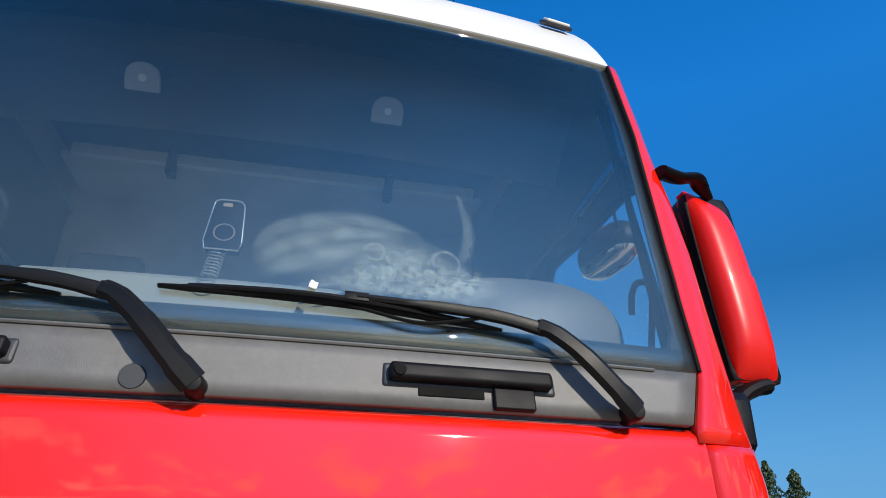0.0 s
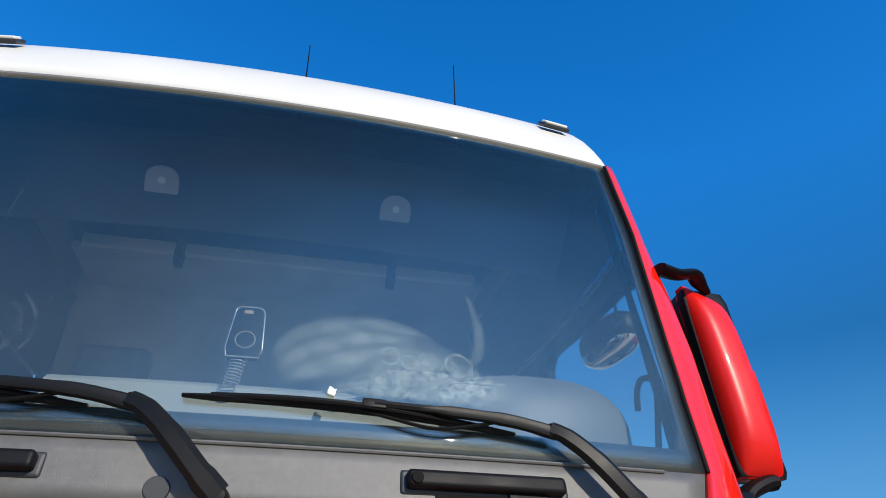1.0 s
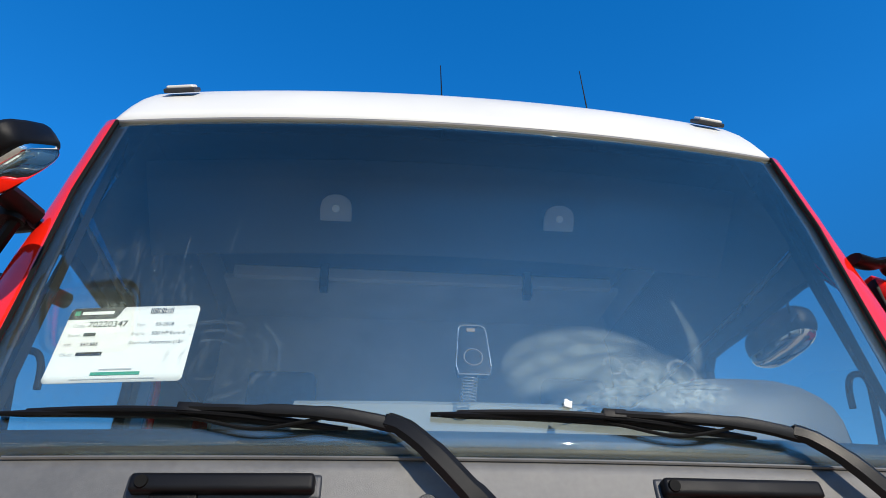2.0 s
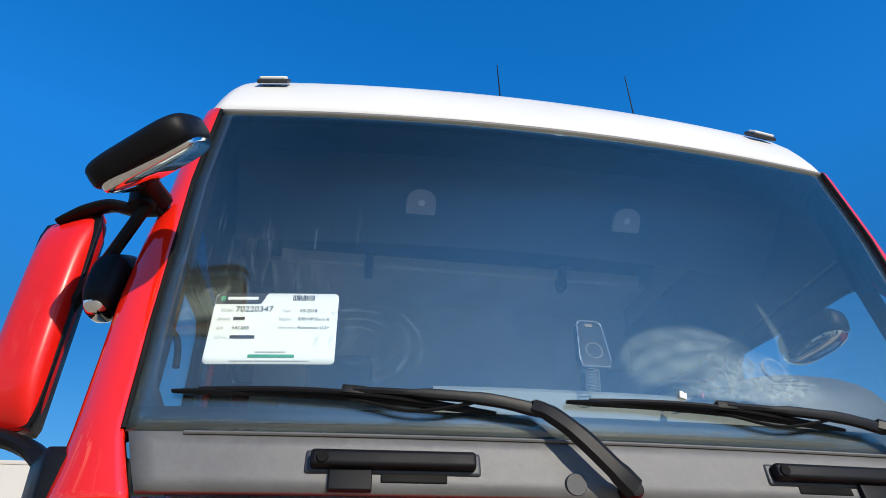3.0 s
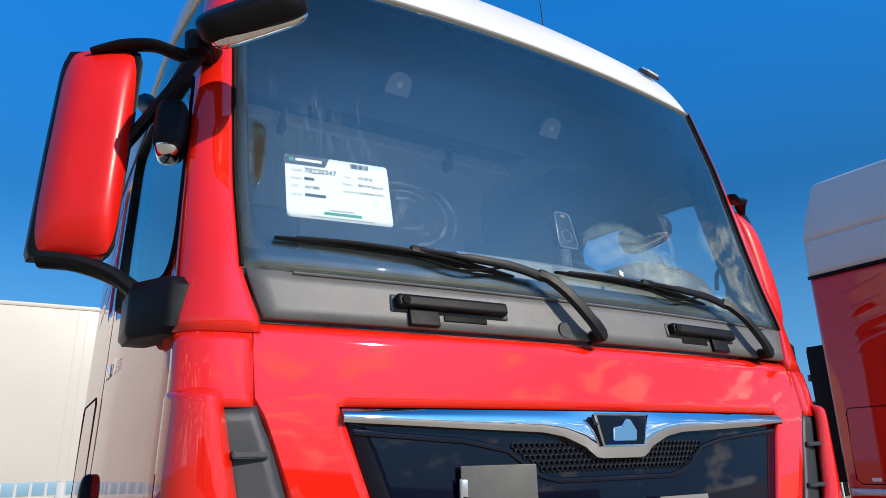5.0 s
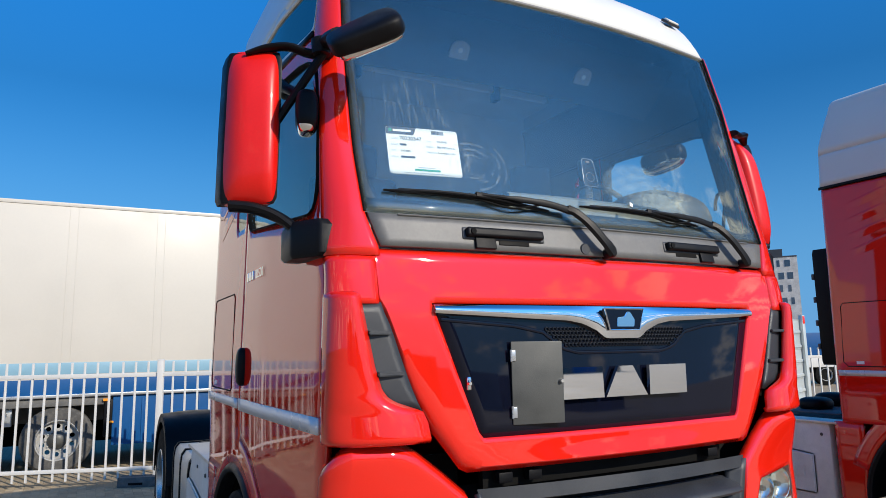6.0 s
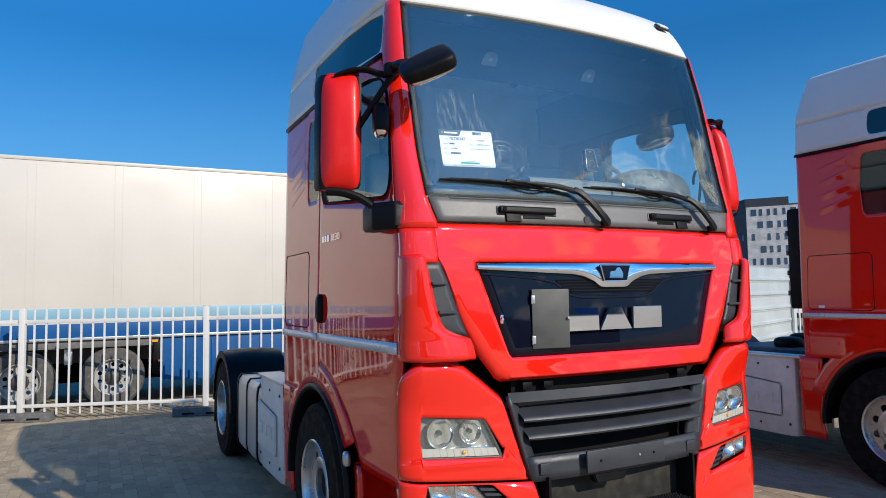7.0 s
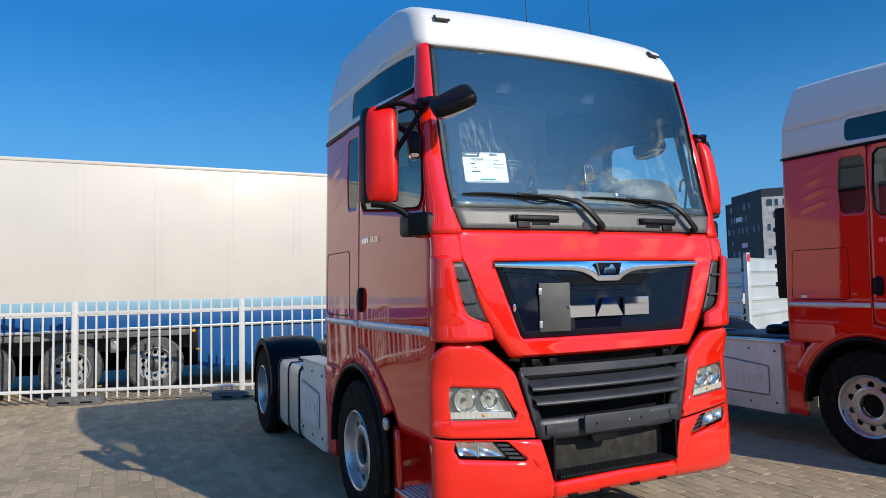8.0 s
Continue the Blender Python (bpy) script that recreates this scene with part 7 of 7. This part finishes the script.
for x, y, h, sd in ((35.2, 47.5, 9.0, 1), (36.3, 46.6, 8.5, 2), (37.8, 45.5, 7.8, 3), (33.6, 48.8, 7.0, 4)):
    poplar(x, y, h, sd)

# low yard edge far in front of the trucks, as the paint and chrome mirror it
rnd = random.Random(21)
for k in range(9):
    x = -46 + k * 11.5
    hall = thing("far_hall", "low dark industrial hall across the yard", "building", "halls across the yard", (x, -62 - rnd.uniform(0, 8), 0))
    part("hall_wall", rbox(-5.2, 5.2, 0, 6, 0, rnd.uniform(2.6, 5.0), .05), rnd.choice((BRICKDARK, TRAILERGREY, BRICKLIGHT)), hall)
    part("hall_door", rbox(-1.6, 1.6, 5.9, 6.06, 0, 2.4, .02), TRAILERBLUE, hall)

# ---- pavers: the stretch beside and before the trucks ----
PX0, PX1, PY0, PY1 = -7.5, 5.6, -1.6, 9.4
pw, pl = .105, .21
rnd = random.Random(7)
paving = new("pavement")
tagged(paving, "worn grey-brown clay block paving", "pavement", kind="structure")
verts, faces = [], []
def paver_verts(w_, l_, c, dz, tilt):
    hw_, hl_ = w_ / 2 - .0017, l_ / 2 - .0017
    b_ = .0025
    out = []
    for k, (ix, iy) in enumerate(((-1, -1), (1, -1), (1, 1), (-1, 1))):
        out.append((c[0] + ix * hw_, c[1] + iy * hl_, -.011))
    for k, (ix, iy) in enumerate(((-1, -1), (1, -1), (1, 1), (-1, 1))):
        out.append((c[0] + ix * hw_, c[1] + iy * hl_, dz - b_ + tilt[0] * ix + tilt[1] * iy))
    for k, (ix, iy) in enumerate(((-1, -1), (1, -1), (1, 1), (-1, 1))):
        out.append((c[0] + ix * (hw_ - b_), c[1] + iy * (hl_ - b_), dz + tilt[0] * ix + tilt[1] * iy))
    return out
PF = [(0, 1, 5, 4), (1, 2, 6, 5), (2, 3, 7, 6), (3, 0, 4, 7), (4, 5, 9, 8), (5, 6, 10, 9), (6, 7, 11, 10), (7, 4, 8, 11), (8, 9, 10, 11)]
near = []
rows_n, cols_n = int((PY1 - PY0) / pl), int((PX1 - PX0) / pw)
for i in range(cols_n):
    for j in range(rows_n + 1):
        cx = PX0 + (i + .5) * pw
        cy = PY0 + (j + .5 * (i % 2)) * pl
        if abs(cx - 2.6) < .95 and abs(cy - .95) < .95 and len(near) < 300:
            near.append((cx, cy))
            continue
        dz, tl = rnd.gauss(0, .0009), (rnd.gauss(0, .0007), rnd.gauss(0, .0007))
        o_ = len(verts)
        verts += paver_verts(pw, pl, (cx, cy), dz, tl)
        faces += [tuple(o_ + q for q in f) for f in PF]
me = bpy.data.meshes.new("paving_blocks")
me.from_pydata(verts, [], faces)
me.materials.append(PAVER)
rest = new("paving_blocks", me)
rest.parent = paving
tagged(rest, kind="stuff")
kinds = []
for k in range(6):
    m_ = bpy.data.meshes.new("paver")
    m_.from_pydata(paver_verts(pw, pl, (0, 0), 0, (rnd.gauss(0, .0007), rnd.gauss(0, .0007))), [], PF)
    m_.materials.append(PAVER)
    kinds.append(m_)
for cx, cy in near:
    ob = new("paver", rnd.choice(kinds))
    ob.parent = paving
    ob.location = (cx, cy, rnd.gauss(0, .0012))
